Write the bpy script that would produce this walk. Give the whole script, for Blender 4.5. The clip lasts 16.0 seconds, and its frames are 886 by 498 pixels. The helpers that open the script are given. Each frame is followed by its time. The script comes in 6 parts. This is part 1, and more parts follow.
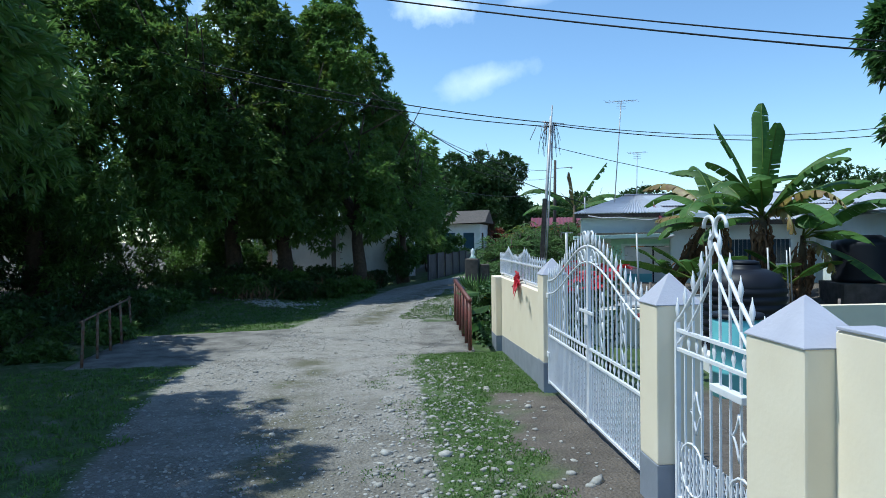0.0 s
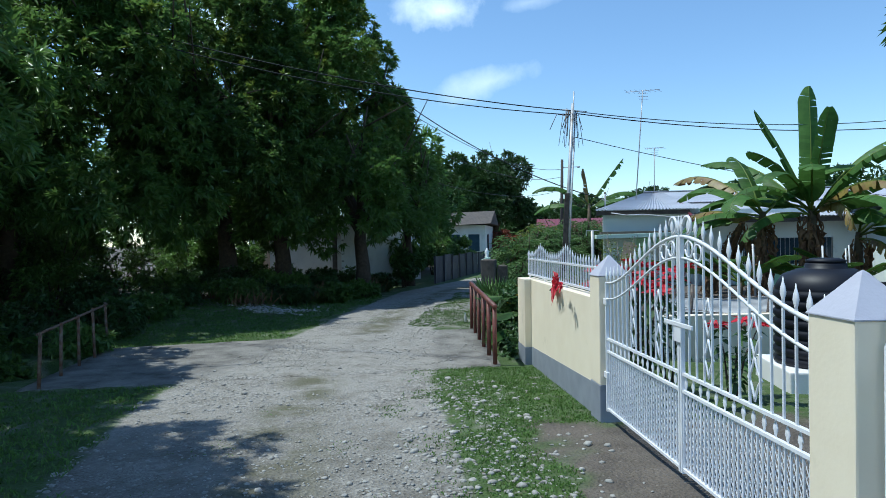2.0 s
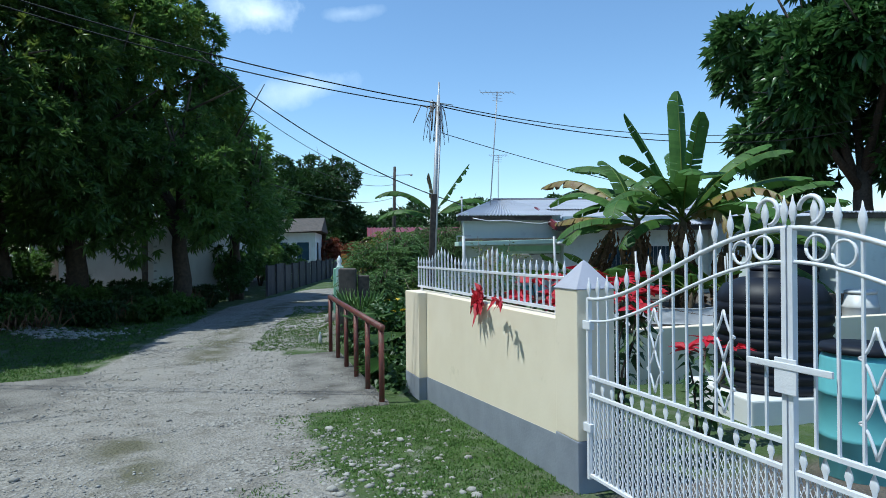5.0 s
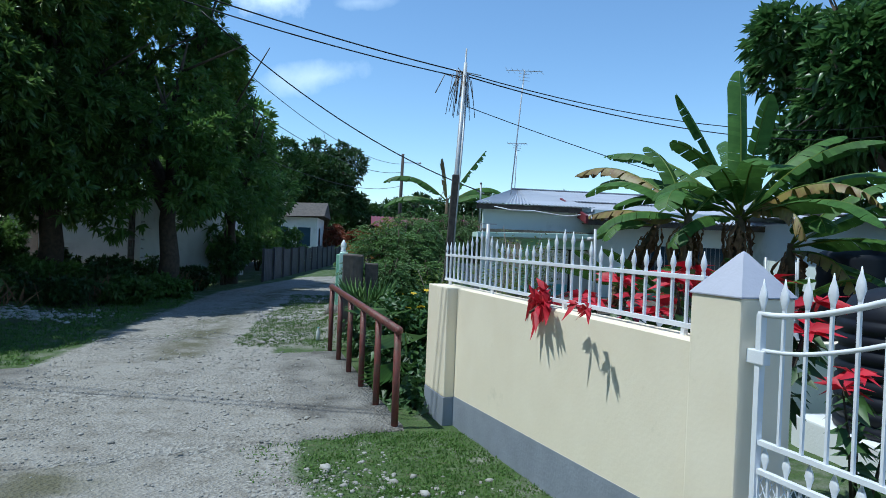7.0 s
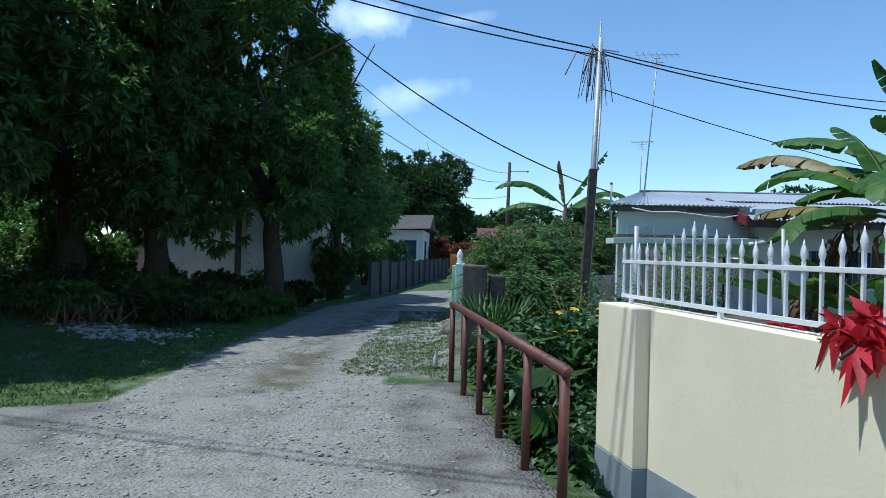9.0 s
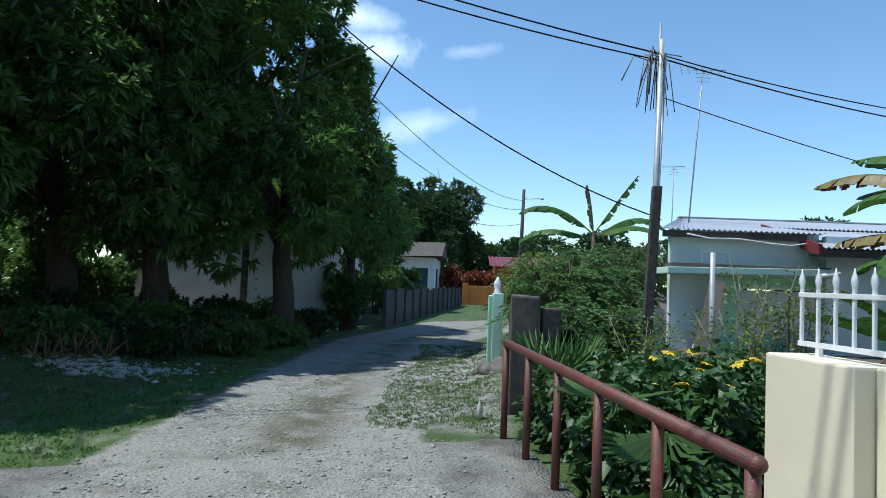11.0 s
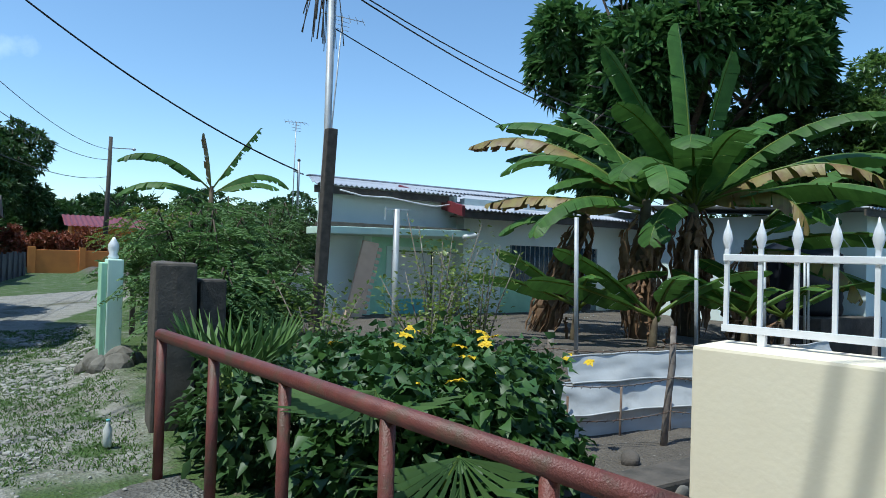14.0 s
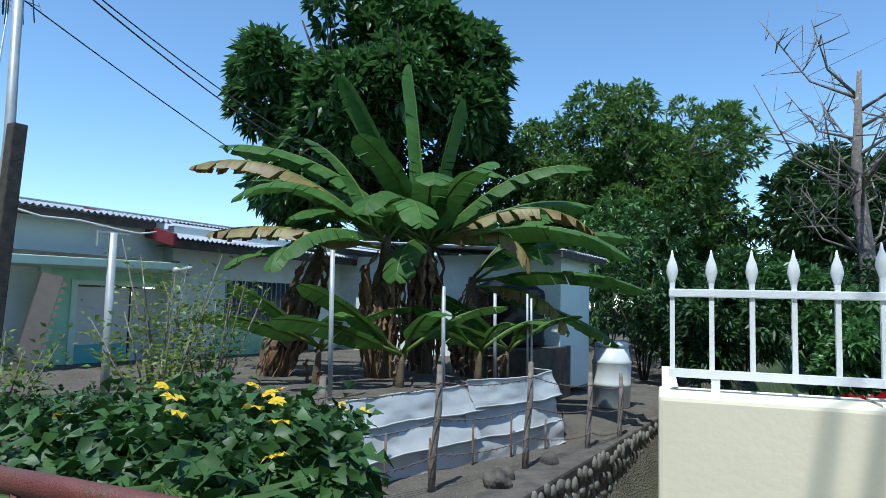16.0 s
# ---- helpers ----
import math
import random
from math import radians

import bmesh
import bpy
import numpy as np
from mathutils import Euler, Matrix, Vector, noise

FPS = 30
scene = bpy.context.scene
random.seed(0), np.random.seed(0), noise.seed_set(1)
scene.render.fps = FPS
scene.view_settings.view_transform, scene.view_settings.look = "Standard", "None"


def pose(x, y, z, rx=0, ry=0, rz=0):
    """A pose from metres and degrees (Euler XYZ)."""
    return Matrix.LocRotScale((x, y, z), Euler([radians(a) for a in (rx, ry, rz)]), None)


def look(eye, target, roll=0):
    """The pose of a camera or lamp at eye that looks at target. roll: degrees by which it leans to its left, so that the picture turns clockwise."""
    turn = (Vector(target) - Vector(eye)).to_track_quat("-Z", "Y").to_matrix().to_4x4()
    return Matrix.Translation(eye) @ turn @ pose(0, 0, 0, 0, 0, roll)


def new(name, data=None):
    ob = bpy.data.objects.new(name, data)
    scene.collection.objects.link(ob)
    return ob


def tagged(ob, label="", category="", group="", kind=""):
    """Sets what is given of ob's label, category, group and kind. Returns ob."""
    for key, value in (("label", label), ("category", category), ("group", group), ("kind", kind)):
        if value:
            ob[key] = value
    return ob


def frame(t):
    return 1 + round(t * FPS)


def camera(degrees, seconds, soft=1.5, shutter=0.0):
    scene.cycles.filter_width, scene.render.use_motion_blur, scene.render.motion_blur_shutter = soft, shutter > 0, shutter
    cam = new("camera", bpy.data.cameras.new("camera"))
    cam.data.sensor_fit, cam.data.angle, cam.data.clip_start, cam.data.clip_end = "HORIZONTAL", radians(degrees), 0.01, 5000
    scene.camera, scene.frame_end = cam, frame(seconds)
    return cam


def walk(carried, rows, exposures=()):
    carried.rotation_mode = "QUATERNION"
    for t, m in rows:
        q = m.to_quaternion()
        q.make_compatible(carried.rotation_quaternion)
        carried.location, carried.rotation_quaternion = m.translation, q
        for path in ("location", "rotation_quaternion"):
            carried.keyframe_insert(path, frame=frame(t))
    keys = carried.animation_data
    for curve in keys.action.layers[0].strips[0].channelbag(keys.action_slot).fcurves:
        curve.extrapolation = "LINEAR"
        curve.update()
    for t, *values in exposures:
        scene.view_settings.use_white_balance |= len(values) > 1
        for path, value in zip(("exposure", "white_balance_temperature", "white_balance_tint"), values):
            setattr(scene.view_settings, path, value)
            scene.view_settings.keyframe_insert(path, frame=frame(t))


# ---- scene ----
cam = camera(67.9, 16.0, 0.85)
PATH = [
    (0, (1.295, 1.345, 1.853), (0.99, 3.321, 1.819), -0.7),
    (0.5, (1.183, 1.743, 1.771), (0.835, 3.71, 1.859), -0.1),
    (1, (1.044, 2.041, 1.783), (0.681, 4.008, 1.75), 0.0),
    (1.5, (0.848, 2.409, 1.76), (0.593, 4.392, 1.733), -0.8),
    (2, (0.76, 2.825, 1.753), (0.455, 4.801, 1.729), -0.9),
    (2.5, (0.601, 3.042, 1.755), (0.288, 5.017, 1.71), -0.7),
    (3, (0.365, 3.347, 1.722), (0.224, 5.342, 1.723), -0.6),
    (3.5, (0.244, 3.834, 1.726), (0.04, 5.823, 1.69), -0.8),
    (4, (0.108, 4.194, 1.711), (-0.085, 6.185, 1.693), 0.8),
    (4.5, (-0.059, 4.592, 1.667), (0.039, 6.589, 1.717), 0.0),
    (4.7, (-0.114, 4.721, 1.686), (0.102, 6.709, 1.683), -1.2),
    (6.8, (-0.336, 6.453, 1.583), (-0.07, 8.435, 1.612), 1.0),
    (7, (-0.316, 6.687, 1.575), (-0.08, 8.673, 1.556), 2.3),
    (7.5, (-0.444, 7.105, 1.506), (-0.207, 9.089, 1.59), 3.0),
    (8, (-0.518, 7.529, 1.524), (-0.521, 9.529, 1.565), 0.6),
    (8.5, (-0.543, 8.001, 1.512), (-0.667, 9.997, 1.508), 1.5),
    (8.7, (-0.565, 8.215, 1.486), (-0.663, 10.212, 1.494), 1.5),
    (10.8, (-1.081, 9.75, 1.479), (-1.116, 11.75, 1.496), 1.5),
    (11, (-1.142, 9.873, 1.45), (-1.233, 11.868, 1.548), 2.3),
    (11.5, (-1.208, 10.299, 1.478), (-1.312, 12.296, 1.428), 2.8),
    (12, (-1.375, 10.621, 1.445), (-1.349, 12.621, 1.43), 1.6),
    (12.5, (-1.477, 10.914, 1.429), (-1.444, 12.913, 1.375), 1.9),
    (13, (-1.472, 11.261, 1.441), (-1.171, 13.238, 1.441), 3.4),
    (13.5, (-1.484, 11.573, 1.445), (-0.866, 13.475, 1.497), 2.5),
    (14, (-1.521, 11.841, 1.425), (-0.462, 13.537, 1.452), 1.7),
    (14.3, (-1.557, 11.993, 1.389), (-0.323, 13.562, 1.513), 4.2),
    (14.5, (-1.491, 12.119, 1.429), (-0.144, 13.591, 1.576), 2.4),
    (15, (-1.496, 12.345, 1.445), (-0.048, 13.715, 1.61), 4.4),
    (15.5, (-1.559, 12.588, 1.452), (0.094, 13.69, 1.683), 1.7),
    (16, (-1.578, 12.815, 1.404), (0.133, 13.837, 1.569), 1.5),
]
walk_rows = [(t, look(eye, target, roll)) for t, eye, target, roll in PATH]
walk(cam, walk_rows, [(0.0, 0.20, 5600, 0), (4.0, 0.16, 5680, 0), (8.0, 0.08, 5450, 0), (10.8, 0.2, 5700, 0), (12.0, 0.28, 6000, 0), (14.5, 0.25, 5680, -1), (16.0, 0.34, 5560, -1)])

# ---- sky, sun ----
SUN_DIR = Vector((-0.50, -0.04, 1.10)).normalized()
world = bpy.data.worlds.new("world")
scene.world = world
world.use_nodes = True
wn, wl = world.node_tree.nodes, world.node_tree.links
wn.clear()
w_out = wn.new("ShaderNodeOutputWorld")
w_bg = wn.new("ShaderNodeBackground")
w_sky = wn.new("ShaderNodeTexSky")
w_sky.sky_type = "NISHITA"
w_sky.sun_disc = False
w_sky.sun_elevation = math.asin(SUN_DIR.z)
w_sky.sun_rotation = math.atan2(SUN_DIR.x, SUN_DIR.y)
w_sky.air_density, w_sky.dust_density, w_sky.ozone_density = 1.0, 0.0, 2.7
w_tc = wn.new("ShaderNodeTexCoord")
w_noise = wn.new("ShaderNodeTexNoise")
w_noise.inputs["Scale"].default_value = 9.0
w_noise.inputs["Detail"].default_value = 8.0
w_noise.inputs["Roughness"].default_value = 0.6


def sky_calc(op, a, b):
    k = wn.new("ShaderNodeMath")
    k.operation = op
    for i, val in enumerate((a, b)):
        if isinstance(val, (int, float)):
            k.inputs[i].default_value = val
        else:
            wl.new(val, k.inputs[i])
    return k.outputs[0]


def sky_dot(way):
    k = wn.new("ShaderNodeVectorMath")
    k.operation = "DOT_PRODUCT"
    wl.new(w_tc.outputs["Generated"], k.inputs[0])
    k.inputs[1].default_value = way
    return k.outputs["Value"]


def cloud(way, wide, tall, tilt, thick):
    """One fair-weather cloud: where it stands in the sky, its half sizes as slopes, its tilt and how dense it is."""
    f = Vector(way).normalized()
    r = f.cross(Vector((0, 0, 1))).normalized()
    u = r.cross(f)
    c, sn = math.cos(radians(tilt)), math.sin(radians(tilt))
    along, up = r * c + u * sn, u * c - r * sn
    a = sky_calc("POWER", sky_calc("ABSOLUTE", sky_calc("DIVIDE", sky_dot(along), wide), 0), 2)
    b = sky_calc("POWER", sky_calc("ABSOLUTE", sky_calc("DIVIDE", sky_dot(up), tall), 0), 2)
    near = sky_calc("SUBTRACT", 1.0, sky_calc("SQRT", sky_calc("ADD", a, b), 0))
    ahead = sky_calc("GREATER_THAN", sky_dot(f), 0.6)
    soft = sky_calc("ADD", near, sky_calc("MULTIPLY", sky_calc("SUBTRACT", w_noise.outputs["Fac"], 0.5), 2.6))
    return sky_calc("MULTIPLY", sky_calc("MULTIPLY", sky_calc("MINIMUM", sky_calc("MAXIMUM", soft, 0), 1), ahead), thick)


wl.new(w_tc.outputs["Generated"], w_noise.inputs["Vector"])
clouds = 0.0
for spec in (((-0.138, 0.935, 0.328), 0.085, 0.035, -6, 1.0), ((-0.175, 0.914, 0.372), 0.07, 0.025, -10, 0.8), ((-0.075, 0.970, 0.234), 0.085, 0.022, 12, 0.5),
             ((-0.015, 0.942, 0.336), 0.05, 0.012, 8, 0.35), ((-0.428, 0.85, 0.306), 0.08, 0.05, 0, 1.0), ((-0.55, 0.80, 0.22), 0.12, 0.05, 5, 0.9)):
    clouds = sky_calc("MAXIMUM", cloud(*spec), clouds)
w_mix = wn.new("ShaderNodeMix")
w_mix.data_type = "RGBA"
w_mix.inputs["B"].default_value = (7.0, 7.6, 8.2, 1)
wl.new(clouds, w_mix.inputs["Factor"])
w_bg.inputs["Strength"].default_value = 0.15
wl.new(w_sky.outputs["Color"], w_mix.inputs["A"])
wl.new(w_mix.outputs["Result"], w_bg.inputs["Color"])
wl.new(w_bg.outputs["Background"], w_out.inputs["Surface"])
sun = new("sun", bpy.data.lights.new("sun", "SUN"))
sun.data.energy, sun.data.angle, sun.data.color = 4.0, radians(0.6), (1.0, 0.95, 0.86)
sun.matrix_world = look(SUN_DIR * 60, (0, 0, 0))


# ---- materials ----
def material(name, color, rough=0.8, color2=None, scale=6.0, bump=0.2, bump_scale=60.0, metal=0.0, stain=None, stain_scale=1.2,
             stain_at=(0.5, 0.7), translucent=0.0, spread=0.0, spec=0.5):
    """Two-scale noise colour with grain relief; stain: a third colour in patches; spread: brightness change from piece to piece."""
    m = bpy.data.materials.new(name)
    m.use_nodes = True
    n, l = m.node_tree.nodes, m.node_tree.links
    b = n["Principled BSDF"]
    b.inputs["Roughness"].default_value, b.inputs["Metallic"].default_value = rough, metal
    b.inputs["Specular IOR Level"].default_value = spec
    tc = n.new("ShaderNodeTexCoord")
    geo = n.new("ShaderNodeNewGeometry")
    n1 = n.new("ShaderNodeTexNoise")
    n1.inputs["Scale"].default_value, n1.inputs["Detail"].default_value = scale, 6
    l.new(geo.outputs["Position"], n1.inputs["Vector"])
    mix = n.new("ShaderNodeMix")
    mix.data_type = "RGBA"
    mix.inputs["A"].default_value = (*color, 1)
    mix.inputs["B"].default_value = (*(color2 or [c * 0.8 for c in color]), 1)
    rmp = n.new("ShaderNodeValToRGB")
    rmp.color_ramp.elements[0].position, rmp.color_ramp.elements[1].position = 0.35, 0.68
    l.new(n1.outputs["Fac"], rmp.inputs["Fac"])
    l.new(rmp.outputs["Color"], mix.inputs["Factor"])
    col = mix.outputs["Result"]
    if stain:
        n2 = n.new("ShaderNodeTexNoise")
        n2.inputs["Scale"].default_value, n2.inputs["Detail"].default_value, n2.inputs["Roughness"].default_value = stain_scale, 8, 0.65
        l.new(geo.outputs["Position"], n2.inputs["Vector"])
        r2 = n.new("ShaderNodeValToRGB")
        r2.color_ramp.elements[0].position, r2.color_ramp.elements[1].position = stain_at
        l.new(n2.outputs["Fac"], r2.inputs["Fac"])
        mx2 = n.new("ShaderNodeMix")
        mx2.data_type = "RGBA"
        mx2.inputs["B"].default_value = (*stain, 1)
        l.new(col, mx2.inputs["A"])
        l.new(r2.outputs["Color"], mx2.inputs["Factor"])
        col = mx2.outputs["Result"]
    if spread:
        oi = n.new("ShaderNodeObjectInfo")
        add = n.new("ShaderNodeMath")
        add.operation = "ADD"
        l.new(geo.outputs["Random Per Island"], add.inputs[0])
        l.new(oi.outputs["Random"], add.inputs[1])
        mr = n.new("ShaderNodeMapRange")
        mr.inputs["From Max"].default_value = 2.0
        mr.inputs["To Min"].default_value, mr.inputs["To Max"].default_value = 1 - spread, 1 + spread
        l.new(add.outputs[0], mr.inputs["Value"])
        hs = n.new("ShaderNodeHueSaturation")
        l.new(mr.outputs["Result"], hs.inputs["Value"])
        l.new(col, hs.inputs["Color"])
        col = hs.outputs["Color"]
    l.new(col, b.inputs["Base Color"])
    if bump:
        n3 = n.new("ShaderNodeTexNoise")
        n3.inputs["Scale"].default_value, n3.inputs["Detail"].default_value = bump_scale, 5
        l.new(geo.outputs["Position"], n3.inputs["Vector"])
        bp = n.new("ShaderNodeBump")
        bp.inputs["Strength"].default_value, bp.inputs["Distance"].default_value = bump, 0.01
        l.new(n3.outputs["Fac"], bp.inputs["Height"])
        l.new(bp.outputs["Normal"], b.inputs["Normal"])
    if translucent:
        tr = n.new("ShaderNodeBsdfTranslucent")
        l.new(col, tr.inputs["Color"])
        ms = n.new("ShaderNodeMixShader")
        ms.inputs[0].default_value = translucent
        l.new(b.outputs[0], ms.inputs[1])
        l.new(tr.outputs[0], ms.inputs[2])
        l.new(ms.outputs[0], n["Material Output"].inputs["Surface"])
    return m


M_CREAM = material("cream_paint", (0.86, 0.755, 0.585), 0.75, (0.82, 0.71, 0.54), 3, 0.10, 40, stain=(0.55, 0.48, 0.33), stain_scale=1.6, stain_at=(0.62, 0.85))
M_BAND = material("grey_paint", (0.27, 0.29, 0.34), 0.75, (0.22, 0.24, 0.28), 4, 0.25, 40)
M_CAP = material("lilac_paint", (0.44, 0.44, 0.51), 0.7, (0.39, 0.39, 0.46), 4, 0.2, 40)
M_WHITE = material("white_gloss_paint", (0.82, 0.82, 0.85), 0.35, (0.74, 0.74, 0.78), 9, 0.15, 90, stain=(0.45, 0.33, 0.22), stain_scale=5, stain_at=(0.72, 0.86))
M_RAIL = material("red_oxide_paint", (0.17, 0.05, 0.04), 0.5, (0.12, 0.035, 0.03), 12, 0.4, 120, stain=(0.10, 0.055, 0.035), stain_scale=7, stain_at=(0.5, 0.65))
M_CONC = material("weathered_concrete", (0.30, 0.28, 0.255), 0.9, (0.22, 0.205, 0.185), 2.5, 0.6, 70, stain=(0.085, 0.078, 0.07), stain_scale=0.75, stain_at=(0.46, 0.66))
M_DARKCONC = material("mossy_and_dark_concrete", (0.12, 0.10, 0.085), 0.95, (0.06, 0.052, 0.045), 6, 0.6, 50)
M_STONE = material("river_stone", (0.17, 0.155, 0.135), 0.9, (0.11, 0.10, 0.088), 9, 0.5, 50, spread=0.4)
M_PEBBLE = material("limestone_pebble", (0.42, 0.40, 0.365), 0.9, (0.27, 0.255, 0.23), 20, 0.3, 90, spread=0.3)
M_BARK = material("dark_bark", (0.10, 0.075, 0.055), 0.95, (0.055, 0.042, 0.032), 12, 0.9, 30)
M_LEAF = material("mango_leaf", (0.14, 0.235, 0.055), 0.32, (0.10, 0.185, 0.045), 0.8, 0, translucent=0.45, spread=0.45)
M_LEAFY = material("young_leaf", (0.20, 0.26, 0.045), 0.42, (0.15, 0.22, 0.04), 0.9, 0, translucent=0.42, spread=0.4)
M_LEAFD = material("breadfruit_leaf", (0.085, 0.175, 0.045), 0.36, (0.065, 0.14, 0.036), 0.9, 0, translucent=0.32, spread=0.45)
M_SHRUB = material("shrub_leaf", (0.055, 0.115, 0.03), 0.5, (0.04, 0.085, 0.022), 2, 0, translucent=0.25, spread=0.45)
M_FEATHER = material("feathery_leaf", (0.115, 0.20, 0.055), 0.6, (0.08, 0.155, 0.045), 1.5, 0, translucent=0.25, spread=0.4)
M_VINE = material("vine_leaf", (0.06, 0.13, 0.026), 0.5, (0.042, 0.10, 0.02), 3, 0.1, 80, translucent=0.2, spread=0.4)
M_GRASS = material("grass_blade", (0.10, 0.185, 0.034), 0.6, (0.07, 0.14, 0.025), 2, 0, translucent=0.25, spread=0.4)
M_DRY = material("dry_leaf", (0.23, 0.135, 0.07), 0.85, (0.14, 0.075, 0.04), 9, 0.3, 60, translucent=0.1, spread=0.4)
M_BANANA = material("banana_leaf", (0.085, 0.175, 0.035), 0.5, (0.055, 0.125, 0.025), 5, 0.3, 30, translucent=0.3, spread=0.3, spec=0.25)
M_BANANAOLD = material("yellowed_banana_leaf", (0.26, 0.21, 0.045), 0.5, (0.20, 0.11, 0.04), 6, 0.2, 40, translucent=0.2, spread=0.2)
M_STEM = material("banana_stem", (0.12, 0.09, 0.05), 0.8, (0.075, 0.05, 0.03), 9, 0.5, 40)
M_RED = material("red_bract", (0.55, 0.015, 0.035), 0.55, (0.38, 0.008, 0.02), 9, 0.1, 60, translucent=0.2, spread=0.25)
M_YELLOW = material("yellow_petal", (0.80, 0.56, 0.02), 0.6, (0.7, 0.46, 0.02), 20, 0, translucent=0.2)
M_CROTON = material("croton_leaf", (0.28, 0.06, 0.03), 0.55, (0.16, 0.07, 0.025), 4, 0, translucent=0.2, spread=0.4)
M_HOUSE = material("pale_aqua_paint", (0.76, 0.83, 0.81), 0.8, (0.70, 0.78, 0.76), 2, 0.2, 50, stain=(0.40, 0.46, 0.46), stain_scale=1.1, stain_at=(0.58, 0.82))
M_MINT = material("mint_paint", (0.46, 0.74, 0.53), 0.8, (0.38, 0.66, 0.46), 5, 0.5, 22, stain=(0.28, 0.42, 0.34), stain_scale=2, stain_at=(0.6, 0.8))
M_MINTL = material("pale_mint_paint", (0.66, 0.82, 0.72), 0.75, (0.60, 0.77, 0.66), 5, 0.2, 50)
M_ROOF = material("galvanised_roof", (0.46, 0.47, 0.52), 0.5, (0.38, 0.39, 0.43), 1.4, 0.1, 30, metal=0.3, stain=(0.25, 0.19, 0.16), stain_scale=1.1, stain_at=(0.62, 0.85))
M_ZINC = material("old_zinc_sheet", (0.56, 0.555, 0.55), 0.55, (0.44, 0.435, 0.43), 2.2, 0.25, 14, metal=0.15, stain=(0.30, 0.29, 0.28), stain_scale=2.4, stain_at=(0.58, 0.82))
M_BARGE = material("maroon_paint", (0.20, 0.03, 0.04), 0.5, (0.15, 0.025, 0.03), 6, 0.15, 60)
M_TIMBER = material("dark_timber", (0.085, 0.07, 0.06), 0.9, (0.045, 0.038, 0.033), 14, 0.6, 60)
M_POST = material("weathered_stake", (0.24, 0.20, 0.17), 0.9, (0.13, 0.10, 0.085), 16, 0.5, 60, stain=(0.5, 0.47, 0.44), stain_scale=9, stain_at=(0.58, 0.7))
M_STEEL = material("galvanised_steel", (0.50, 0.51, 0.52), 0.5, (0.38, 0.38, 0.39), 8, 0.1, 80, metal=0.25, stain=(0.25, 0.20, 0.16), stain_scale=4, stain_at=(0.62, 0.75))
M_WIRE = material("black_cable", (0.012, 0.012, 0.013), 0.6, None, 5, 0)
M_TANK = material("black_polythene", (0.008, 0.009, 0.014), 0.5, (0.012, 0.013, 0.02), 3, 0.05, 40, spec=0.3)
M_DRUM = material("turquoise_plastic", (0.18, 0.50, 0.52), 0.4, (0.15, 0.43, 0.46), 4, 0.05, 40)
M_WDRUM = material("white_plastic", (0.66, 0.66, 0.64), 0.45, (0.56, 0.56, 0.54), 5, 0.1, 40)
M_BLOCK = material("whitewashed_block", (0.80, 0.79, 0.77), 0.85, (0.72, 0.71, 0.69), 2, 0.3, 40, stain=(0.40, 0.38, 0.36), stain_scale=1.2, stain_at=(0.58, 0.82))
M_DARKFENCE = material("dark_zinc_fence", (0.065, 0.065, 0.08), 0.7, (0.045, 0.045, 0.055), 2, 0.2, 30)
M_ORANGE = material("orange_paint", (0.62, 0.22, 0.05), 0.8, (0.52, 0.18, 0.045), 2, 0.2, 40)
M_PINK = material("salmon_board", (0.78, 0.58, 0.44), 0.75, (0.70, 0.50, 0.37), 6, 0.2, 50)
M_GLASS = material("dark_louvre_glass", (0.05, 0.09, 0.13), 0.12, (0.04, 0.07, 0.10), 3, 0)
M_DOOR = material("rolled_white_door", (0.70, 0.69, 0.66), 0.6, (0.62, 0.61, 0.59), 3, 0.15, 30, stain=(0.20, 0.19, 0.18), stain_scale=2.2, stain_at=(0.66, 0.72))
M_DARK = material("shadowed_interior", (0.03, 0.03, 0.032), 0.9, None, 3, 0)
M_RUST = material("rusty_iron", (0.12, 0.055, 0.03), 0.9, (0.20, 0.16, 0.13), 14, 0.4, 80)


# ---- mesh helpers ----
def part(name, bm, mat, parent=None, label=""):
    me = bpy.data.meshes.new(name)
    bm.to_mesh(me)
    bm.free()
    me.materials.append(mat)
    ob = new(name, me)
    if parent:
        ob.parent = parent
    return tagged(ob, label)


def thing(name, m, label, category, group="", kind=""):
    ob = new(name)
    ob.matrix_basis = m
    return tagged(ob, label, category, group, kind)


def box(bm, x0, x1, y0, y1, z0, z1, bevel=0.0):
    r = bmesh.ops.create_cube(bm, size=1.0)
    for v in r["verts"]:
        v.co = Vector(((x0 + x1) / 2 + v.co.x * (x1 - x0), (y0 + y1) / 2 + v.co.y * (y1 - y0), (z0 + z1) / 2 + v.co.z * (z1 - z0)))
    if bevel:
        es = list({e for v in r["verts"] for e in v.link_edges})
        bmesh.ops.bevel(bm, geom=es, offset=bevel, segments=2, affect="EDGES", profile=0.6)
    return bm


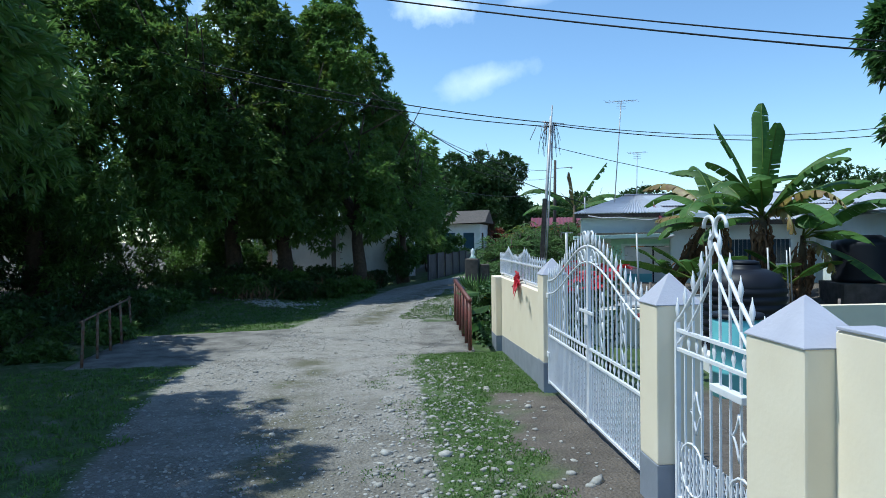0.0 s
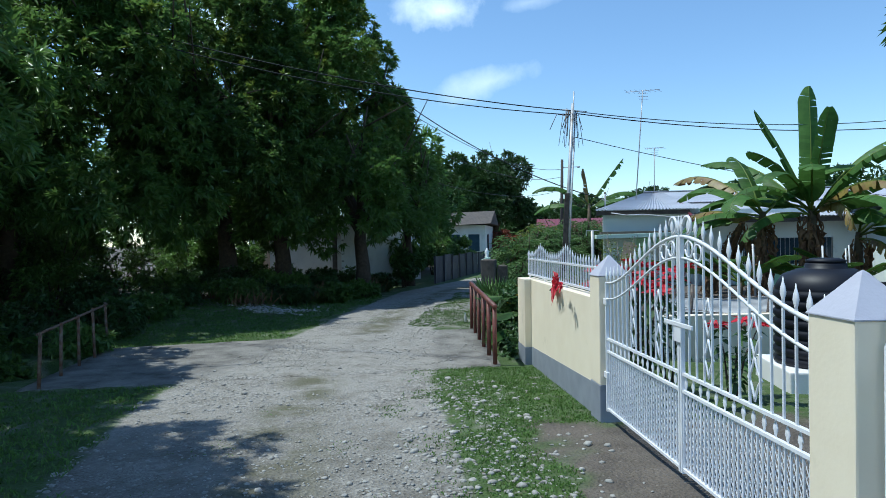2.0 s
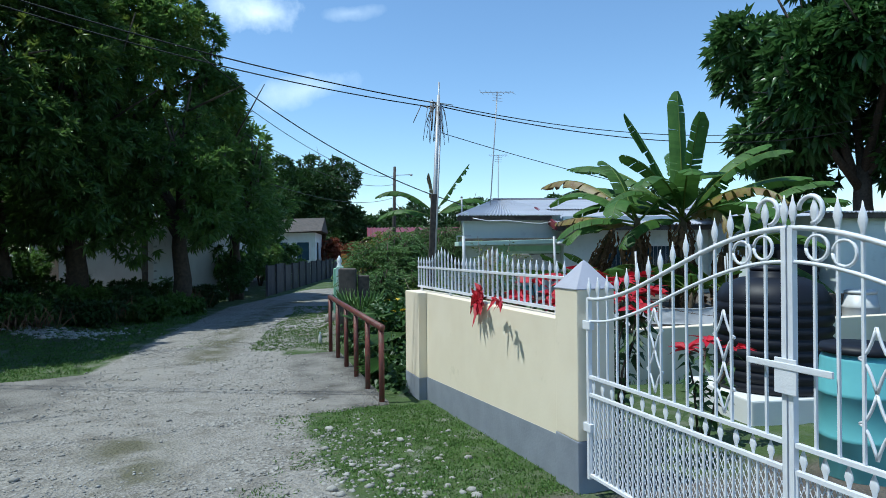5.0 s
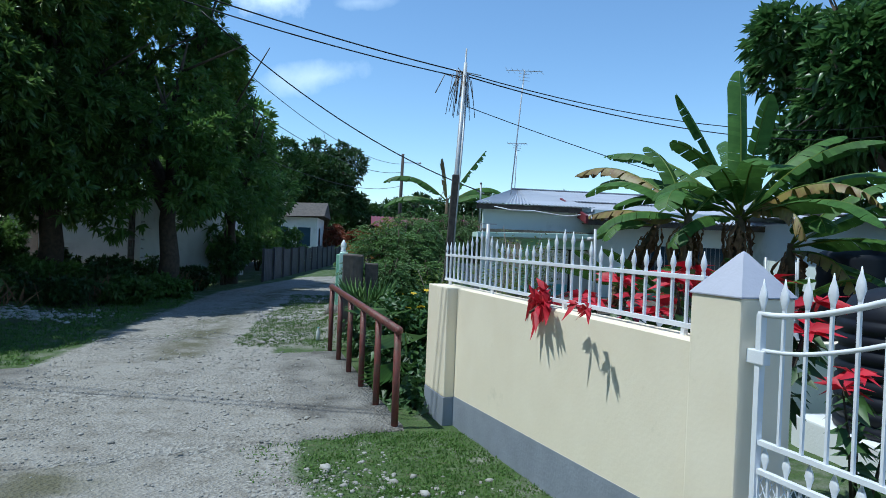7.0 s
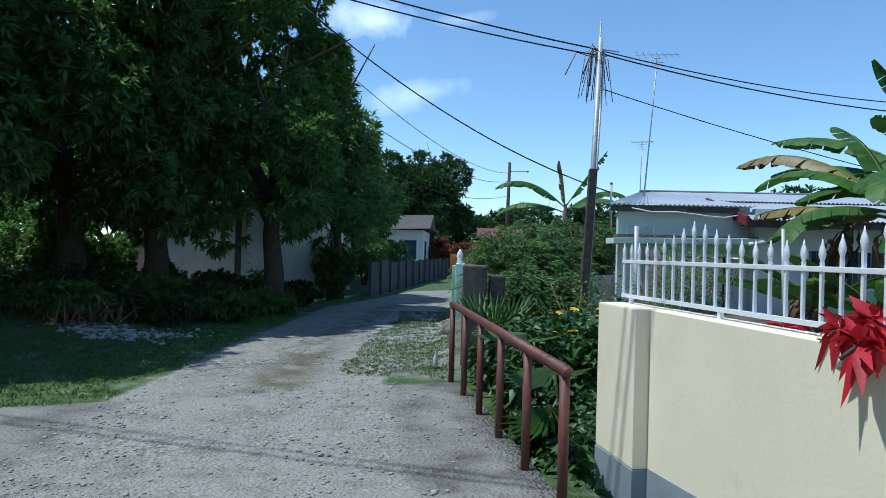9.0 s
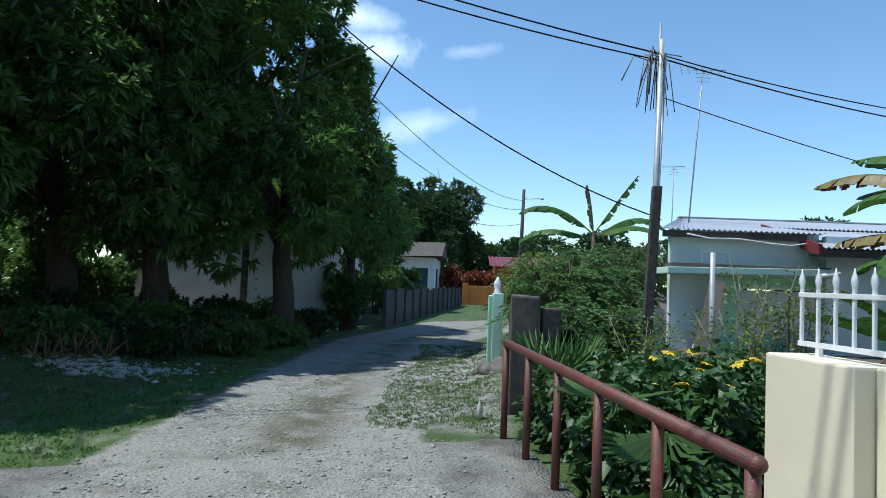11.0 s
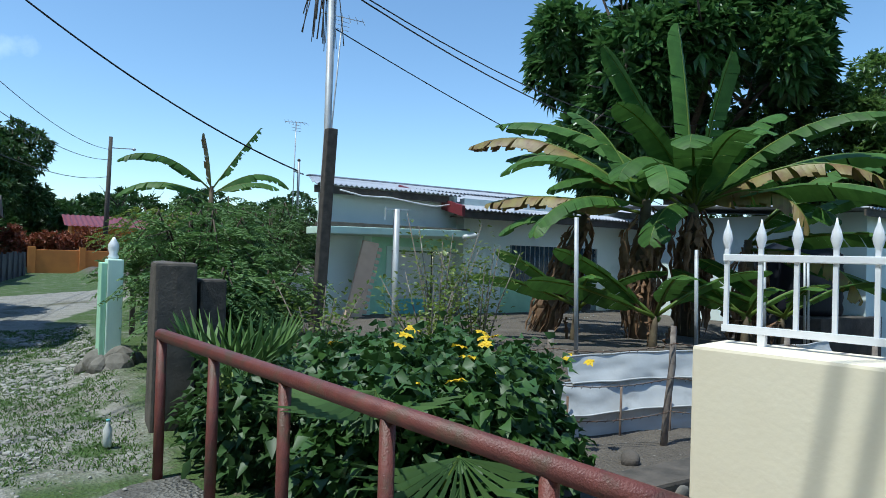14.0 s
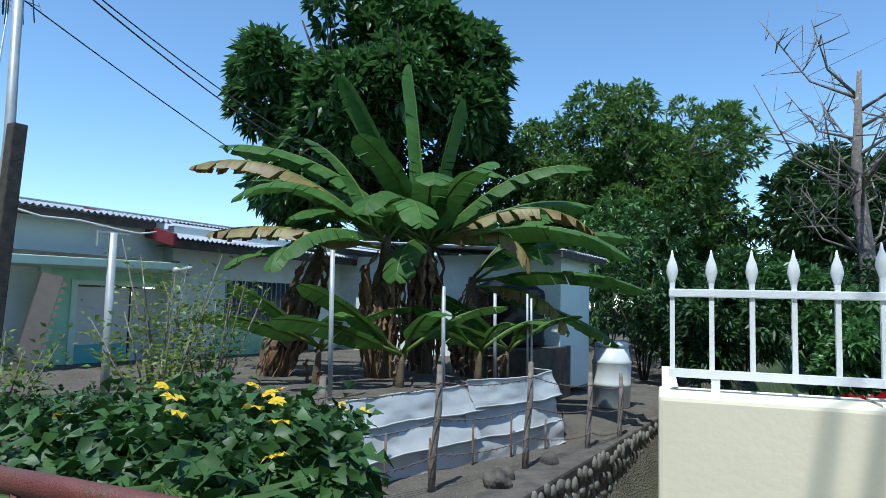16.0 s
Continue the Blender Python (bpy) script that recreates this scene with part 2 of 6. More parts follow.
def tube(bm, points, radii, seg=8, caps=True):
    """A round bar along points; radii: one, or one a point."""
    pts = [Vector(p) for p in points]
    rs = radii if isinstance(radii, (list, tuple)) else [radii] * len(pts)
    rings = []
    ref = None
    for i, p in enumerate(pts):
        d = (pts[min(i + 1, len(pts) - 1)] - pts[max(i - 1, 0)]).normalized()
        if ref is None:
            ref = Vector((1, 0, 0)) if abs(d.x) < 0.8 else Vector((0, 1, 0))
        u = (ref - d * ref.dot(d)).normalized()
        ref = u
        w = d.cross(u)
        rings.append([bm.verts.new(p + (u * math.cos(k * 2 * math.pi / seg) + w * math.sin(k * 2 * math.pi / seg)) * rs[i]) for k in range(seg)])
    for a, b in zip(rings, rings[1:]):
        for k in range(seg):
            f = bm.faces.new((a[k], a[(k + 1) % seg], b[(k + 1) % seg], b[k]))
            f.smooth = True
    if caps:
        bm.faces.new(rings[0][::-1])
        bm.faces.new(rings[-1])
    return bm


def lathe(bm, profile, seg=24, at=(0, 0, 0)):
    """Turned shape about z: profile of (radius, height)."""
    rings = []
    for r, z in profile:
        rings.append([bm.verts.new((at[0] + r * math.cos(k * 2 * math.pi / seg), at[1] + r * math.sin(k * 2 * math.pi / seg), at[2] + z)) for k in range(seg)])
    for a, b in zip(rings, rings[1:]):
        for k in range(seg):
            f = bm.faces.new((a[k], a[(k + 1) % seg], b[(k + 1) % seg], b[k]))
            f.smooth = True
    bm.faces.new(rings[0][::-1])
    bm.faces.new(rings[-1])
    return bm


def array_mesh(name, verts, faces, mat, parent=None, label="", smooth=False):
    """A mesh from arrays: verts (n, 3), faces (m, 3 or 4)."""
    me = bpy.data.meshes.new(name)
    verts, faces = np.asarray(verts, dtype=np.float32), np.asarray(faces, dtype=np.int32)
    k = faces.shape[1]
    me.vertices.add(len(verts))
    me.vertices.foreach_set("co", verts.ravel())
    me.loops.add(faces.size)
    me.loops.foreach_set("vertex_index", faces.ravel())
    me.polygons.add(len(faces))
    me.polygons.foreach_set("loop_start", np.arange(0, faces.size, k, dtype=np.int32))
    me.polygons.foreach_set("loop_total", np.full(len(faces), k, dtype=np.int32))
    if smooth:
        me.polygons.foreach_set("use_smooth", np.ones(len(faces), dtype=bool))
    me.update()
    me.validate()
    me.materials.append(mat)
    ob = new(name, me)
    if parent:
        ob.parent = parent
    return tagged(ob, label)


def unit(v):
    return v / np.maximum(np.linalg.norm(v, axis=-1, keepdims=True), 1e-6)


def leaves(base, way, length, width, rng, droop=0.25, fold=0.2):
    """Folded leaf blades of six points (four faces), each an island of its own, as vertex and face arrays."""
    n = len(base)
    way = unit(way)
    side = unit(np.cross(way, unit(rng.normal(size=(n, 3)) * 0.5 + np.array([0, 0, 1.0]))))
    up = np.cross(side, way)
    L, W = np.broadcast_to(length, n)[:, None], np.broadcast_to(width, n)[:, None]
    down = np.array([0, 0, -1.0]) * L * droop
    p0 = base
    p1 = base + way * L * 0.38 + side * W * 0.5 + up * W * fold + down * 0.15
    p2 = base + way * L * 0.38 - side * W * 0.5 + up * W * fold + down * 0.15
    p3 = base + way * L * 0.45 + down * 0.2
    p4 = base + way * L + down
    v = np.stack([p0, p1, p3, p2, p4], axis=1).reshape(-1, 3)
    o = np.arange(n)[:, None] * 5
    f = np.concatenate([o + np.array([0, 2, 1]), o + np.array([0, 3, 2]), o + np.array([1, 2, 4]), o + np.array([2, 3, 4])])
    return v, f


def blades(base, way, length, width, rng, droop=0.2, fold=0.25):
    """Plain leaf blades folded along the midrib, two faces each, as vertex and face arrays."""
    n = len(base)
    way = unit(way)
    side = unit(np.cross(way, unit(rng.normal(size=(n, 3)) * 0.5 + np.array([0, 0, 1.0]))))
    up = np.cross(side, way)
    L, W = np.broadcast_to(length, n)[:, None], np.broadcast_to(width, n)[:, None]
    down = np.array([0, 0, -1.0]) * L * droop
    v = np.stack([base, base + way * L * 0.5 + side * W * 0.5 + up * W * fold + down * 0.25, base + way * L + down, base + way * L * 0.5 - side * W * 0.5 + up * W * fold + down * 0.25], axis=1).reshape(-1, 3)
    o = np.arange(n)[:, None] * 4
    return v, np.concatenate([o + np.array([0, 2, 1]), o + np.array([0, 3, 2])])


def joined(pairs):
    vs, fs, k = [], [], 0
    for v, f in pairs:
        vs.append(v)
        fs.append(f + k)
        k += len(v)
    return np.concatenate(vs), np.concatenate(fs)


def tufts(points, out, rng, per, length, width, spread=0.9, droop=0.25, twig=0.0, plain=False):
    """Rosettes of leaves at each point, opening round the outward way."""
    n = len(points)
    base = np.repeat(points, per, axis=0) + rng.normal(size=(n * per, 3)) * twig
    way = np.repeat(unit(out), per, axis=0) + rng.normal(size=(n * per, 3)) * spread
    return (blades if plain else leaves)(base, way, length * rng.uniform(0.7, 1.2, n * per), width * rng.uniform(0.75, 1.2, n * per), rng, droop)


def crown_points(centre, radii, blobs, count, rng, low=-0.55, hollow=0.62, lobe=(0.17, 0.36), reach=(0.35, 0.82), bell=False):
    """Points and outward ways over a crown made of many uneven lobes."""
    c = np.array(centre)
    R = np.array(radii)
    lob = unit(rng.normal(size=(blobs, 3))) * rng.uniform(*reach, (blobs, 1))
    lob = lob[lob[:, 2] > low]
    if bell:
        turn, rise = rng.uniform(0, 2 * math.pi, blobs), 1.65 * rng.random(blobs) ** 1.15 - 0.78
        wide = (1 - ((rise + 0.78) / 1.75) ** 1.7) * np.sqrt(rng.uniform(0.25, 1.0, blobs))
        lob = np.stack([np.cos(turn) * wide, np.sin(turn) * wide, rise], axis=1)
    size = rng.uniform(*lobe, len(lob))
    pick = rng.choice(len(lob), count, p=size ** 2 / (size ** 2).sum())
    d = unit(unit(rng.normal(size=(count, 3))) + unit(lob[pick]) * 0.35 + np.array([0, 0, 0.15]))
    rad = size[pick][:, None] * rng.uniform(hollow, 1.08, (count, 1))
    p = lob[pick] + d * rad
    out = unit(d + unit(p) * 0.4 + np.array([0, 0, 0.1]))
    return c + p * R, out


def tree(name, at, trunk_h, r, centre, radii, count, per, length, width, mat, label, seed, blobs=70, mat2=None, low=-0.55, limbs=9, droop=0.18, lean=(0, 0), spread=0.9, lobe=(0.14, 0.30), bell=False):
    """A tapered trunk with limbs that reach into a lobed crown of single leaves."""
    rng = np.random.default_rng(seed)
    t = thing(name, Matrix.Translation(at), label, "tree")
    a = np.array(at)
    bm = bmesh.new()
    top = Vector((lean[0], lean[1], trunk_h))
    pts = [Vector((0, 0, -0.3)), Vector((lean[0] * 0.2 + 0.05, lean[1] * 0.2, trunk_h * 0.35)), Vector((lean[0] * 0.6 - 0.05, lean[1] * 0.6, trunk_h * 0.7)), top]
    tube(bm, pts, [r * 1.35, r, r * 0.85, r * 0.7], 10)
    part("trunk", bm, M_BARK, t)
    cc = Vector(centre) - Vector(at)
    for i in range(limbs):
        ang = i * 2.4 + rng.uniform(-0.4, 0.4)
        el = rng.uniform(-0.25, 0.9)
        tip = cc + Vector((math.cos(ang) * math.cos(el) * radii[0], math.sin(ang) * math.cos(el) * radii[1], math.sin(el) * radii[2])) * rng.uniform(0.55, 0.85)
        st = pts[2].lerp(top, rng.uniform(0, 1))
        mid = st.lerp(tip, 0.5) + Vector(rng.normal(size=3) * 0.25) + Vector((0, 0, 0.35))
        bm = tube(bmesh.new(), [st, mid, tip], [r * 0.5, r * 0.28, r * 0.08], 6)
        for j in range(3):
            tp2 = tip.lerp(mid, rng.uniform(0, 0.7)) + Vector(rng.normal(size=3)) * min(radii) * 0.28
            tube(bm, [mid.lerp(tip, rng.uniform(0.1, 0.6)), tp2], [r * 0.16, r * 0.05], 5)
        part("limb", bm, M_BARK, t)
    p, out = crown_points(cc, radii, blobs, count, rng, low, 0.74, lobe, (0.4, 0.88), bell)
    if bell:
        keep = p[:, 2] > 2.0 + 0.35 * np.sin(p[:, 0] * 2.1 + seed) + 0.3 * np.cos(p[:, 1] * 1.7) + rng.normal(size=count) * 0.15
        p, out, count = p[keep], out[keep], int(keep.sum())
    if mat2:
        k = (rng.random(count) < 0.16) & (p[:, 2] > cc[2] - 0.1 * radii[2])
        v, f = tufts(p[k], out[k], rng, per, length, width, spread, droop, 0, True)
        array_mesh("young_leaves", v, f, mat2, t, "yellow-green young leaves")
        p, out = p[~k], out[~k]
    v, f = tufts(p, out, rng, per, length, width, spread, droop, 0, True)
    array_mesh("crown", v, f, mat, t)
    return t


def shrub(name, at, radii, count, per, length, width, mat, label, seed, stems=6, category="shrub", group="", droop=0.2, height=0.0, mat2=None, low=-0.6):
    rng = np.random.default_rng(seed)
    t = thing(name, Matrix.Translation(at), label, category, group)
    bm = bmesh.new()
    for i in range(stems):
        a = i * 2.4
        tip = Vector((math.cos(a) * radii[0] * 0.6, math.sin(a) * radii[1] * 0.6, height + radii[2] * rng.uniform(1.0, 1.6)))
        tube(bm, [(0.05 * math.cos(a), 0.05 * math.sin(a), -0.12), (tip.x * 0.35, tip.y * 0.35, tip.z * 0.5), tip], [0.022, 0.016, 0.006], 5)
    part("stem", bm, M_BARK, t)
    p, out = crown_points((0, 0, height + radii[2]), radii, 26, count, rng, low)
    p[:, 2] = np.maximum(p[:, 2], 0.03)
    v, f = tufts(p, out, rng, per, length, width, 0.9, droop)
    array_mesh("foliage", v, f, mat, t)
    if mat2:
        k = rng.random(count) < 0.12
        v, f = tufts(p[k] * 1.04, out[k], rng, per, length * 0.9, width, 0.9, droop)
        array_mesh("flowers", v, f, mat2, t)
    return t


def smooth(x, a, b):
    k = np.clip((np.asarray(x, dtype=float) - a) / (b - a), 0, 1)
    return k * k * (3 - 2 * k)


# ---- ground: one sheet with road, verges, gully and raised yard ----
Y_KEY, Z_KEY = (-40, 1, 6, 9.3, 13, 16.5, 19, 30, 60, 400), (0.2, 0.15, 0.07, -0.02, -0.12, -0.09, -0.03, 0.0, 0.1, 0.3)
GULLY_X, GULLY_Y = (-40, -9, -6.2, -0.4, 1, 4, 9, 40), (8.0, 11.0, 11.9, 14.35, 14.25, 14.1, 13.8, 12.5)
LEFT_Y, LEFT_X = (-10, 1, 5.4, 7.2, 9.45, 12, 14.2, 17.7, 25.3, 33, 38), (0.4, -0.9, -2.0, -2.8, -3.7, -4.2, -4.2, -4.2, -4.2, -2.6, 2.0)
RIGHT_Y, RIGHT_X = (-10, 1, 5.0, 7.5, 11.3, 13, 16.5, 20, 26, 30, 34), (2.6, 1.6, 0.75, 0.15, -0.75, -0.9, -1.6, -1.8, -1.3, 0.0, 6.0)


def ground_z(x, y):
    x, y = np.asarray(x, dtype=float), np.asarray(y, dtype=float)
    z = np.interp(y, Y_KEY, Z_KEY)
    off = y - np.interp(x, GULLY_X, GULLY_Y)
    off = np.where((off > 0) & (x > 1.0), off * 0.62, np.abs(off))
    z = z - 1.15 * (1 - smooth(off, 0.45, 0.95)) * smooth(np.abs(x), 0, 0.1)
    right = smooth(x, 0.2, 1.2)
    shelf = -0.22 + 0.66 * smooth(y + 0.26 * (x - 3.0), 16.45, 17.1) * (1 - smooth(x, 6.2, 6.9) * (1 - smooth(y, 16.8, 18.4)) * 0.85)
    z = np.where(y > 15.3, z * (1 - right) + shelf * right, z)
    z = z + 0.25 * smooth(-x, 5.5, 8.5) * smooth(y, 14.5, 17)
    z = z + 0.16 * smooth(x, -1.25, -0.7) * smooth(y, 17.6, 18.6) * (1 - right) * (1 - smooth(y, 24, 26))
    return z


def grid_axis(lo, hi, step, far):
    mid = np.arange(lo, hi, step)
    grow = step * 1.35 ** np.arange(1, 60)
    grow = np.cumsum(grow)
    grow = grow[grow < far]
    return np.concatenate([(lo - grow)[::-1], mid, hi + grow - step])


def ground():
    """The whole sheet, fine near the lane and coarse towards the horizon."""
    xs, ys = grid_axis(-11, 9, 0.12, 900), grid_axis(-2, 35, 0.12, 900)
    X, Y = np.meshgrid(xs, ys)
    Z = ground_z(X, Y)
    rng = np.random.default_rng(3)
    fine = (X > -11) & (X < 9) & (Y < 35) & (Y > -2)
    Z = Z + np.where(fine, rng.normal(size=Z.shape) * 0.004, 0)
    nx, ny = len(xs), len(ys)
    v = np.stack([X, Y, Z], axis=-1).reshape(-1, 3)
    i = (np.arange(ny - 1)[:, None] * nx + np.arange(nx - 1)[None, :]).ravel()
    f = np.stack([i, i + 1, i + nx + 1, i + nx], axis=1)
    ob = array_mesh("ground", v, f, LANE, smooth=True)
    lx, rx = np.interp(Y, LEFT_Y, LEFT_X), np.interp(Y, RIGHT_Y, RIGHT_X)
    inside = np.minimum(X - lx, rx - X)
    road = smooth(inside, -0.25, 0.25) * (Y < 36)
    strip = (1 - smooth(np.abs(X - (lx * 0.47 + rx * 0.53)), 0.1, 0.55)) * road
    s = (X - 1.934) * -0.2163 + (Y - 6.02) * 0.9763
    n = (X - 1.934) * 0.9763 + (Y - 6.02) * 0.2163
    ragged = 0.22 * np.sin(X * 5.3 + Y * 2.1) * np.cos(Y * 4.7 - X * 1.9) + 0.10 * np.sin(X * 13.0 - Y * 11.0)
    dirt = smooth(n + ragged, -0.80, -0.40) * smooth(-s + ragged, -3.6, -3.2) * smooth(s, -3.0, -1.5) * smooth(-n, -8, -6)
    yard = smooth(X, 0.4, 1.0) * smooth(Y, 14.4, 15.2)
    shade = smooth(-X, 4.6, 6.2) * smooth(Y, 17.5, 19.5)
    verge = smooth(X, -2.2, -1.7) * (1 - smooth(X, -0.9, -0.5)) * smooth(Y, 16.5, 17.0) * (1 - smooth(Y, 24, 27))
    worn = 1 - smooth(Y, 7.0, 10.5)
    for key, val in (("road", road), ("worn", worn), ("strip", strip), ("dirt", np.maximum(np.maximum(dirt, yard), shade)), ("verge", verge)):
        ob.data.attributes.new(key, "FLOAT", "POINT").data.foreach_set("value", val.ravel().astype(np.float32))
    return tagged(ob, "gravel lane with grassy verges and bare soil", "ground", kind="structure")


def ground_material():
    m = bpy.data.materials.new("lane_ground")
    m.use_nodes = True
    n, l = m.node_tree.nodes, m.node_tree.links
    b = n["Principled BSDF"]
    b.inputs["Roughness"].default_value = 0.95
    geo = n.new("ShaderNodeNewGeometry")

    def noisy(scale, detail=6, rough=0.6):
        t = n.new("ShaderNodeTexNoise")
        t.inputs["Scale"].default_value, t.inputs["Detail"].default_value, t.inputs["Roughness"].default_value = scale, detail, rough
        l.new(geo.outputs["Position"], t.inputs["Vector"])
        return t.outputs["Fac"]

    def ramp(src, a, c):
        r = n.new("ShaderNodeValToRGB")
        r.color_ramp.elements[0].position, r.color_ramp.elements[1].position = a, c
        l.new(src, r.inputs["Fac"])
        return r.outputs["Color"]

    def mix(fac, a, c):
        k = n.new("ShaderNodeMix")
        k.data_type = "RGBA"
        l.new(fac, k.inputs["Factor"])
        for sock, val in (("A", a), ("B", c)):
            if isinstance(val, tuple):
                k.inputs[sock].default_value = (*val, 1)
            else:
                l.new(val, k.inputs[sock])
        return k.outputs["Result"]

    def attr(key):
        t = n.new("ShaderNodeAttribute")
        t.attribute_name = key
        return t.outputs["Fac"]

    def calc(op, a, c):
        k = n.new("ShaderNodeMath")
        k.operation = op
        k.use_clamp = True
        for i, val in enumerate((a, c)):
            if isinstance(val, float):
                k.inputs[i].default_value = val
            else:
                l.new(val, k.inputs[i])
        return k.outputs[0]

    vor = n.new("ShaderNodeTexVoronoi")
    vor.inputs["Scale"].default_value = 34
    l.new(geo.outputs["Position"], vor.inputs["Vector"])
    grit = n.new("ShaderNodeTexVoronoi")
    grit.inputs["Scale"].default_value = 95
    l.new(geo.outputs["Position"], grit.inputs["Vector"])
    chips = mix(ramp(noisy(1.3), 0.35, 0.65), ramp(grit.outputs["Color"], 0.1, 0.95), ramp(vor.outputs["Color"], 0.15, 0.95))
    gravel = mix(chips, (0.12, 0.11, 0.095), (0.45, 0.425, 0.385))
    gravel = mix(calc("MULTIPLY", ramp(noisy(0.75), 0.40, 0.62), 0.72), gravel, (0.32, 0.30, 0.268))
    gravel = mix(calc("MULTIPLY", ramp(noisy(3.5), 0.50, 0.70), 0.6), gravel, (0.145, 0.128, 0.10))
    gravel = mix(calc("MULTIPLY", ramp(noisy(0.5, 8, 0.7), 0.56, 0.70), 0.55), gravel, (0.16, 0.135, 0.105))
    gravel = mix(calc("MULTIPLY", attr("worn"), calc("ADD", calc("MULTIPLY", ramp(noisy(1.1, 8, 0.65), 0.38, 0.62), 0.55), 0.2)), gravel, (0.115, 0.102, 0.08))
    grass = mix(ramp(noisy(5.0), 0.35, 0.7), (0.05, 0.085, 0.02), (0.075, 0.12, 0.03))
    grass = mix(ramp(noisy(9.0), 0.60, 0.72), grass, (0.14, 0.12, 0.08))
    slab = mix(ramp(noisy(2.0), 0.38, 0.66), (0.26, 0.245, 0.22), (0.10, 0.092, 0.082))
    slab = mix(ramp(noisy(11.0), 0.5, 0.75), slab, (0.20, 0.188, 0.17))
    grass = mix(attr("slab"), grass, slab)
    soil = mix(ramp(noisy(2.2), 0.35, 0.7), (0.09, 0.074, 0.06), (0.15, 0.125, 0.102))
    soil = mix(ramp(noisy(30.0), 0.62, 0.72), soil, (0.28, 0.25, 0.22))
    edge = ramp(calc("ADD", calc("SUBTRACT", attr("road"), 0.25), calc("SUBTRACT", noisy(2.4), 0.22)), 0.30, 0.62)
    col = mix(edge, grass, gravel)
    thin = calc("MULTIPLY", attr("strip"), ramp(noisy(1.6), 0.40, 0.58))
    col = mix(calc("MULTIPLY", thin, 0.9), col, (0.105, 0.10, 0.055))
    rub = calc("MULTIPLY", attr("verge"), ramp(noisy(3.2), 0.36, 0.52))
    col = mix(rub, col, gravel)
    col = mix(attr("dirt"), col, soil)
    l.new(col, b.inputs["Base Color"])
    bp = n.new("ShaderNodeBump")
    bp.inputs["Strength"].default_value, bp.inputs["Distance"].default_value = 1.0, 0.03
    hgt = calc("ADD", calc("MULTIPLY", vor.outputs["Distance"], 0.6), calc("MULTIPLY", noisy(40.0), 0.5))
    l.new(hgt, bp.inputs["Height"])
    l.new(bp.outputs["Normal"], b.inputs["Normal"])
    return m


LANE = ground_material()
ground()


def bridge():
    """Concrete slab over the gully, thicker at its edges."""
    near, far = [(-5.75, 10.05), (0.12, 12.45)], [(-0.66, 16.62), (-7.15, 13.75)]
    bm = bmesh.new()
    N = 24
    rng = np.random.default_rng(5)
    rows = []
    for j in range(N + 1):
        a, c = Vector(near[0]).lerp(Vector(far[1]), j / N), Vector(near[1]).lerp(Vector(far[0]), j / N)
        row = []
        for i in range(N + 1):
            p = a.lerp(c, i / N)
            z = float(ground_base(p.y)) + 0.022 + rng.normal() * 0.003
            row.append(bm.verts.new((p.x + (rng.normal() * 0.03 if j in (0, N) else 0), p.y + (rng.normal() * 0.06 if j in (0, N) else 0), z - (0.03 if j in (0, N) else 0))))
        rows.append(row)
    for a, c in zip(rows, rows[1:]):
        for i in range(N):
            f = bm.faces.new((a[i], a[i + 1], c[i + 1], c[i]))
            f.smooth = True
    r = bmesh.ops.extrude_face_region(bm, geom=bm.faces[:])
    for g in r["geom"]:
        if isinstance(g, bmesh.types.BMVert):
            g.co.z -= 0.28
    bmesh.ops.recalc_face_normals(bm, faces=bm.faces[:])
    ob = part("pavement", bm, LANE)
    co = np.empty(len(ob.data.vertices) * 3, dtype=np.float32)
    ob.data.vertices.foreach_get("co", co)
    co = co.reshape(-1, 3)
    side = np.minimum((-0.25 - 0.19 * (co[:, 1] - 12.5)) - co[:, 0] + 0.2, co[:, 0] + 4.6)
    for key, val in (("road", smooth(side, 0.1, 1.5)), ("slab", np.ones(len(co)))):
        ob.data.attributes.new(key, "FLOAT", "POINT").data.foreach_set("value", val.astype(np.float32))
    tagged(ob, "stained concrete bridge slab strewn with gravel", "bridge", kind="structure")


def ground_base(y):
    return np.interp(y, Y_KEY, Z_KEY)


bridge()

# ---- boundary wall, pillars and gates; x runs back from the road, y along the wall ----
W = pose(1.934, 6.02, 0, 0, 0, 12.49)


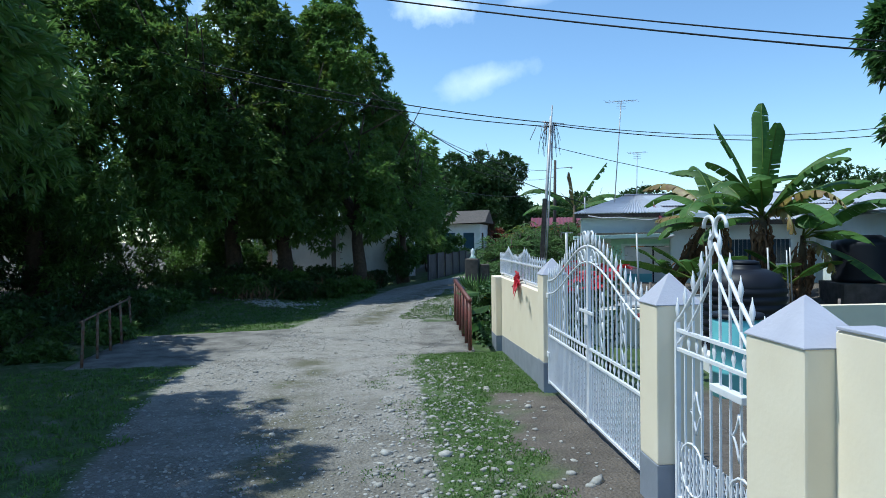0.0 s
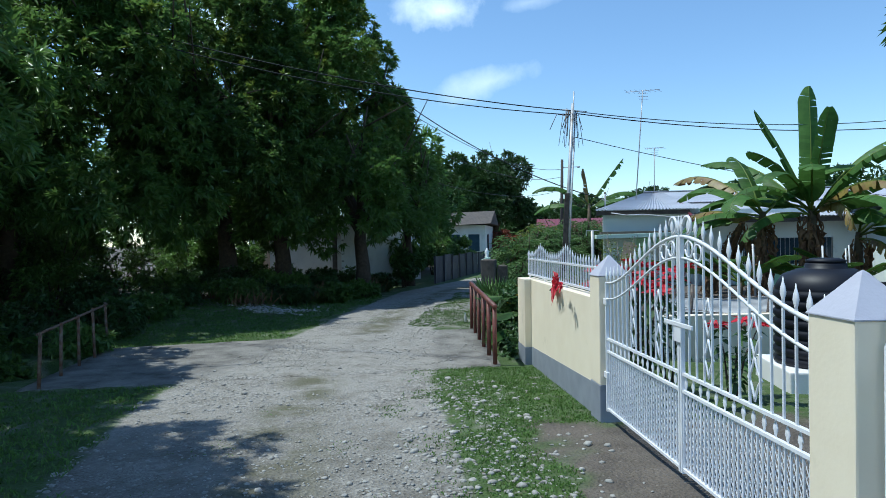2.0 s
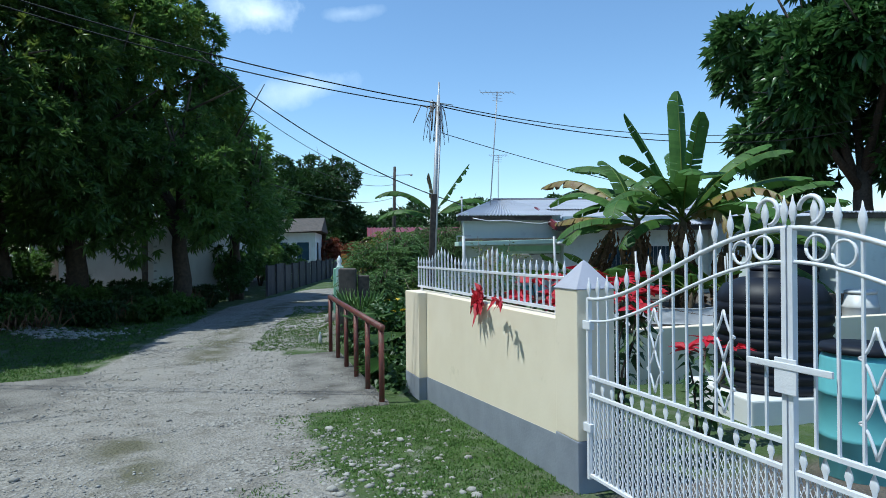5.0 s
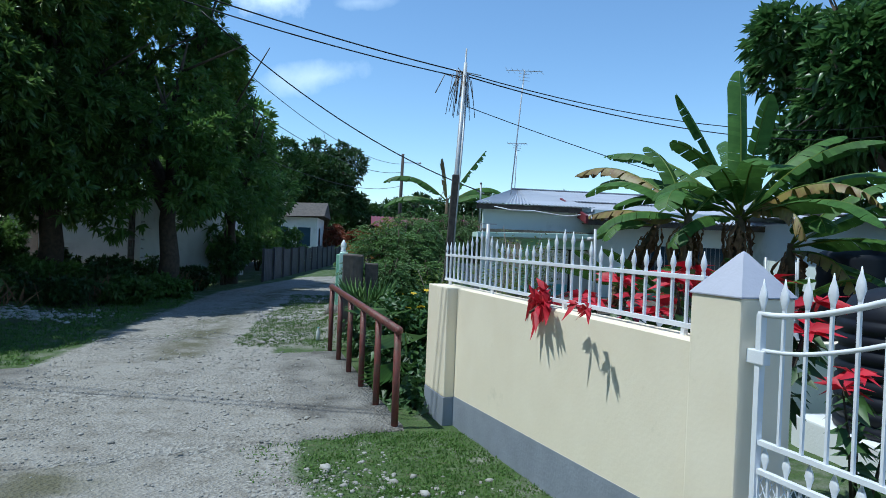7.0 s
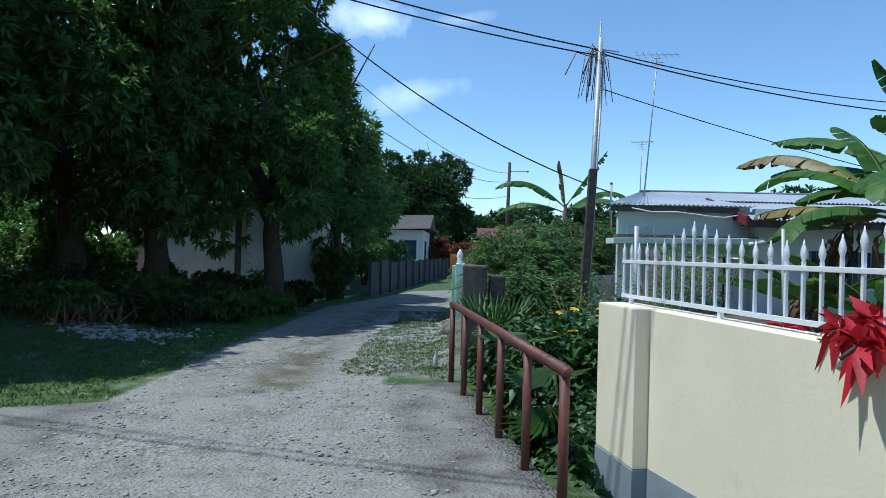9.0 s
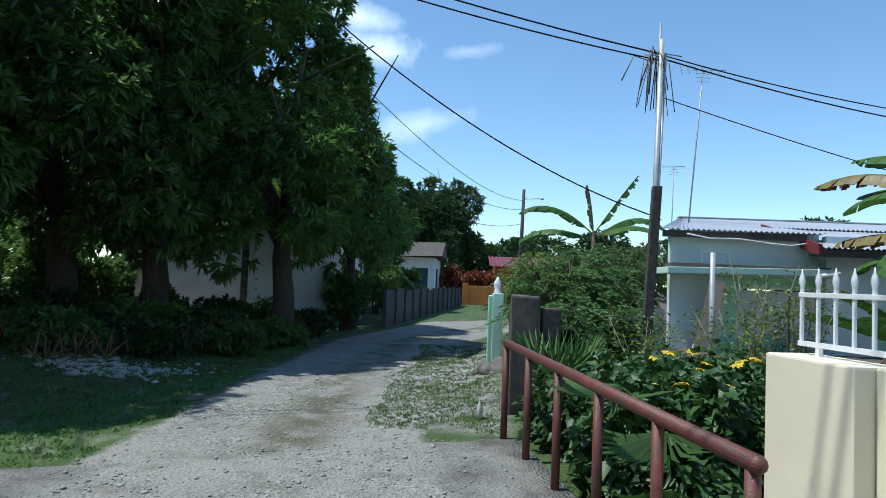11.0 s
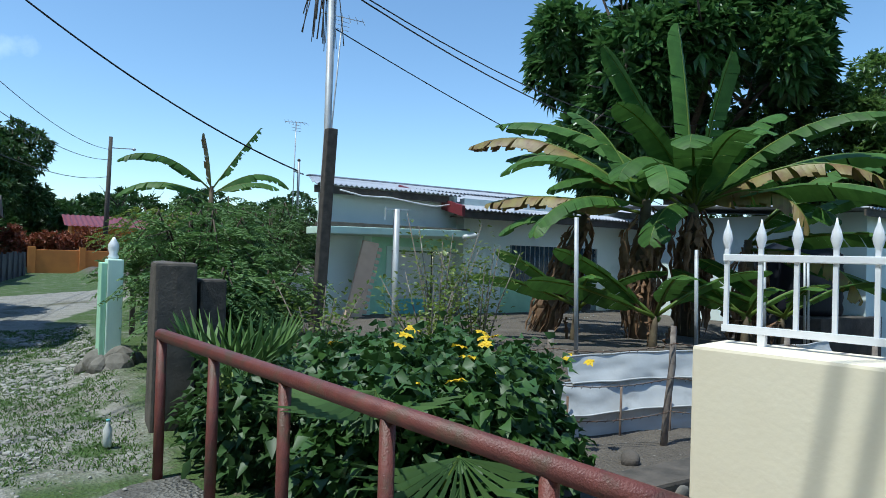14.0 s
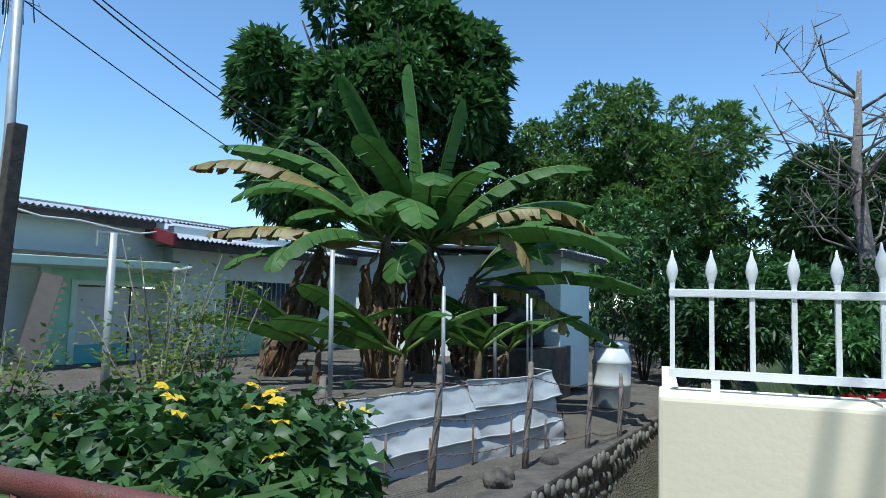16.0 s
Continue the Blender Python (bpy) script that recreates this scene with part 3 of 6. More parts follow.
def pillar(s0, s1, z0, z1, band, name="gate_pillar", depth=0.30, cap=0.19, label="", set_back=0.0):
    t = thing(name, W @ Matrix.Translation((set_back, s0, z0)), label or "cream painted gate pillar with grey base and lilac pyramid cap", "pillar", "gate pillars")
    w = s1 - s0
    bm = box(bmesh.new(), 0, depth, 0, w, band, z1 - z0, 0.012)
    part("shaft", bm, M_CREAM, t)
    bm = box(bmesh.new(), -0.003, depth + 0.003, -0.003, w + 0.003, -0.9, band, 0.008)
    part("base_band", bm, M_BAND, t, "grey painted base")
    bm = bmesh.new()
    e = 0.006
    low = [bm.verts.new(c) for c in ((-e, -e, 0), (depth + e, -e, 0), (depth + e, w + e, 0), (-e, w + e, 0))]
    up = [bm.verts.new((v.co.x, v.co.y, 0.006)) for v in low]
    k = 0.014
    top = [bm.verts.new(c) for c in ((depth / 2 - k, w / 2 - k, cap), (depth / 2 + k, w / 2 - k, cap), (depth / 2 + k, w / 2 + k, cap), (depth / 2 - k, w / 2 + k, cap))]
    tip = bm.verts.new((depth / 2, w / 2, cap + 0.012))
    bm.faces.new(low[::-1])
    for a, c in ((low, up), (up, top)):
        for i in range(4):
            bm.faces.new((a[i], a[(i + 1) % 4], c[(i + 1) % 4], c[i]))
    for i in range(4):
        bm.faces.new((top[i], top[(i + 1) % 4], tip))
    bmesh.ops.translate(bm, vec=(0, 0, z1 - z0), verts=bm.verts[:])
    part("cap", bm, M_CAP, t, "lilac painted pyramid cap")
    return t


pillar(-0.31, 0.0, 0.07, 1.40, 0.30)
pillar(3.34, 3.65, -0.02, 1.39, 0.36, set_back=0.06)
pillar(-1.86, -1.40, 0.10, 1.38, 0.30)


def wall_run(name, s0, s1, z_floor0, z_floor1, z_top, n0=0.10, n1=0.26):
    t = thing(name, W, "cream rendered boundary wall with a grey painted foot", "wall", kind="structure")
    bm = bmesh.new()
    N = 14
    a, c = [], []
    for i in range(N + 1):
        s = s0 + (s1 - s0) * i / N
        zb = z_floor0 + (z_floor1 - z_floor0) * i / N + 0.33
        a.append([bm.verts.new(p) for p in ((n0, s, zb), (n0, s, z_top - 0.012), (n0 + 0.012, s, z_top), (n1, s, z_top), (n1, s, zb))])
    for p, q in zip(a, a[1:]):
        for k in range(5):
            bm.faces.new((p[k], q[k], q[(k + 1) % 5], p[(k + 1) % 5]))
    bm.faces.new(a[0])
    bm.faces.new(a[-1][::-1])
    bmesh.ops.recalc_face_normals(bm, faces=bm.faces[:])
    part("render_coat", bm, M_CREAM, t)
    bm = bmesh.new()
    vs = [bm.verts.new(p) for p in ((n0 - 0.003, s0, -1.4), (n1 + 0.003, s0, -1.4), (n1 + 0.003, s1, -1.4), (n0 - 0.003, s1, -1.4),
                                    (n0 - 0.003, s0, z_floor0 + 0.33), (n1 + 0.003, s0, z_floor0 + 0.33), (n1 + 0.003, s1, z_floor1 + 0.33), (n0 - 0.003, s1, z_floor1 + 0.33))]
    for q in ((3, 2, 1, 0), (4, 5, 6, 7), (0, 1, 5, 4), (1, 2, 6, 5), (2, 3, 7, 6), (3, 0, 4, 7)):
        bm.faces.new([vs[k] for k in q])
    part("foot_band", bm, M_BAND, t, "grey painted foot")
    return t


wall_run("wall_roadside", 3.655, 6.83, -0.03, -0.17, 1.165)
near_wall = wall_run("wall_near", -7.0, -1.865, 0.22, 0.10, 1.46, 0.13, 0.29)
part("coping", box(bmesh.new(), 0.125, 0.295, -7.0, -1.87, 1.461, 1.475, 0.004), M_CAP, near_wall, "lilac painted coping")
t = thing("wall_pier", W, "cream end pier of the boundary wall", "pier", kind="structure")
part("shaft", box(bmesh.new(), 0.0, 0.27, 6.835, 7.40, 0.15, 1.163, 0.012), M_CREAM, t)
part("foot_band", box(bmesh.new(), -0.003, 0.273, 6.832, 7.403, -1.4, 0.15, 0.006), M_BAND, t)
# the wall turns back along the gully behind the garden
t = thing("wall_gullyside", W, "cream rendered garden wall along the gully", "wall", kind="structure")
part("render_coat", box(bmesh.new(), 0.275, 9.0, 7.20, 7.38, -1.2, 0.52, 0.01), M_CREAM, t)


def leaf_finial(bm, x, y, z, h=0.125, w=0.030, d=0.009):
    """Cast leaf point on top of a bar: a flat pointed drop."""
    prof = ((0.0, 0.35), (0.18, 0.55), (0.42, 1.0), (0.62, 0.78), (0.82, 0.32), (1.0, 0.10))
    rings = []
    for k, r in prof:
        rings.append([bm.verts.new((x + d * r * cx, y + w * 0.5 * r * cy, z + h * k)) for cx, cy in ((-1, 0), (-0.7, 0.75), (0, 1), (0.7, 0.75), (1, 0), (0.7, -0.75), (0, -1), (-0.7, -0.75))])
    for a, c in zip(rings, rings[1:]):
        for i in range(8):
            f = bm.faces.new((a[i], a[(i + 1) % 8], c[(i + 1) % 8], c[i]))
            f.smooth = True
    bm.faces.new(rings[-1])
    bm.faces.new(rings[0][::-1])


def bar(bm, s, z0, z1, w=0.012, x=0.0):
    box(bm, x - w / 2, x + w / 2, s - w / 2, s + w / 2, z0, z1)


def fence_top():
    """Spearhead railing on the wall, its top line rising in two small peaks."""
    t = thing("wall_railing", W @ Matrix.Translation((0.17, 0, 0)), "white painted steel railing with leaf-shaped spear tips on the wall", "railing")
    s0, s1, zb = 3.70, 7.36, 1.215

    def top(s):
        return 0.125 * sum(max(0.0, 1 - abs(s - c) / 0.46) ** 1.15 for c in (5.0, 6.45))

    count = 34
    rail_z = 1.455
    for i in range(count):
        s = s0 + (s1 - s0) * i / (count - 1)
        bm = bmesh.new()
        bar(bm, s, zb - 0.01, rail_z + top(s) + 0.03, 0.014)
        leaf_finial(bm, 0, s, rail_z + top(s) + 0.015, 0.115, 0.036, 0.013)
        part("spear", bm, M_WHITE, t)
    part("bottom_rail", box(bmesh.new(), -0.014, 0.014, s0 - 0.02, s1 + 0.01, zb - 0.012, zb + 0.012), M_WHITE, t)
    part("top_rail", box(bmesh.new(), -0.013, 0.013, s0 - 0.02, s1 + 0.01, rail_z - 0.012, rail_z + 0.012, 0.003), M_WHITE, t)
    for s in (3.82, 5.0, 6.2, 7.24):
        part("foot", box(bmesh.new(), -0.012, 0.012, s - 0.012, s + 0.012, 1.14, zb), M_WHITE, t, "rust-stained fixing leg")


fence_top()


def arch(bm, cy, cz, r, a0, a1, w=0.007, seg=10, x=0.0):
    tube(bm, [(x, cy + r * math.cos(a0 + (a1 - a0) * i / seg), cz + r * math.sin(a0 + (a1 - a0) * i / seg)) for i in range(seg + 1)], w, 5)


def diamond(bm, s, z, w, h):
    """Four inward arcs round a bar, pointed top and bottom."""
    for sy in (-1, 1):
        for sz in (-1, 1):
            tube(bm, [(0.004, s + sy * w * k, z + sz * h * (1 - k) ** 2.0) for k in (0, 0.15, 0.3, 0.5, 0.75, 1.0)], 0.007, 5)


def gate_leaf(t, name, s0, s1, top, label, low_mesh=True, mid=(0.68, 0.80), bottom=0.13, ornaments=(), gap=0.11, mesh_top=None):
    """One leaf: stile, rails that follow the arch, bars with leaf tips, a leaf frieze, mesh panel below."""
    leaf = part(name, box(bmesh.new(), -0.015, 0.015, s0, s0 + 0.026, bottom - 0.03, top(s0)), M_WHITE, t, label)
    part("stile", box(bmesh.new(), -0.015, 0.015, s1 - 0.026, s1, bottom - 0.03, top(s1)), M_WHITE, leaf)
    n = 24
    bm = bmesh.new()
    tube(bm, [(0, s0 + (s1 - s0) * i / n, top(s0 + (s1 - s0) * i / n)) for i in range(n + 1)], 0.013, 6)
    part("top_rail", bm, M_WHITE, leaf)
    bm = bmesh.new()
    tube(bm, [(0, s0 + (s1 - s0) * i / n, top(s0 + (s1 - s0) * i / n) - 0.15) for i in range(n + 1)], 0.010, 6)
    part("second_rail", bm, M_WHITE, leaf)
    for z in (bottom, *mid):
        part("cross_rail", box(bmesh.new(), -0.013, 0.013, s0 + 0.03, s1 - 0.03, z - 0.010, z + 0.010), M_WHITE, leaf)
    count = round((s1 - s0) / gap)
    for i in range(count + 1):
        s = s0 + 0.018 + (s1 - s0 - 0.036) * i / count
        bm = bmesh.new()
        if 0 < i < count:
            bar(bm, s, mid[1], top(s) + 0.02)
        leaf_finial(bm, 0, s, top(s) + 0.008, 0.14, 0.045, 0.012)
        part("bar", bm, M_WHITE, leaf)
    for i in range(count):
        bm = bmesh.new()
        leaf_finial(bm, 0.006, s0 + 0.03 + (s1 - s0 - 0.06) * (2 * i + 1.5) / (count * 2), mid[0] + 0.01, 0.105, 0.045, 0.008)
        part("leaf_ornament", bm, M_WHITE, leaf)
    if low_mesh:
        bm = bmesh.new()
        w = s1 - s0 - 0.06
        k = round(w / 0.052)
        for i in range(k + 1):
            s = s0 + 0.03 + w * i / k
            bar(bm, s, bottom, mesh_top or mid[0], 0.009, 0.0)
        h = (mesh_top or mid[0]) - bottom
        step = 0.03
        for i in range(int((w + h * 0.5) / step)):
            for sgn in (1, -1):
                a0 = i * step - h * 0.5
                p0, p1 = (a0, 0.0), (a0 + h * 0.5, h)
                if p0[0] < 0:
                    p0 = (0.0, -a0 * 2)
                if p1[0] > w:
                    p1 = (w, (w - a0) * 2)
                if p1[1] <= p0[1]:
                    continue
                q0, q1 = [(s0 + 0.03 + (c[0] if sgn > 0 else w - c[0]), bottom + c[1]) for c in (p0, p1)]
                tube(bm, [(0.008, *q0), (0.008, *q1)], 0.0028, 4, False)
        part("mesh_panel", bm, M_WHITE, leaf, "white expanded mesh panel")
    for s, z, k in ornaments:
        bm = bmesh.new()
        for j in range(k):
            diamond(bm, s, z + 0.26 * j, 0.075, 0.13)
        part("diamond_scroll", bm, M_WHITE, leaf)
    return leaf


def main_gate():
    t = thing("double_gate", W @ Matrix.Translation((0.12, 0, 0)), "white painted wrought-iron double driveway gate with an arched leafy top, closed", "gate")
    mid_s, s_end = 1.63, 3.30

    def top(s):
        k = 1 - abs(s - mid_s) / 1.65
        k = min(max(k, 0), 1)
        return 1.33 + 0.43 * k * k * (3 - 2 * k)

    for a, c, sgn in ((0.04, mid_s - 0.005, 1), (mid_s + 0.005, s_end, -1)):
        e = c if sgn > 0 else a
        orn = [(e - sgn * d, z, k) for d, z, k in ((0.40, 0.97, 2), (0.95, 0.96, 1), (0.95, 1.2, 1))]
        leaf = gate_leaf(t, "gate_leaf", a, c, top, "arched gate leaf", ornaments=orn)
        bm = bmesh.new()
        for d in (0.14, 0.27):
            arch(bm, e - sgn * d, top(e - sgn * d) - 0.08, 0.055, 0, 2 * math.pi, 0.008, 16)
        arch(bm, e - sgn * 0.11, top(e) + 0.075, 0.06, 0, 4.6, 0.011, 12)
        part("ring", bm, M_WHITE, leaf, "ring and scroll ornaments")
        hinge = a if sgn > 0 else c
        for z in (0.45, 1.15):
            part("hinge", box(bmesh.new(), -0.02, 0.02, hinge - 0.05, hinge + 0.05, z - 0.03, z + 0.03, 0.005), M_WHITE, leaf)
    part("lock_plate", box(bmesh.new(), -0.03, -0.02, mid_s - 0.06, mid_s + 0.06, 1.02, 1.18, 0.004), M_WHITE, t)
    part("slide_bolt", box(bmesh.new(), -0.034, -0.02, mid_s - 0.24, mid_s + 0.22, 1.13, 1.16, 0.004), M_WHITE, t)


def side_gate():
    t = thing("pedestrian_gate", W @ Matrix.Translation((0.12, 0, 0)), "white painted wrought-iron pedestrian gate with a tall pointed leafy top", "gate")
    c = -0.855

    def top(s):
        k = min(max(1 - abs(s - c) / 0.52, 0), 1)
        return 1.30 + 0.50 * k ** 1.25

    leaf = gate_leaf(t, "gate_leaf", -1.375, -0.335, top, "pointed gate leaf", ornaments=[(c - 0.25, 0.78, 1), (c + 0.25, 0.78, 1)], mid=(1.13, 1.25), bottom=0.18, gap=0.115, mesh_top=0.54)
    for i in range(1, 9):
        s = -1.375 + 0.018 + 1.004 * i / 9
        bm = bmesh.new()
        bar(bm, s, 0.18, 1.13)
        part("lower_bar", bm, M_WHITE, leaf)
    for sgn in (1, -1):
        bm = bmesh.new()
        arch(bm, c + sgn * 0.07, top(c) + 0.09, 0.065, 0 if sgn > 0 else math.pi, sgn * 4.4 + (0 if sgn > 0 else math.pi), 0.012, 12)
        part("scroll", bm, M_WHITE, leaf)
        bm = bmesh.new()
        arch(bm, c + sgn * 0.30, 0.42, 0.16, 0, 2 * math.pi, 0.008, 16)
        part("ring", bm, M_WHITE, leaf)
    part("latch", box(bmesh.new(), -0.035, 0.02, -1.2, -0.85, 0.98, 1.02, 0.004), M_WHITE, leaf)


main_gate()
side_gate()


# ---- bridge rails ----
def bridge_rail(a, c, posts, z_top0, z_top1, label, r_post=0.033, r_rail=0.04, lean=0.0, hand=True):
    t = thing("bridge_rail", Matrix.Translation((0, 0, 0)), label, "railing")
    A, C = Vector(a), Vector(c)
    for i in range(posts):
        k = i / (posts - 1)
        p = A.lerp(C, k)
        z0 = float(ground_base(p.y)) - 0.12
        bm = bmesh.new()
        tube(bm, [(p.x, p.y, z0), (p.x + lean * (0.5 - k), p.y, z_top0 + (z_top1 - z_top0) * k)], r_post, 10)
        part("post", bm, M_RAIL if hand else M_RUST, t)
    if hand:
        bm = bmesh.new()
        d = (C - A).normalized() * 0.03
        tube(bm, [(A.x - d.x, A.y - d.y, z_top0), (C.x + d.x, C.y + d.y, z_top1)], r_rail, 12)
        part("handrail", bm, M_RAIL, t)
        part("corner_cap", lathe(bmesh.new(), [(0.4 * r_rail, -0.92 * r_rail), (0.87 * r_rail, -0.5 * r_rail), (r_rail, 0.0), (0.87 * r_rail, 0.5 * r_rail), (0.4 * r_rail, 0.92 * r_rail)], 12, (A.x - d.x, A.y - d.y, z_top0)), M_RAIL, t)
    else:
        bm = bmesh.new()
        tube(bm, [(A.x, A.y, z_top0 - 0.03), ((A.x + C.x) / 2, (A.y + C.y) / 2, (z_top0 + z_top1) / 2 - 0.03), (C.x, C.y, z_top1 - 0.03)], 0.018, 6)
        part("handrail", bm, M_RUST, t)
    return t


bridge_rail((0.01, 12.6), (-0.77, 16.52), 6, 0.775, 0.86, "rusty red-painted steel pipe railing of the bridge")
bridge_rail((-5.6, 10.25), (-7.0, 13.55), 5, 0.68, 0.75, "thin rusted iron railing in the shade of the bridge", 0.022, 0.02, 0.1, False)


# ---- green house behind the gully ----
def corrugated(bm, x0, x1, y0, z0, y1, z1, pitch=0.09, amp=0.018, rows=2, thick=0.006, skew=0.0):
    """Roof sheet with waves across x, sloping from (y0, z0) to (y1, z1)."""
    n = max(8, int((x1 - x0) / pitch * 4))
    grid = []
    for j in range(rows + 1):
        k = j / rows
        grid.append([bm.verts.new((x0 + skew * k + (x1 - x0 - skew * k) * i / n, y0 + (y1 - y0) * k, z0 + (z1 - z0) * k + amp * math.sin(i * math.pi / 2))) for i in range(n + 1)])
    for a, c in zip(grid, grid[1:]):
        for i in range(n):
            bm.faces.new((a[i], a[i + 1], c[i + 1], c[i]))
    r = bmesh.ops.extrude_face_region(bm, geom=bm.faces[:])
    for g in r["geom"]:
        if isinstance(g, bmesh.types.BMVert):
            g.co.z -= thick
    bmesh.ops.recalc_face_normals(bm, faces=bm.faces[:])
    return bm


def house():
    t = thing("house", pose(0, 0, 0), "single-storey pale aqua and mint rendered house with corrugated roofs", "house")
    gz = 0.30
    # left part: recessed wall with shutter door, canopy in front
    x0, x1, yl, yr = 2.75, 5.0, 21.85, 21.60
    part("wall", box(bmesh.new(), x0 - 0.35, x1, yl, yl + 0.15, 1.75, 2.55), M_HOUSE, t)
    part("wall", box(bmesh.new(), x0 - 0.35, x0 + 0.42, yl, yl + 0.15, gz - 0.3, 1.748), M_HOUSE, t)
    part("wall", box(bmesh.new(), 0, 0.15, 0.0, 5.2, gz - 0.3, 2.62), M_HOUSE, t).matrix_basis = pose(x0 - 0.35, yl + 0.152, 0, 0, 0, -22)
    bm = box(bmesh.new(), x0 + 0.42, x0 + 0.86, yl + 0.004, yl + 0.15, gz - 0.3, 1.748)
    box(bm, x0 + 0.86, x1, yl + 0.004, yl + 0.15, 1.60, 1.748)
    part("door_surround", bm, M_MINT, t, "stippled mint render")
    part("door_post", box(bmesh.new(), x0 + 0.40, x0 + 0.54, yl - 0.06, yl + 0.002, gz - 0.2, 1.75, 0.006), M_MINTL, t)
    part("door_frame", box(box(bmesh.new(), x0 + 0.84, x0 + 0.93, yl - 0.03, yl + 0.1, gz - 0.2, 1.60), x0 + 0.93, x1, yl - 0.03, yl + 0.1, 1.535, 1.60), M_MINTL, t)
    # shutter door in sheets
    door = part("door", box(box(bmesh.new(), x0 + 0.93, x0 + 1.75, yl + 0.02, yl + 0.05, gz, 1.51, 0.02), x0 + 1.80, x1, yl + 0.02, yl + 0.05, gz, 1.51, 0.02), M_DOOR, t, "white sheet-metal door, dented and stained")
    part("panel_edge", box(bmesh.new(), x0 + 0.95, x0 + 1.72, yl + 0.005, yl + 0.022, 0.86, 0.89, 0.004), M_DOOR, door)
    part("painted_panel", box(bmesh.new(), x0 + 0.95, x0 + 1.73, yl + 0.012, yl + 0.0195, 0.42, 0.70, 0.003), M_DRUM, door, "faded turquoise patch")
    part("dark_gap", box(bmesh.new(), x0 + 1.75, x0 + 1.80, yl + 0.06, yl + 0.1, gz, 1.53), M_DARK, t)
    # canopy slab
    bm = box(bmesh.new(), 2.16, 5.05, 21.15, yl, 1.745, 1.855, 0.01)
    for v in bm.verts:
        if v.co.y < 21.3:
            v.co.y += 0.06 * (v.co.x - 2.16)
            v.co.z += 0.02 * (v.co.x - 2.16)
    part("canopy", bm, M_MINTL, t, "mint concrete canopy slab")
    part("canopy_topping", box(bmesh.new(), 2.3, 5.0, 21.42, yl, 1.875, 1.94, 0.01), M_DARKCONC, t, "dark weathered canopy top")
    # leaning pink board with scalloped edge by the left corner
    board = box(bmesh.new(), 0, 0.30, 0, 0.05, 0, 1.42, 0.01)
    for k in range(13):
        box(board, 0.30, 0.37, -0.01, 0.06, 0.06 + k * 0.103, 0.12 + k * 0.103, 0.008)
    b = part("leaning_board", board, M_PINK, t, "salmon scalloped board leaning at the corner")
    b.matrix_basis = pose(2.66, 21.45, gz - 0.02, 8, 9, 8)
    # right part: wall with barred window under the deep eave
    wx0, wx1, wz0, wz1 = 6.05, 8.3, 0.98, 1.70
    xr = 12.4
    for a in ((x1, wx0, 0, 2.5), (wx1, xr, 0, 2.5), (wx0, wx1, 0.95, 1.0), (wx0, wx1, wz1, 2.5)):
        part("wall", box(bmesh.new(), a[0], a[1], yr, yr + 0.15, a[2], a[3]), M_HOUSE, t)
    part("wall", box(bmesh.new(), x1 + 0.002, x1 + 0.15, yr + 0.152, yl + 0.15, 0, 2.45), M_HOUSE, t)
    bm = box(bmesh.new(), wx0 - 0.2, wx0 + 1.4, yr - 0.004, yr + 0.1, 0.0, 0.948)
    part("dado", bm, M_MINT, t, "stippled mint lower wall")
    win = part("window", box(bmesh.new(), wx0, wx1, yr + 0.09, yr + 0.10, wz0 + 0.02, wz1), M_GLASS, t, "louvred window behind bars")
    for i in range(20):
        x = wx0 + 0.03 + (wx1 - wx0 - 0.06) * i / 19
        part("window_bar", tube(bmesh.new(), [(x, yr + 0.01, wz0), (x, yr + 0.01, wz1)], 0.009, 6), M_STEEL, win)
    for i in range(6):
        z = wz0 + 0.08 + i * 0.12
        part("louvre", box(bmesh.new(), wx0 + 0.02, wx1 - 0.02, yr + 0.05, yr + 0.08, z, z + 0.06), M_GLASS, win)
    # roofs
    part("roof", corrugated(bmesh.new(), 2.15, 5.0, 21.6, 2.54, 28.0, 3.42, skew=2.3), M_ROOF, t, "corrugated zinc roof, grey and rust-streaked")
    part("roof", corrugated(bmesh.new(), 5.0, 13.2, 23.4, 2.80, 28.0, 3.42), M_ROOF, t)
    part("roof_lean_to", corrugated(bmesh.new(), 4.68, 13.2, 21.12, 2.27, 23.7, 2.82), M_ROOF, t, "corrugated lean-to roof")
    part("roof_back", corrugated(bmesh.new(), 4.45, 13.2, 28.0, 3.42, 31.5, 2.8, skew=2.6), M_ROOF, t)
    part("ridge_cap", box(bmesh.new(), 4.4, 13.2, 27.88, 28.12, 3.43, 3.47, 0.015), M_ROOF, t)
    bm = bmesh.new()
    vs = [bm.verts.new(p) for p in ((4.62, 21.10, 2.14), (4.78, 23.72, 2.68), (4.78, 23.72, 2.89), (4.62, 21.10, 2.32), (4.68, 21.10, 2.14), (4.84, 23.72, 2.68), (4.84, 23.72, 2.89), (4.68, 21.10, 2.32))]
    for q in ((0, 1, 2, 3), (7, 6, 5, 4), (0, 4, 5, 1), (1, 5, 6, 2), (2, 6, 7, 3), (3, 7, 4, 0)):
        bm.faces.new([vs[k] for k in q])
    part("barge_board", bm, M_BARGE, t, "maroon painted barge board")
    # Dark brown strips at the eave edges and a dark underside behind them.
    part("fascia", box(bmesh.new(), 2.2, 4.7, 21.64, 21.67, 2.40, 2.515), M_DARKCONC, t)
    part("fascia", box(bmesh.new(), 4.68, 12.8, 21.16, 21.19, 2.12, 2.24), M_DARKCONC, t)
    part("eave_underside", box(bmesh.new(), 4.7, 12.7, 21.19, 21.6, 2.15, 2.17), M_DARKCONC, t)
    bm = bmesh.new()
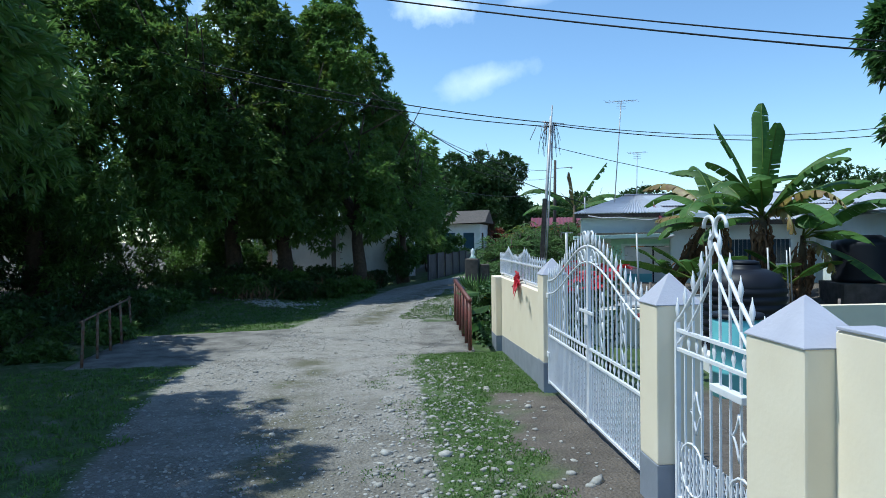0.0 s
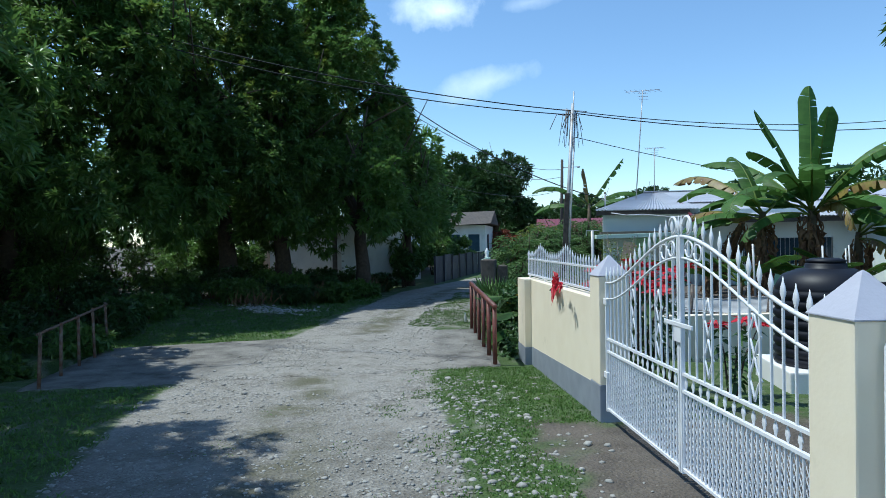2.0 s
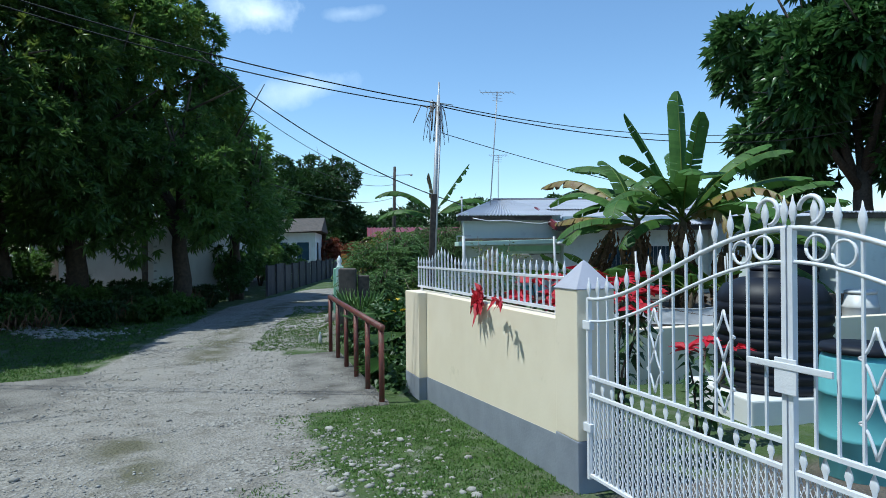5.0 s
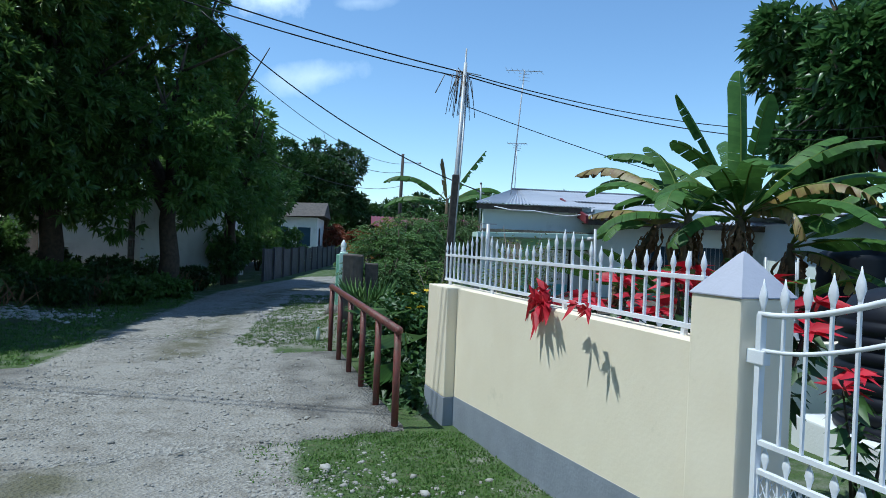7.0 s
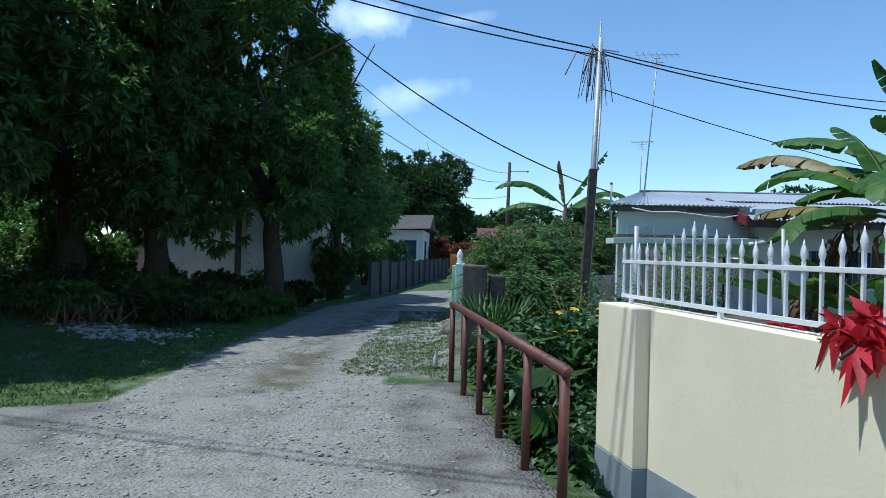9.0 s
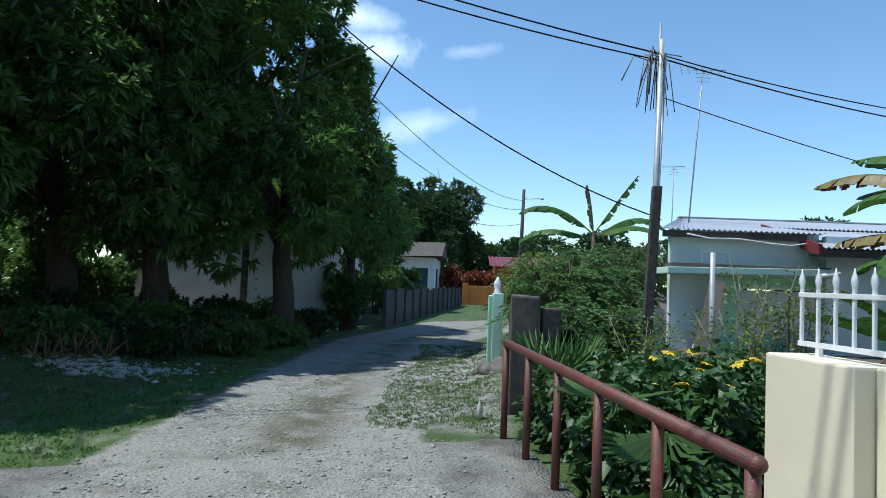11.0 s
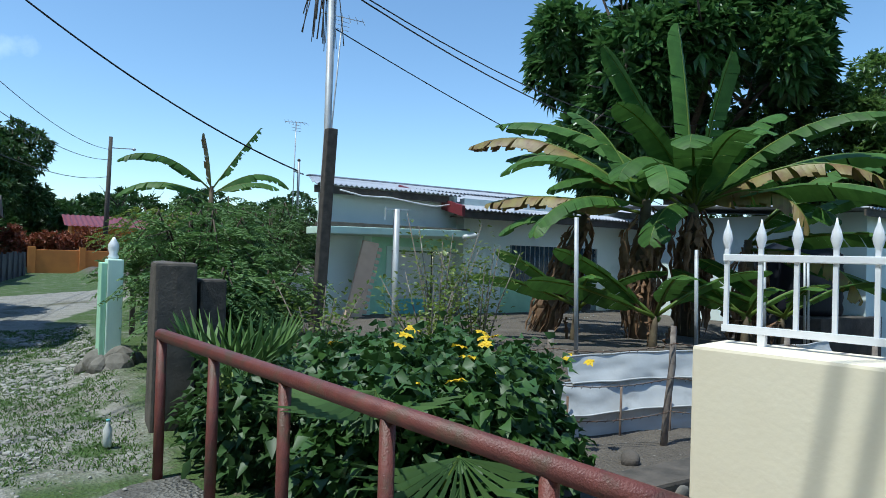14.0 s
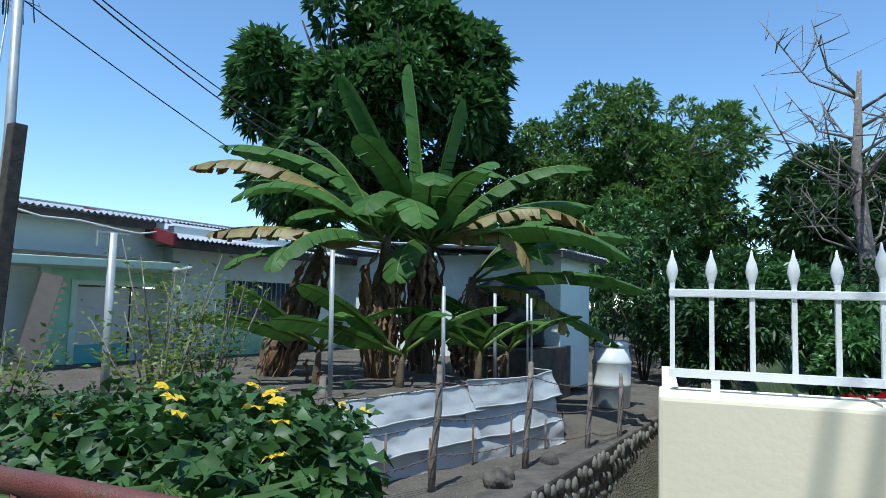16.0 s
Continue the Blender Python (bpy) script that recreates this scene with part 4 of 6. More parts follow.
    tube(bm, [(2.6, 21.58, 2.46), (3.0, 21.58, 2.39), (3.5, 21.58, 2.40), (4.1, 21.58, 2.33), (4.4, 21.58, 2.31), (4.65, 21.55, 2.36)], 0.014, 5)
    part("cable", bm, M_WHITE, t, "white cable drooping under the eave")
    part("bulkhead_lamp", lathe(bmesh.new(), [(0.02, -0.16), (0.045, -0.15), (0.05, 0.1), (0.03, 0.16)], 12), M_WDRUM, t, "white spotlight body").matrix_basis = pose(4.85, 21.15, 1.81, 0, 80, 0)
    return t


house()


def wing():
    t = thing("outbuilding", pose(9.0, 16.8, 0), "pale aqua outbuilding with a corrugated lean-to roof", "building")
    part("wall", box(box(bmesh.new(), 0, 1.5, 0, 0.15, 0, 2.3), 0, 0.15, 0.15, 4.9, 0, 2.3), M_HOUSE, t)
    part("wall", box(bmesh.new(), 1.35, 1.5, 0.15, 4.9, 0, 2.3), M_HOUSE, t)
    part("roof", corrugated(bmesh.new(), -0.5, 1.85, -0.25, 2.32, 4.9, 2.62), M_ROOF, t)
    part("fascia", box(bmesh.new(), -0.5, 1.85, -0.22, -0.19, 2.2, 2.30), M_DARKCONC, t)
    return t


wing()


# ---- utility poles, aerials, wires ----
def zpole(name, pts, r, mat, label, category):
    t = thing(name, Matrix.Translation(pts[0]), label, category)
    o = Vector(pts[0])
    part("shaft", tube(bmesh.new(), [Vector(p) - o for p in pts], r, 10), mat, t)
    return t, o


pole, o = zpole("utility_pole", [(1.17, 18.86, -0.1), (1.35, 19.05, 2.8), (1.50, 19.45, 5.1)], [0.05, 0.045, 0.036], M_STEEL, "galvanised steel service pole with frayed cables at its head", "utility pole")
part("mast", tube(bmesh.new(), [Vector((1.50, 19.6, 4.6)) - o, Vector((1.54, 19.68, 5.45)) - o], 0.016, 6), M_STEEL, pole)
part("second_pipe", tube(bmesh.new(), [Vector((1.27, 18.9, 0.2)) - o, Vector((1.56, 19.45, 4.9)) - o], 0.02, 6), M_STEEL, pole)
rng = np.random.default_rng(11)
for i in range(26):
    p = Vector((1.50, 19.55, 4.85)) + Vector(rng.normal(size=3)) * 0.06
    d = Vector((rng.normal() * 0.13 - 0.05, rng.normal() * 0.10, 0.06))
    q = p + d
    e = q + Vector((d.x * 0.6, d.y * 0.5, -rng.uniform(0.2, 1.0)))
    part("frayed_cable", tube(bmesh.new(), [p - o, q - o, e - o], rng.uniform(0.005, 0.011), 4), M_POST, pole)
part("cross_rod", tube(bmesh.new(), [Vector((1.25, 19.6, 5.0)) - o, Vector((1.85, 19.65, 4.93)) - o], 0.01, 5), M_STEEL, pole)
stub = thing("timber_post", Matrix.Translation((1.15, 18.76, -0.15)), "dark weathered square timber post beside the steel pole", "post")
bm = box(bmesh.new(), -0.06, 0.06, -0.06, 0.06, 0, 3.0, 0.012)
for v in bm.verts:
    v.co.x += v.co.z * 0.055
    v.co.y += v.co.z * 0.03
    if v.co.z > 2.5:
        v.co.z += 0.16 * (v.co.x < 0.1)
part("shaft", bm, M_TIMBER, stub)
tpost, o = zpole("pipe_post", [(1.86, 18.2, 0.1), (1.84, 18.2, 1.94)], 0.035, M_STEEL, "grey pipe post with a T bracket", "post")
part("bracket", box(bmesh.new(), -0.16, 0.14, -0.012, 0.012, 1.83, 1.85), M_STEEL, tpost)
part("hook", box(bmesh.new(), -0.16, -0.145, -0.01, 0.01, 1.72, 1.83), M_STEEL, tpost)
for x, y, z0, z1, r in ((3.40, 17.05, 0.3, 1.90, 0.032), (4.83, 16.62, 0.2, 1.60, 0.03), (6.1, 16.6, 0.3, 1.55, 0.028), (6.35, 16.2, 0.3, 1.5, 0.02), (6.45, 16.3, 0.3, 1.56, 0.02)):
    tt, o = zpole("pipe_post", [(x + 0.05, y, z0), (x, y, z1)], r * 0.75, M_STEEL, "thin grey pipe standing in the banana bed", "post")
    tagged(tt, group="pipes in the banana bed")


def aerial(x, y, z0, z1, w, lean, label):
    t = thing("tv_aerial", Matrix.Translation((x, y, z0)), label, "aerial")
    h = z1 - z0
    part("mast", tube(bmesh.new(), [(0, 0, 0), (lean * 0.5, 0, h * 0.5), (lean, 0, h)], 0.018, 6), M_STEEL, t)
    part("boom", tube(bmesh.new(), [(lean - w, -0.1, h - 0.06), (lean + w, 0.1, h + 0.02)], 0.010, 5), M_STEEL, t)
    for i in range(7):
        k = -1 + i / 3
        part("element", tube(bmesh.new(), [(lean + k * w * 0.9 - 0.12, -0.3 + 0.02 * i, h - 0.03), (lean + k * w * 0.9 + 0.12, 0.3 - 0.02 * i, h - 0.03)], 0.006, 4), M_STEEL, t)
    for i in range(3):
        part("element", tube(bmesh.new(), [(lean - 0.16, 0, h - 0.1 - i * 0.09), (lean + 0.16, 0, h - 0.12 - i * 0.09)], 0.006, 4), M_STEEL, t)
    return t


aerial(3.7, 25.0, 2.6, 6.55, 0.55, 0.28, "tall thin television aerial standing on the roof")
aerial(5.4, 32.0, 2.0, 5.6, 0.4, 0.05, "smaller far television aerial")
serv = thing("service_mast", Matrix.Translation((2.62, 23.6, 2.4)), "short service mast at the corner of the roof", "mast")
part("shaft", tube(bmesh.new(), [(0, 0, -0.3), (0, 0, 0.75)], 0.025, 6), M_STEEL, serv)
part("arm", tube(bmesh.new(), [(-0.1, 0, 0.55), (0.1, 0, 0.5)], 0.015, 5), M_STEEL, serv)
part("insulator", lathe(bmesh.new(), [(0.02, 0), (0.035, 0.03), (0.02, 0.06)], 8, (0, 0, 0.72)), M_DARKCONC, serv)


def wire(a, c, sag, r, label):
    bm = bmesh.new()
    A, C = Vector(a), Vector(c)
    tube(bm, [A.lerp(C, i / 24) - Vector((0, 0, sag * 4 * (i / 24) * (1 - i / 24))) for i in range(25)], r, 4)
    ob = part("overhead_wire", bm, M_WIRE)
    tagged(ob, label, "cable", "overhead wires")


LBL = "black overhead electric wire strung across the lane"
wire((1.5, 19.6, 4.95), (-10.5, 15.5, 7.2), 0.35, 0.013, LBL)
wire((1.5, 19.6, 4.85), (-10.5, 15.2, 7.0), 0.42, 0.012, LBL)
wire((1.54, 19.65, 4.9), (19.0, 27.5, 6.2), 0.75, 0.013, LBL)
wire((1.54, 19.65, 4.95), (19.0, 27.0, 6.6), 0.80, 0.011, LBL)
wire((1.54, 19.6, 4.3), (12.0, 21.6, 2.4), 0.2, 0.008, LBL)
wire((2.62, 23.6, 2.95), (-4.2, 22.2, 6.6), 0.45, 0.014, LBL)
wire((-11.0, 14.3, 8.75), (13.0, 9.7, 3.0), 0.5, 0.014, LBL)
wire((-11.0, 14.5, 8.95), (13.0, 9.6, 3.1), 0.5, 0.012, LBL)
wire((2.1, 54.9, 7.2), (-4.6, 26.0, 6.8), 0.8, 0.014, LBL)
wire((2.1, 54.9, 6.6), (-4.6, 26.0, 5.8), 0.8, 0.014, LBL)
wire((2.1, 54.9, 5.6), (-4.6, 27.0, 4.4), 0.7, 0.014, LBL)
fp, o = zpole("street_lamp", [(2.05, 54.9, 0.0), (2.2, 54.9, 7.95)], [0.16, 0.10], M_TIMBER, "far wooden pole with a small street lamp arm", "street lamp")
part("arm", tube(bmesh.new(), [(0.15, 0, 7.3), (1.3, 0, 7.35)], 0.03, 5), M_STEEL, fp)
part("lamp_head", lathe(bmesh.new(), [(0.03, 0), (0.10, 0.04), (0.12, 0.12), (0.04, 0.16)], 10, (1.4, 0, 7.25)), M_STEEL, fp)


# ---- things beyond the bridge ----
gp = thing("gate_post", Matrix.Translation((-0.74, 20.1, 0.08)), "mint green concrete gate post with a white finial", "post")
part("shaft", box(bmesh.new(), -0.07, 0.09, -0.2, 0.2, 0.1, 1.22, 0.012), M_MINTL, gp)
part("side_shaft", box(bmesh.new(), -0.13, -0.072, -0.18, 0.22, 0.15, 1.18, 0.01), M_MINT, gp)
part("finial", lathe(bmesh.new(), [(0.05, 0), (0.06, 0.03), (0.04, 0.06), (0.06, 0.12), (0.055, 0.17), (0.025, 0.22), (0.012, 0.25)], 14, (0, 0, 1.22)), M_WHITE, gp)
r9 = np.random.default_rng(4)
for i in range(16):
    a = i * 2.4
    p = Vector((math.cos(a) * 0.25 * r9.random(), math.sin(a) * 0.3, -0.1 + 0.22 * r9.random()))
    bm = bmesh.new()
    bmesh.ops.create_icosphere(bm, subdivisions=2, radius=0.11 + 0.06 * r9.random(), matrix=Matrix.Translation(p))
    for v in bm.verts:
        v.co += Vector(noise.noise_vector(v.co * 6)) * 0.03
    part("base_stone", bm, M_STONE, gp)
cp = thing("concrete_post", Matrix.Translation((-0.50, 17.75, -0.3)), "dark mossy square concrete post stump", "post")
bm = box(bmesh.new(), -0.17, 0.17, -0.16, 0.16, 0, 1.62, 0.025)
bmesh.ops.subdivide_edges(bm, edges=bm.edges[:], cuts=3, use_grid_fill=True)
for v in bm.verts:
    v.co += Vector(noise.noise_vector(v.co * 5)) * 0.018
part("shaft", bm, M_DARKCONC, cp)
part("side_stump", box(bmesh.new(), 0.2, 0.42, -0.1, 0.16, 0, 1.48, 0.02), M_TIMBER, cp)
zf = thing("zinc_fence", Matrix.Translation((0, 0, 0)), "low fence of weathered corrugated sheets behind the bushes", "fence")
for k in range(4):
    bm = corrugated(bmesh.new(), 0, 0.85, 0, 0, 0.002, 0.85, 0.1, 0.014, 1)
    sh = part("sheet", bm, M_ROOF, zf)
    sh.matrix_basis = pose(-0.1 + k * 0.86, 22.6 - 0.1 * k, 0.1, 0, 90 if k % 2 else 90, 0) @ pose(-1.0, 0, 0, 0, 0, 0)
for k in range(5):
    part("post", box(bmesh.new(), -0.25 + k * 0.86, -0.18 + k * 0.86, 22.62, 22.7, -0.2, 1.35), M_TIMBER, zf)

# ---- far end of the lane, left side buildings ----
wb = thing("block_building", pose(-7.05, 27.5, 0.1, 0, 0, -20), "whitewashed concrete block building behind the trees", "building")
part("wall", box(bmesh.new(), -4.9, -0.45, 0, 0.2, -0.3, 2.6), M_BLOCK, wb)
part("wall", box(bmesh.new(), -0.2, 0.0, 0, 6.0, -0.3, 2.6), M_BLOCK, wb)
bm = bmesh.new()
for i in range(3):
    for j in range(9):
        x, z = -0.45 + i * 0.15, 0.1 + j * 0.27
        box(bm, x, x + 0.03, 0.02, 0.18, z, z + 0.27)
        box(bm, x + 0.03, x + 0.15, 0.02, 0.18, z, z + 0.05)
        box(bm, x + 0.07, x + 0.10, 0.04, 0.16, z + 0.05, z + 0.27)
part("breeze_block_screen", bm, M_CONC, wb, "grey pierced breeze-block screen")
part("roof", corrugated(bmesh.new(), -5.3, 0.4, -0.5, 2.65, 6.4, 3.2), M_ROOF, wb)
part("door", box(bmesh.new(), -4.5, -3.7, -0.03, 0.0, -0.2, 1.85, 0.01), M_PINK, wb, "brown wooden door")
df = thing("dark_fence", Matrix.Translation((0, 0, 0)), "low dark sheet-metal fence along the lane", "fence")
A, C = Vector((-3.75, 29.5, 0)), Vector((-1.75, 48.5, 0))
for k in range(13):
    p, q = A.lerp(C, k / 13), A.lerp(C, (k + 0.985) / 13)
    bm = bmesh.new()
    d = (q - p)
    corr = [p + d * (i / 14) + Vector((0.02 * (i % 2), 0, 0)) for i in range(15)]
    lo = [bm.verts.new((c.x, c.y, -0.1)) for c in corr]
    hi = [bm.verts.new((c.x, c.y, 1.12 + 0.05 * math.sin(k * 2.1))) for c in corr]
    for i in range(14):
        bm.faces.new((lo[i], lo[i + 1], hi[i + 1], hi[i]))
    part("sheet", bm, M_DARKFENCE, df)
    part("post", box(bmesh.new(), p.x + 0.03, p.x + 0.09, p.y - 0.05, p.y + 0.05, -0.2, 1.15), M_DARKFENCE, df)
fh = thing("house", Matrix.Translation((-3.4, 49.5, 0.1)), "small far white bungalow with dark windows and a low gable roof", "house")
part("wall", box(bmesh.new(), -7, 0, 0, 7, -0.2, 2.75), M_BLOCK, fh)
bm = bmesh.new()
vs = [bm.verts.new(p) for p in ((-7.4, -0.5, 2.6), (0.45, -0.5, 2.85), (0.45, 7.5, 2.85), (-7.4, 7.5, 2.6), (-7.4, 3.5, 3.7), (0.45, 3.5, 3.9))]
for q in ((0, 1, 5, 4), (4, 5, 2, 3), (0, 4, 3), (1, 2, 5), (0, 3, 2, 1)):
    bm.faces.new([vs[k] for k in q])
part("roof", bm, M_DARKCONC, fh)
for x in (-1.2, -2.6):
    w_ = part("window", box(bmesh.new(), x, x + 0.8, -0.04, 0.0, 0.9, 2.1), M_GLASS, fh)
    for a, c in ((x - 0.06, x), (x + 0.8, x + 0.86)):
        part("window_jamb", box(bmesh.new(), a, c, -0.06, 0.0, 0.85, 2.15), M_BLOCK, w_)
part("window", box(bmesh.new(), 0.0, 0.04, 1.5, 2.6, 0.9, 2.1), M_GLASS, fh)
ow = thing("orange_wall", Matrix.Translation((-1.45, 50.4, 0.0)), "bright orange painted garden wall at the bend", "wall")
part("panel", box(bmesh.new(), 0, 5.5, 0, 0.2, -0.2, 1.25, 0.02), M_ORANGE, ow)
part("pier", box(bmesh.new(), -0.25, 0.1, -0.08, 0.3, -0.2, 1.4, 0.02), M_ORANGE, ow)
part("pier", box(bmesh.new(), 2.0, 2.3, -0.08, 0.3, -0.2, 1.4, 0.02), M_ORANGE, ow)
rh = thing("house", Matrix.Translation((0.5, 58, 0.0)), "far low house with a reddish roof", "house")
part("wall", box(bmesh.new(), 0, 9, 0, 5, -0.2, 2.8), M_ORANGE, rh)
part("roof", corrugated(bmesh.new(), -0.4, 9.4, -0.6, 2.7, 5, 3.6, 0.3, 0.03), M_BARGE, rh)

# ---- yard behind the gates ----
tank = thing("water_tank", pose(4.16, 11.5, 0.02) @ Matrix.Diagonal((0.86, 0.86, 0.92, 1)), "large black ribbed polythene water tank", "water tank")
prof = [(0.66, 0.18)]
for k in range(8):
    z = 0.18 + k * 0.125
    prof += [(0.68, z + 0.02), (0.68, z + 0.08), (0.655, z + 0.10), (0.655, z + 0.12)]
prof += [(0.66, 1.2), (0.56, 1.36), (0.36, 1.44), (0.27, 1.45), (0.27, 1.5), (0.24, 1.52)]
part("shell", lathe(bmesh.new(), prof, 40), M_TANK, tank)
part("lid", lathe(bmesh.new(), [(0.25, 1.52), (0.26, 1.55), (0.18, 1.58)], 28), M_TANK, tank)
part("plinth", box(bmesh.new(), -0.74, 0.74, -0.74, 0.74, -0.2, 0.175, 0.02), M_BLOCK, tank, "white painted plinth")
for x, y, s in ((3.5, 9.4, 1.0),):
    d = thing("plastic_drum", Matrix.Translation((x, y, float(ground_z(x, y)) - 0.02)), "turquoise plastic drum with a dark lid", "drum", "drums in the yard")
    part("body", lathe(bmesh.new(), [(0.27, 0), (0.29, 0.03), (0.295, 0.3), (0.305, 0.31), (0.295, 0.33), (0.295, 0.62), (0.305, 0.63), (0.295, 0.65), (0.285, 0.88), (0.26, 0.93)], 28), M_DRUM, d)
    part("lid", lathe(bmesh.new(), [(0.29, 0.93), (0.295, 0.95), (0.28, 0.985), (0.1, 0.99)], 28), M_TANK, d)
wd = thing("white_barrel", Matrix.Translation((8.75, 15.85, float(ground_z(8.75, 15.85)) - 0.03)), "white plastic ribbed barrel beside the outbuilding", "barrel")
part("body", lathe(bmesh.new(), [(0.25, 0), (0.28, 0.05), (0.29, 0.35), (0.31, 0.37), (0.29, 0.40), (0.30, 0.7), (0.31, 0.72), (0.29, 0.75), (0.25, 0.95)], 24), M_WDRUM, wd)
part("lid", lathe(bmesh.new(), [(0.26, 0.95), (0.265, 1.0), (0.2, 1.03)], 24), M_WDRUM, wd)
bt = thing("water_tank", Matrix.Translation((8.4, 17.5, 0.25)), "dark ribbed plastic tank standing on blocks behind the bananas", "water tank")
part("shell", lathe(bmesh.new(), [(0.6 + 0.02 * (k % 2), 0.5 + k * 0.09) for k in range(11)] + [(0.35, 1.55)], 32), M_TANK, bt)
bm = box(bmesh.new(), -0.7, 1.0, -0.75, 0.6, -0.6, 0.49, 0.02)
part("block_base", bm, M_DARKCONC, bt, "unpainted block base")


# ---- banana bed: sheets, stakes, barbed wire, stone wall ----
ZX, ZY = (1.6, 2.2, 2.8, 3.8, 4.9, 5.6, 6.1, 6.3), (17.0, 16.7, 16.5, 16.35, 16.05, 15.85, 15.75, 16.1)


def zinc_bed():
    t = thing("sheet_metal_edging", Matrix.Translation((0, 0, 0)), "old flattened zinc sheets bent round the banana bed", "edging")
    cum = [0.0]
    for i in range(1, len(ZX)):
        cum.append(cum[-1] + math.hypot(ZX[i] - ZX[i - 1], ZY[i] - ZY[i - 1]))

    def at(d):
        return float(np.interp(d, cum, ZX)), float(np.interp(d, cum, ZY))

    # along from, along to, foot and head at the left, foot and head at the right, outward offset, lean, phase
    sheets = ((1.35, 3.3, 0.29, 0.53, 0.30, 0.56, 0.0, 0.10, 0.3), (3.15, 5.45, 0.31, 0.58, 0.35, 0.62, -0.02, 0.09, 0.2), (0.55, 3.2, -0.03, 0.25, 0.02, 0.31, -0.06, 0.16, 0.5),
              (3.05, 5.45, 0.01, 0.33, 0.05, 0.35, -0.04, 0.12, 0.6), (-0.3, 2.5, -0.30, 0.02, -0.24, 0.03, -0.08, 0.05, 0.7), (2.4, 5.4, -0.25, 0.03, -0.20, 0.05, -0.10, 0.05, 0.9))
    for d0, d1, za0, za1, zb0, zb1, off, lean, ph in sheets:
        bm = bmesh.new()
        n, k = 60, 8
        rows = []
        for j in range(k + 1):
            row = []
            for i in range(n + 1):
                u, q = i / n, j / k
                d = d0 + (d1 - d0) * u
                x, y = at(d)
                crumple = 1.0 + 2.5 * max(0.0, 1 - (d - d0) / 0.8) * (ph == 0.5)
                wob = (0.045 * noise.noise(Vector((d * 1.4, q * 1.2, ph * 9))) + 0.018 * noise.noise(Vector((d * 5.0, q * 4.0, ph * 5)))) * crumple
                foot, head = za0 + (zb0 - za0) * u, za1 + (zb1 - za1) * u
                sag = 0.04 * noise.noise(Vector((d * 0.8, ph * 5, 0))) + 0.012 * noise.noise(Vector((d * 4.0, ph * 3, 1)))
                row.append(bm.verts.new((x, y + off + wob + lean * (q - 0.5), foot + (head - foot) * q + sag)))
            rows.append(row)
        for a, c in zip(rows, rows[1:]):
            for i in range(n):
                f = bm.faces.new((a[i], a[i + 1], c[i + 1], c[i]))
                f.smooth = True
        for edge in (rows[0], rows[-1]):
            tube(bm, [(v.co.x, v.co.y - 0.004, v.co.z) for v in edge], 0.009, 5)
        part("sheet", bm, M_ZINC, t)
    for k in range(9):
        d = 0.6 + k * 0.6
        x, y = at(d)
        part("peg", tube(bmesh.new(), [(x, y - 0.16, -0.4), (x + 0.02, y - 0.15, 0.12 + 0.06 * (k % 3))], 0.012, 5), M_RUST, t)


zinc_bed()
STAKES = ((2.2, 16.15, 1.05, 0.10), (3.42, 15.85, 1.08, 0.10), (4.68, 15.52, 1.05, 0.12), (5.95, 15.30, 0.95, 0.10), (6.9, 15.2, 0.95, 0.08))
tops = []
for x, y, h, ln in STAKES:
    z0 = float(ground_z(x, y)) - 0.1
    s = thing("fence_stake", Matrix.Translation((x, y, z0)), "rough weathered fence stake carrying barbed wire", "fence post", "barbed wire stakes")
    part("shaft", tube(bmesh.new(), [(-0.02, 0, 0), (0.03, 0.01, h * 0.4), (0.02 + ln * 0.6, 0, h * 0.75), (ln, 0.01, h + 0.1)], [0.036, 0.031, 0.033, 0.026], 7), M_POST, s)
    tops.append((x, y, z0, h, ln))
for lvl in (0.38, 0.66, 0.95):
    bm = bmesh.new()
    pts = [Vector((x + ln * lvl, y - 0.035, z0 + h * lvl)) for x, y, z0, h, ln in tops]
    pts.insert(0, pts[0] + Vector((-1.4, 0.5, 0.05)))
    for a, c in zip(pts, pts[1:]):
        seg = [a.lerp(c, i / 6) - Vector((0, 0, 0.05 * 4 * (i / 6) * (1 - i / 6))) for i in range(7)]
        tube(bm, seg, 0.0045, 4)
        for i in range(14):
            p = a.lerp(c, (i + 0.5) / 14) - Vector((0, 0, 0.05 * 4 * ((i + 0.5) / 14) * (1 - (i + 0.5) / 14)))
            tube(bm, [p + Vector((0.012, -0.008, 0.018)), p - Vector((0.012, -0.008, 0.018))], 0.003, 3)
    tagged(part("barbed_wire", bm, M_RUST), "rusty strand of barbed wire between the stakes", "wire", "barbed wire")


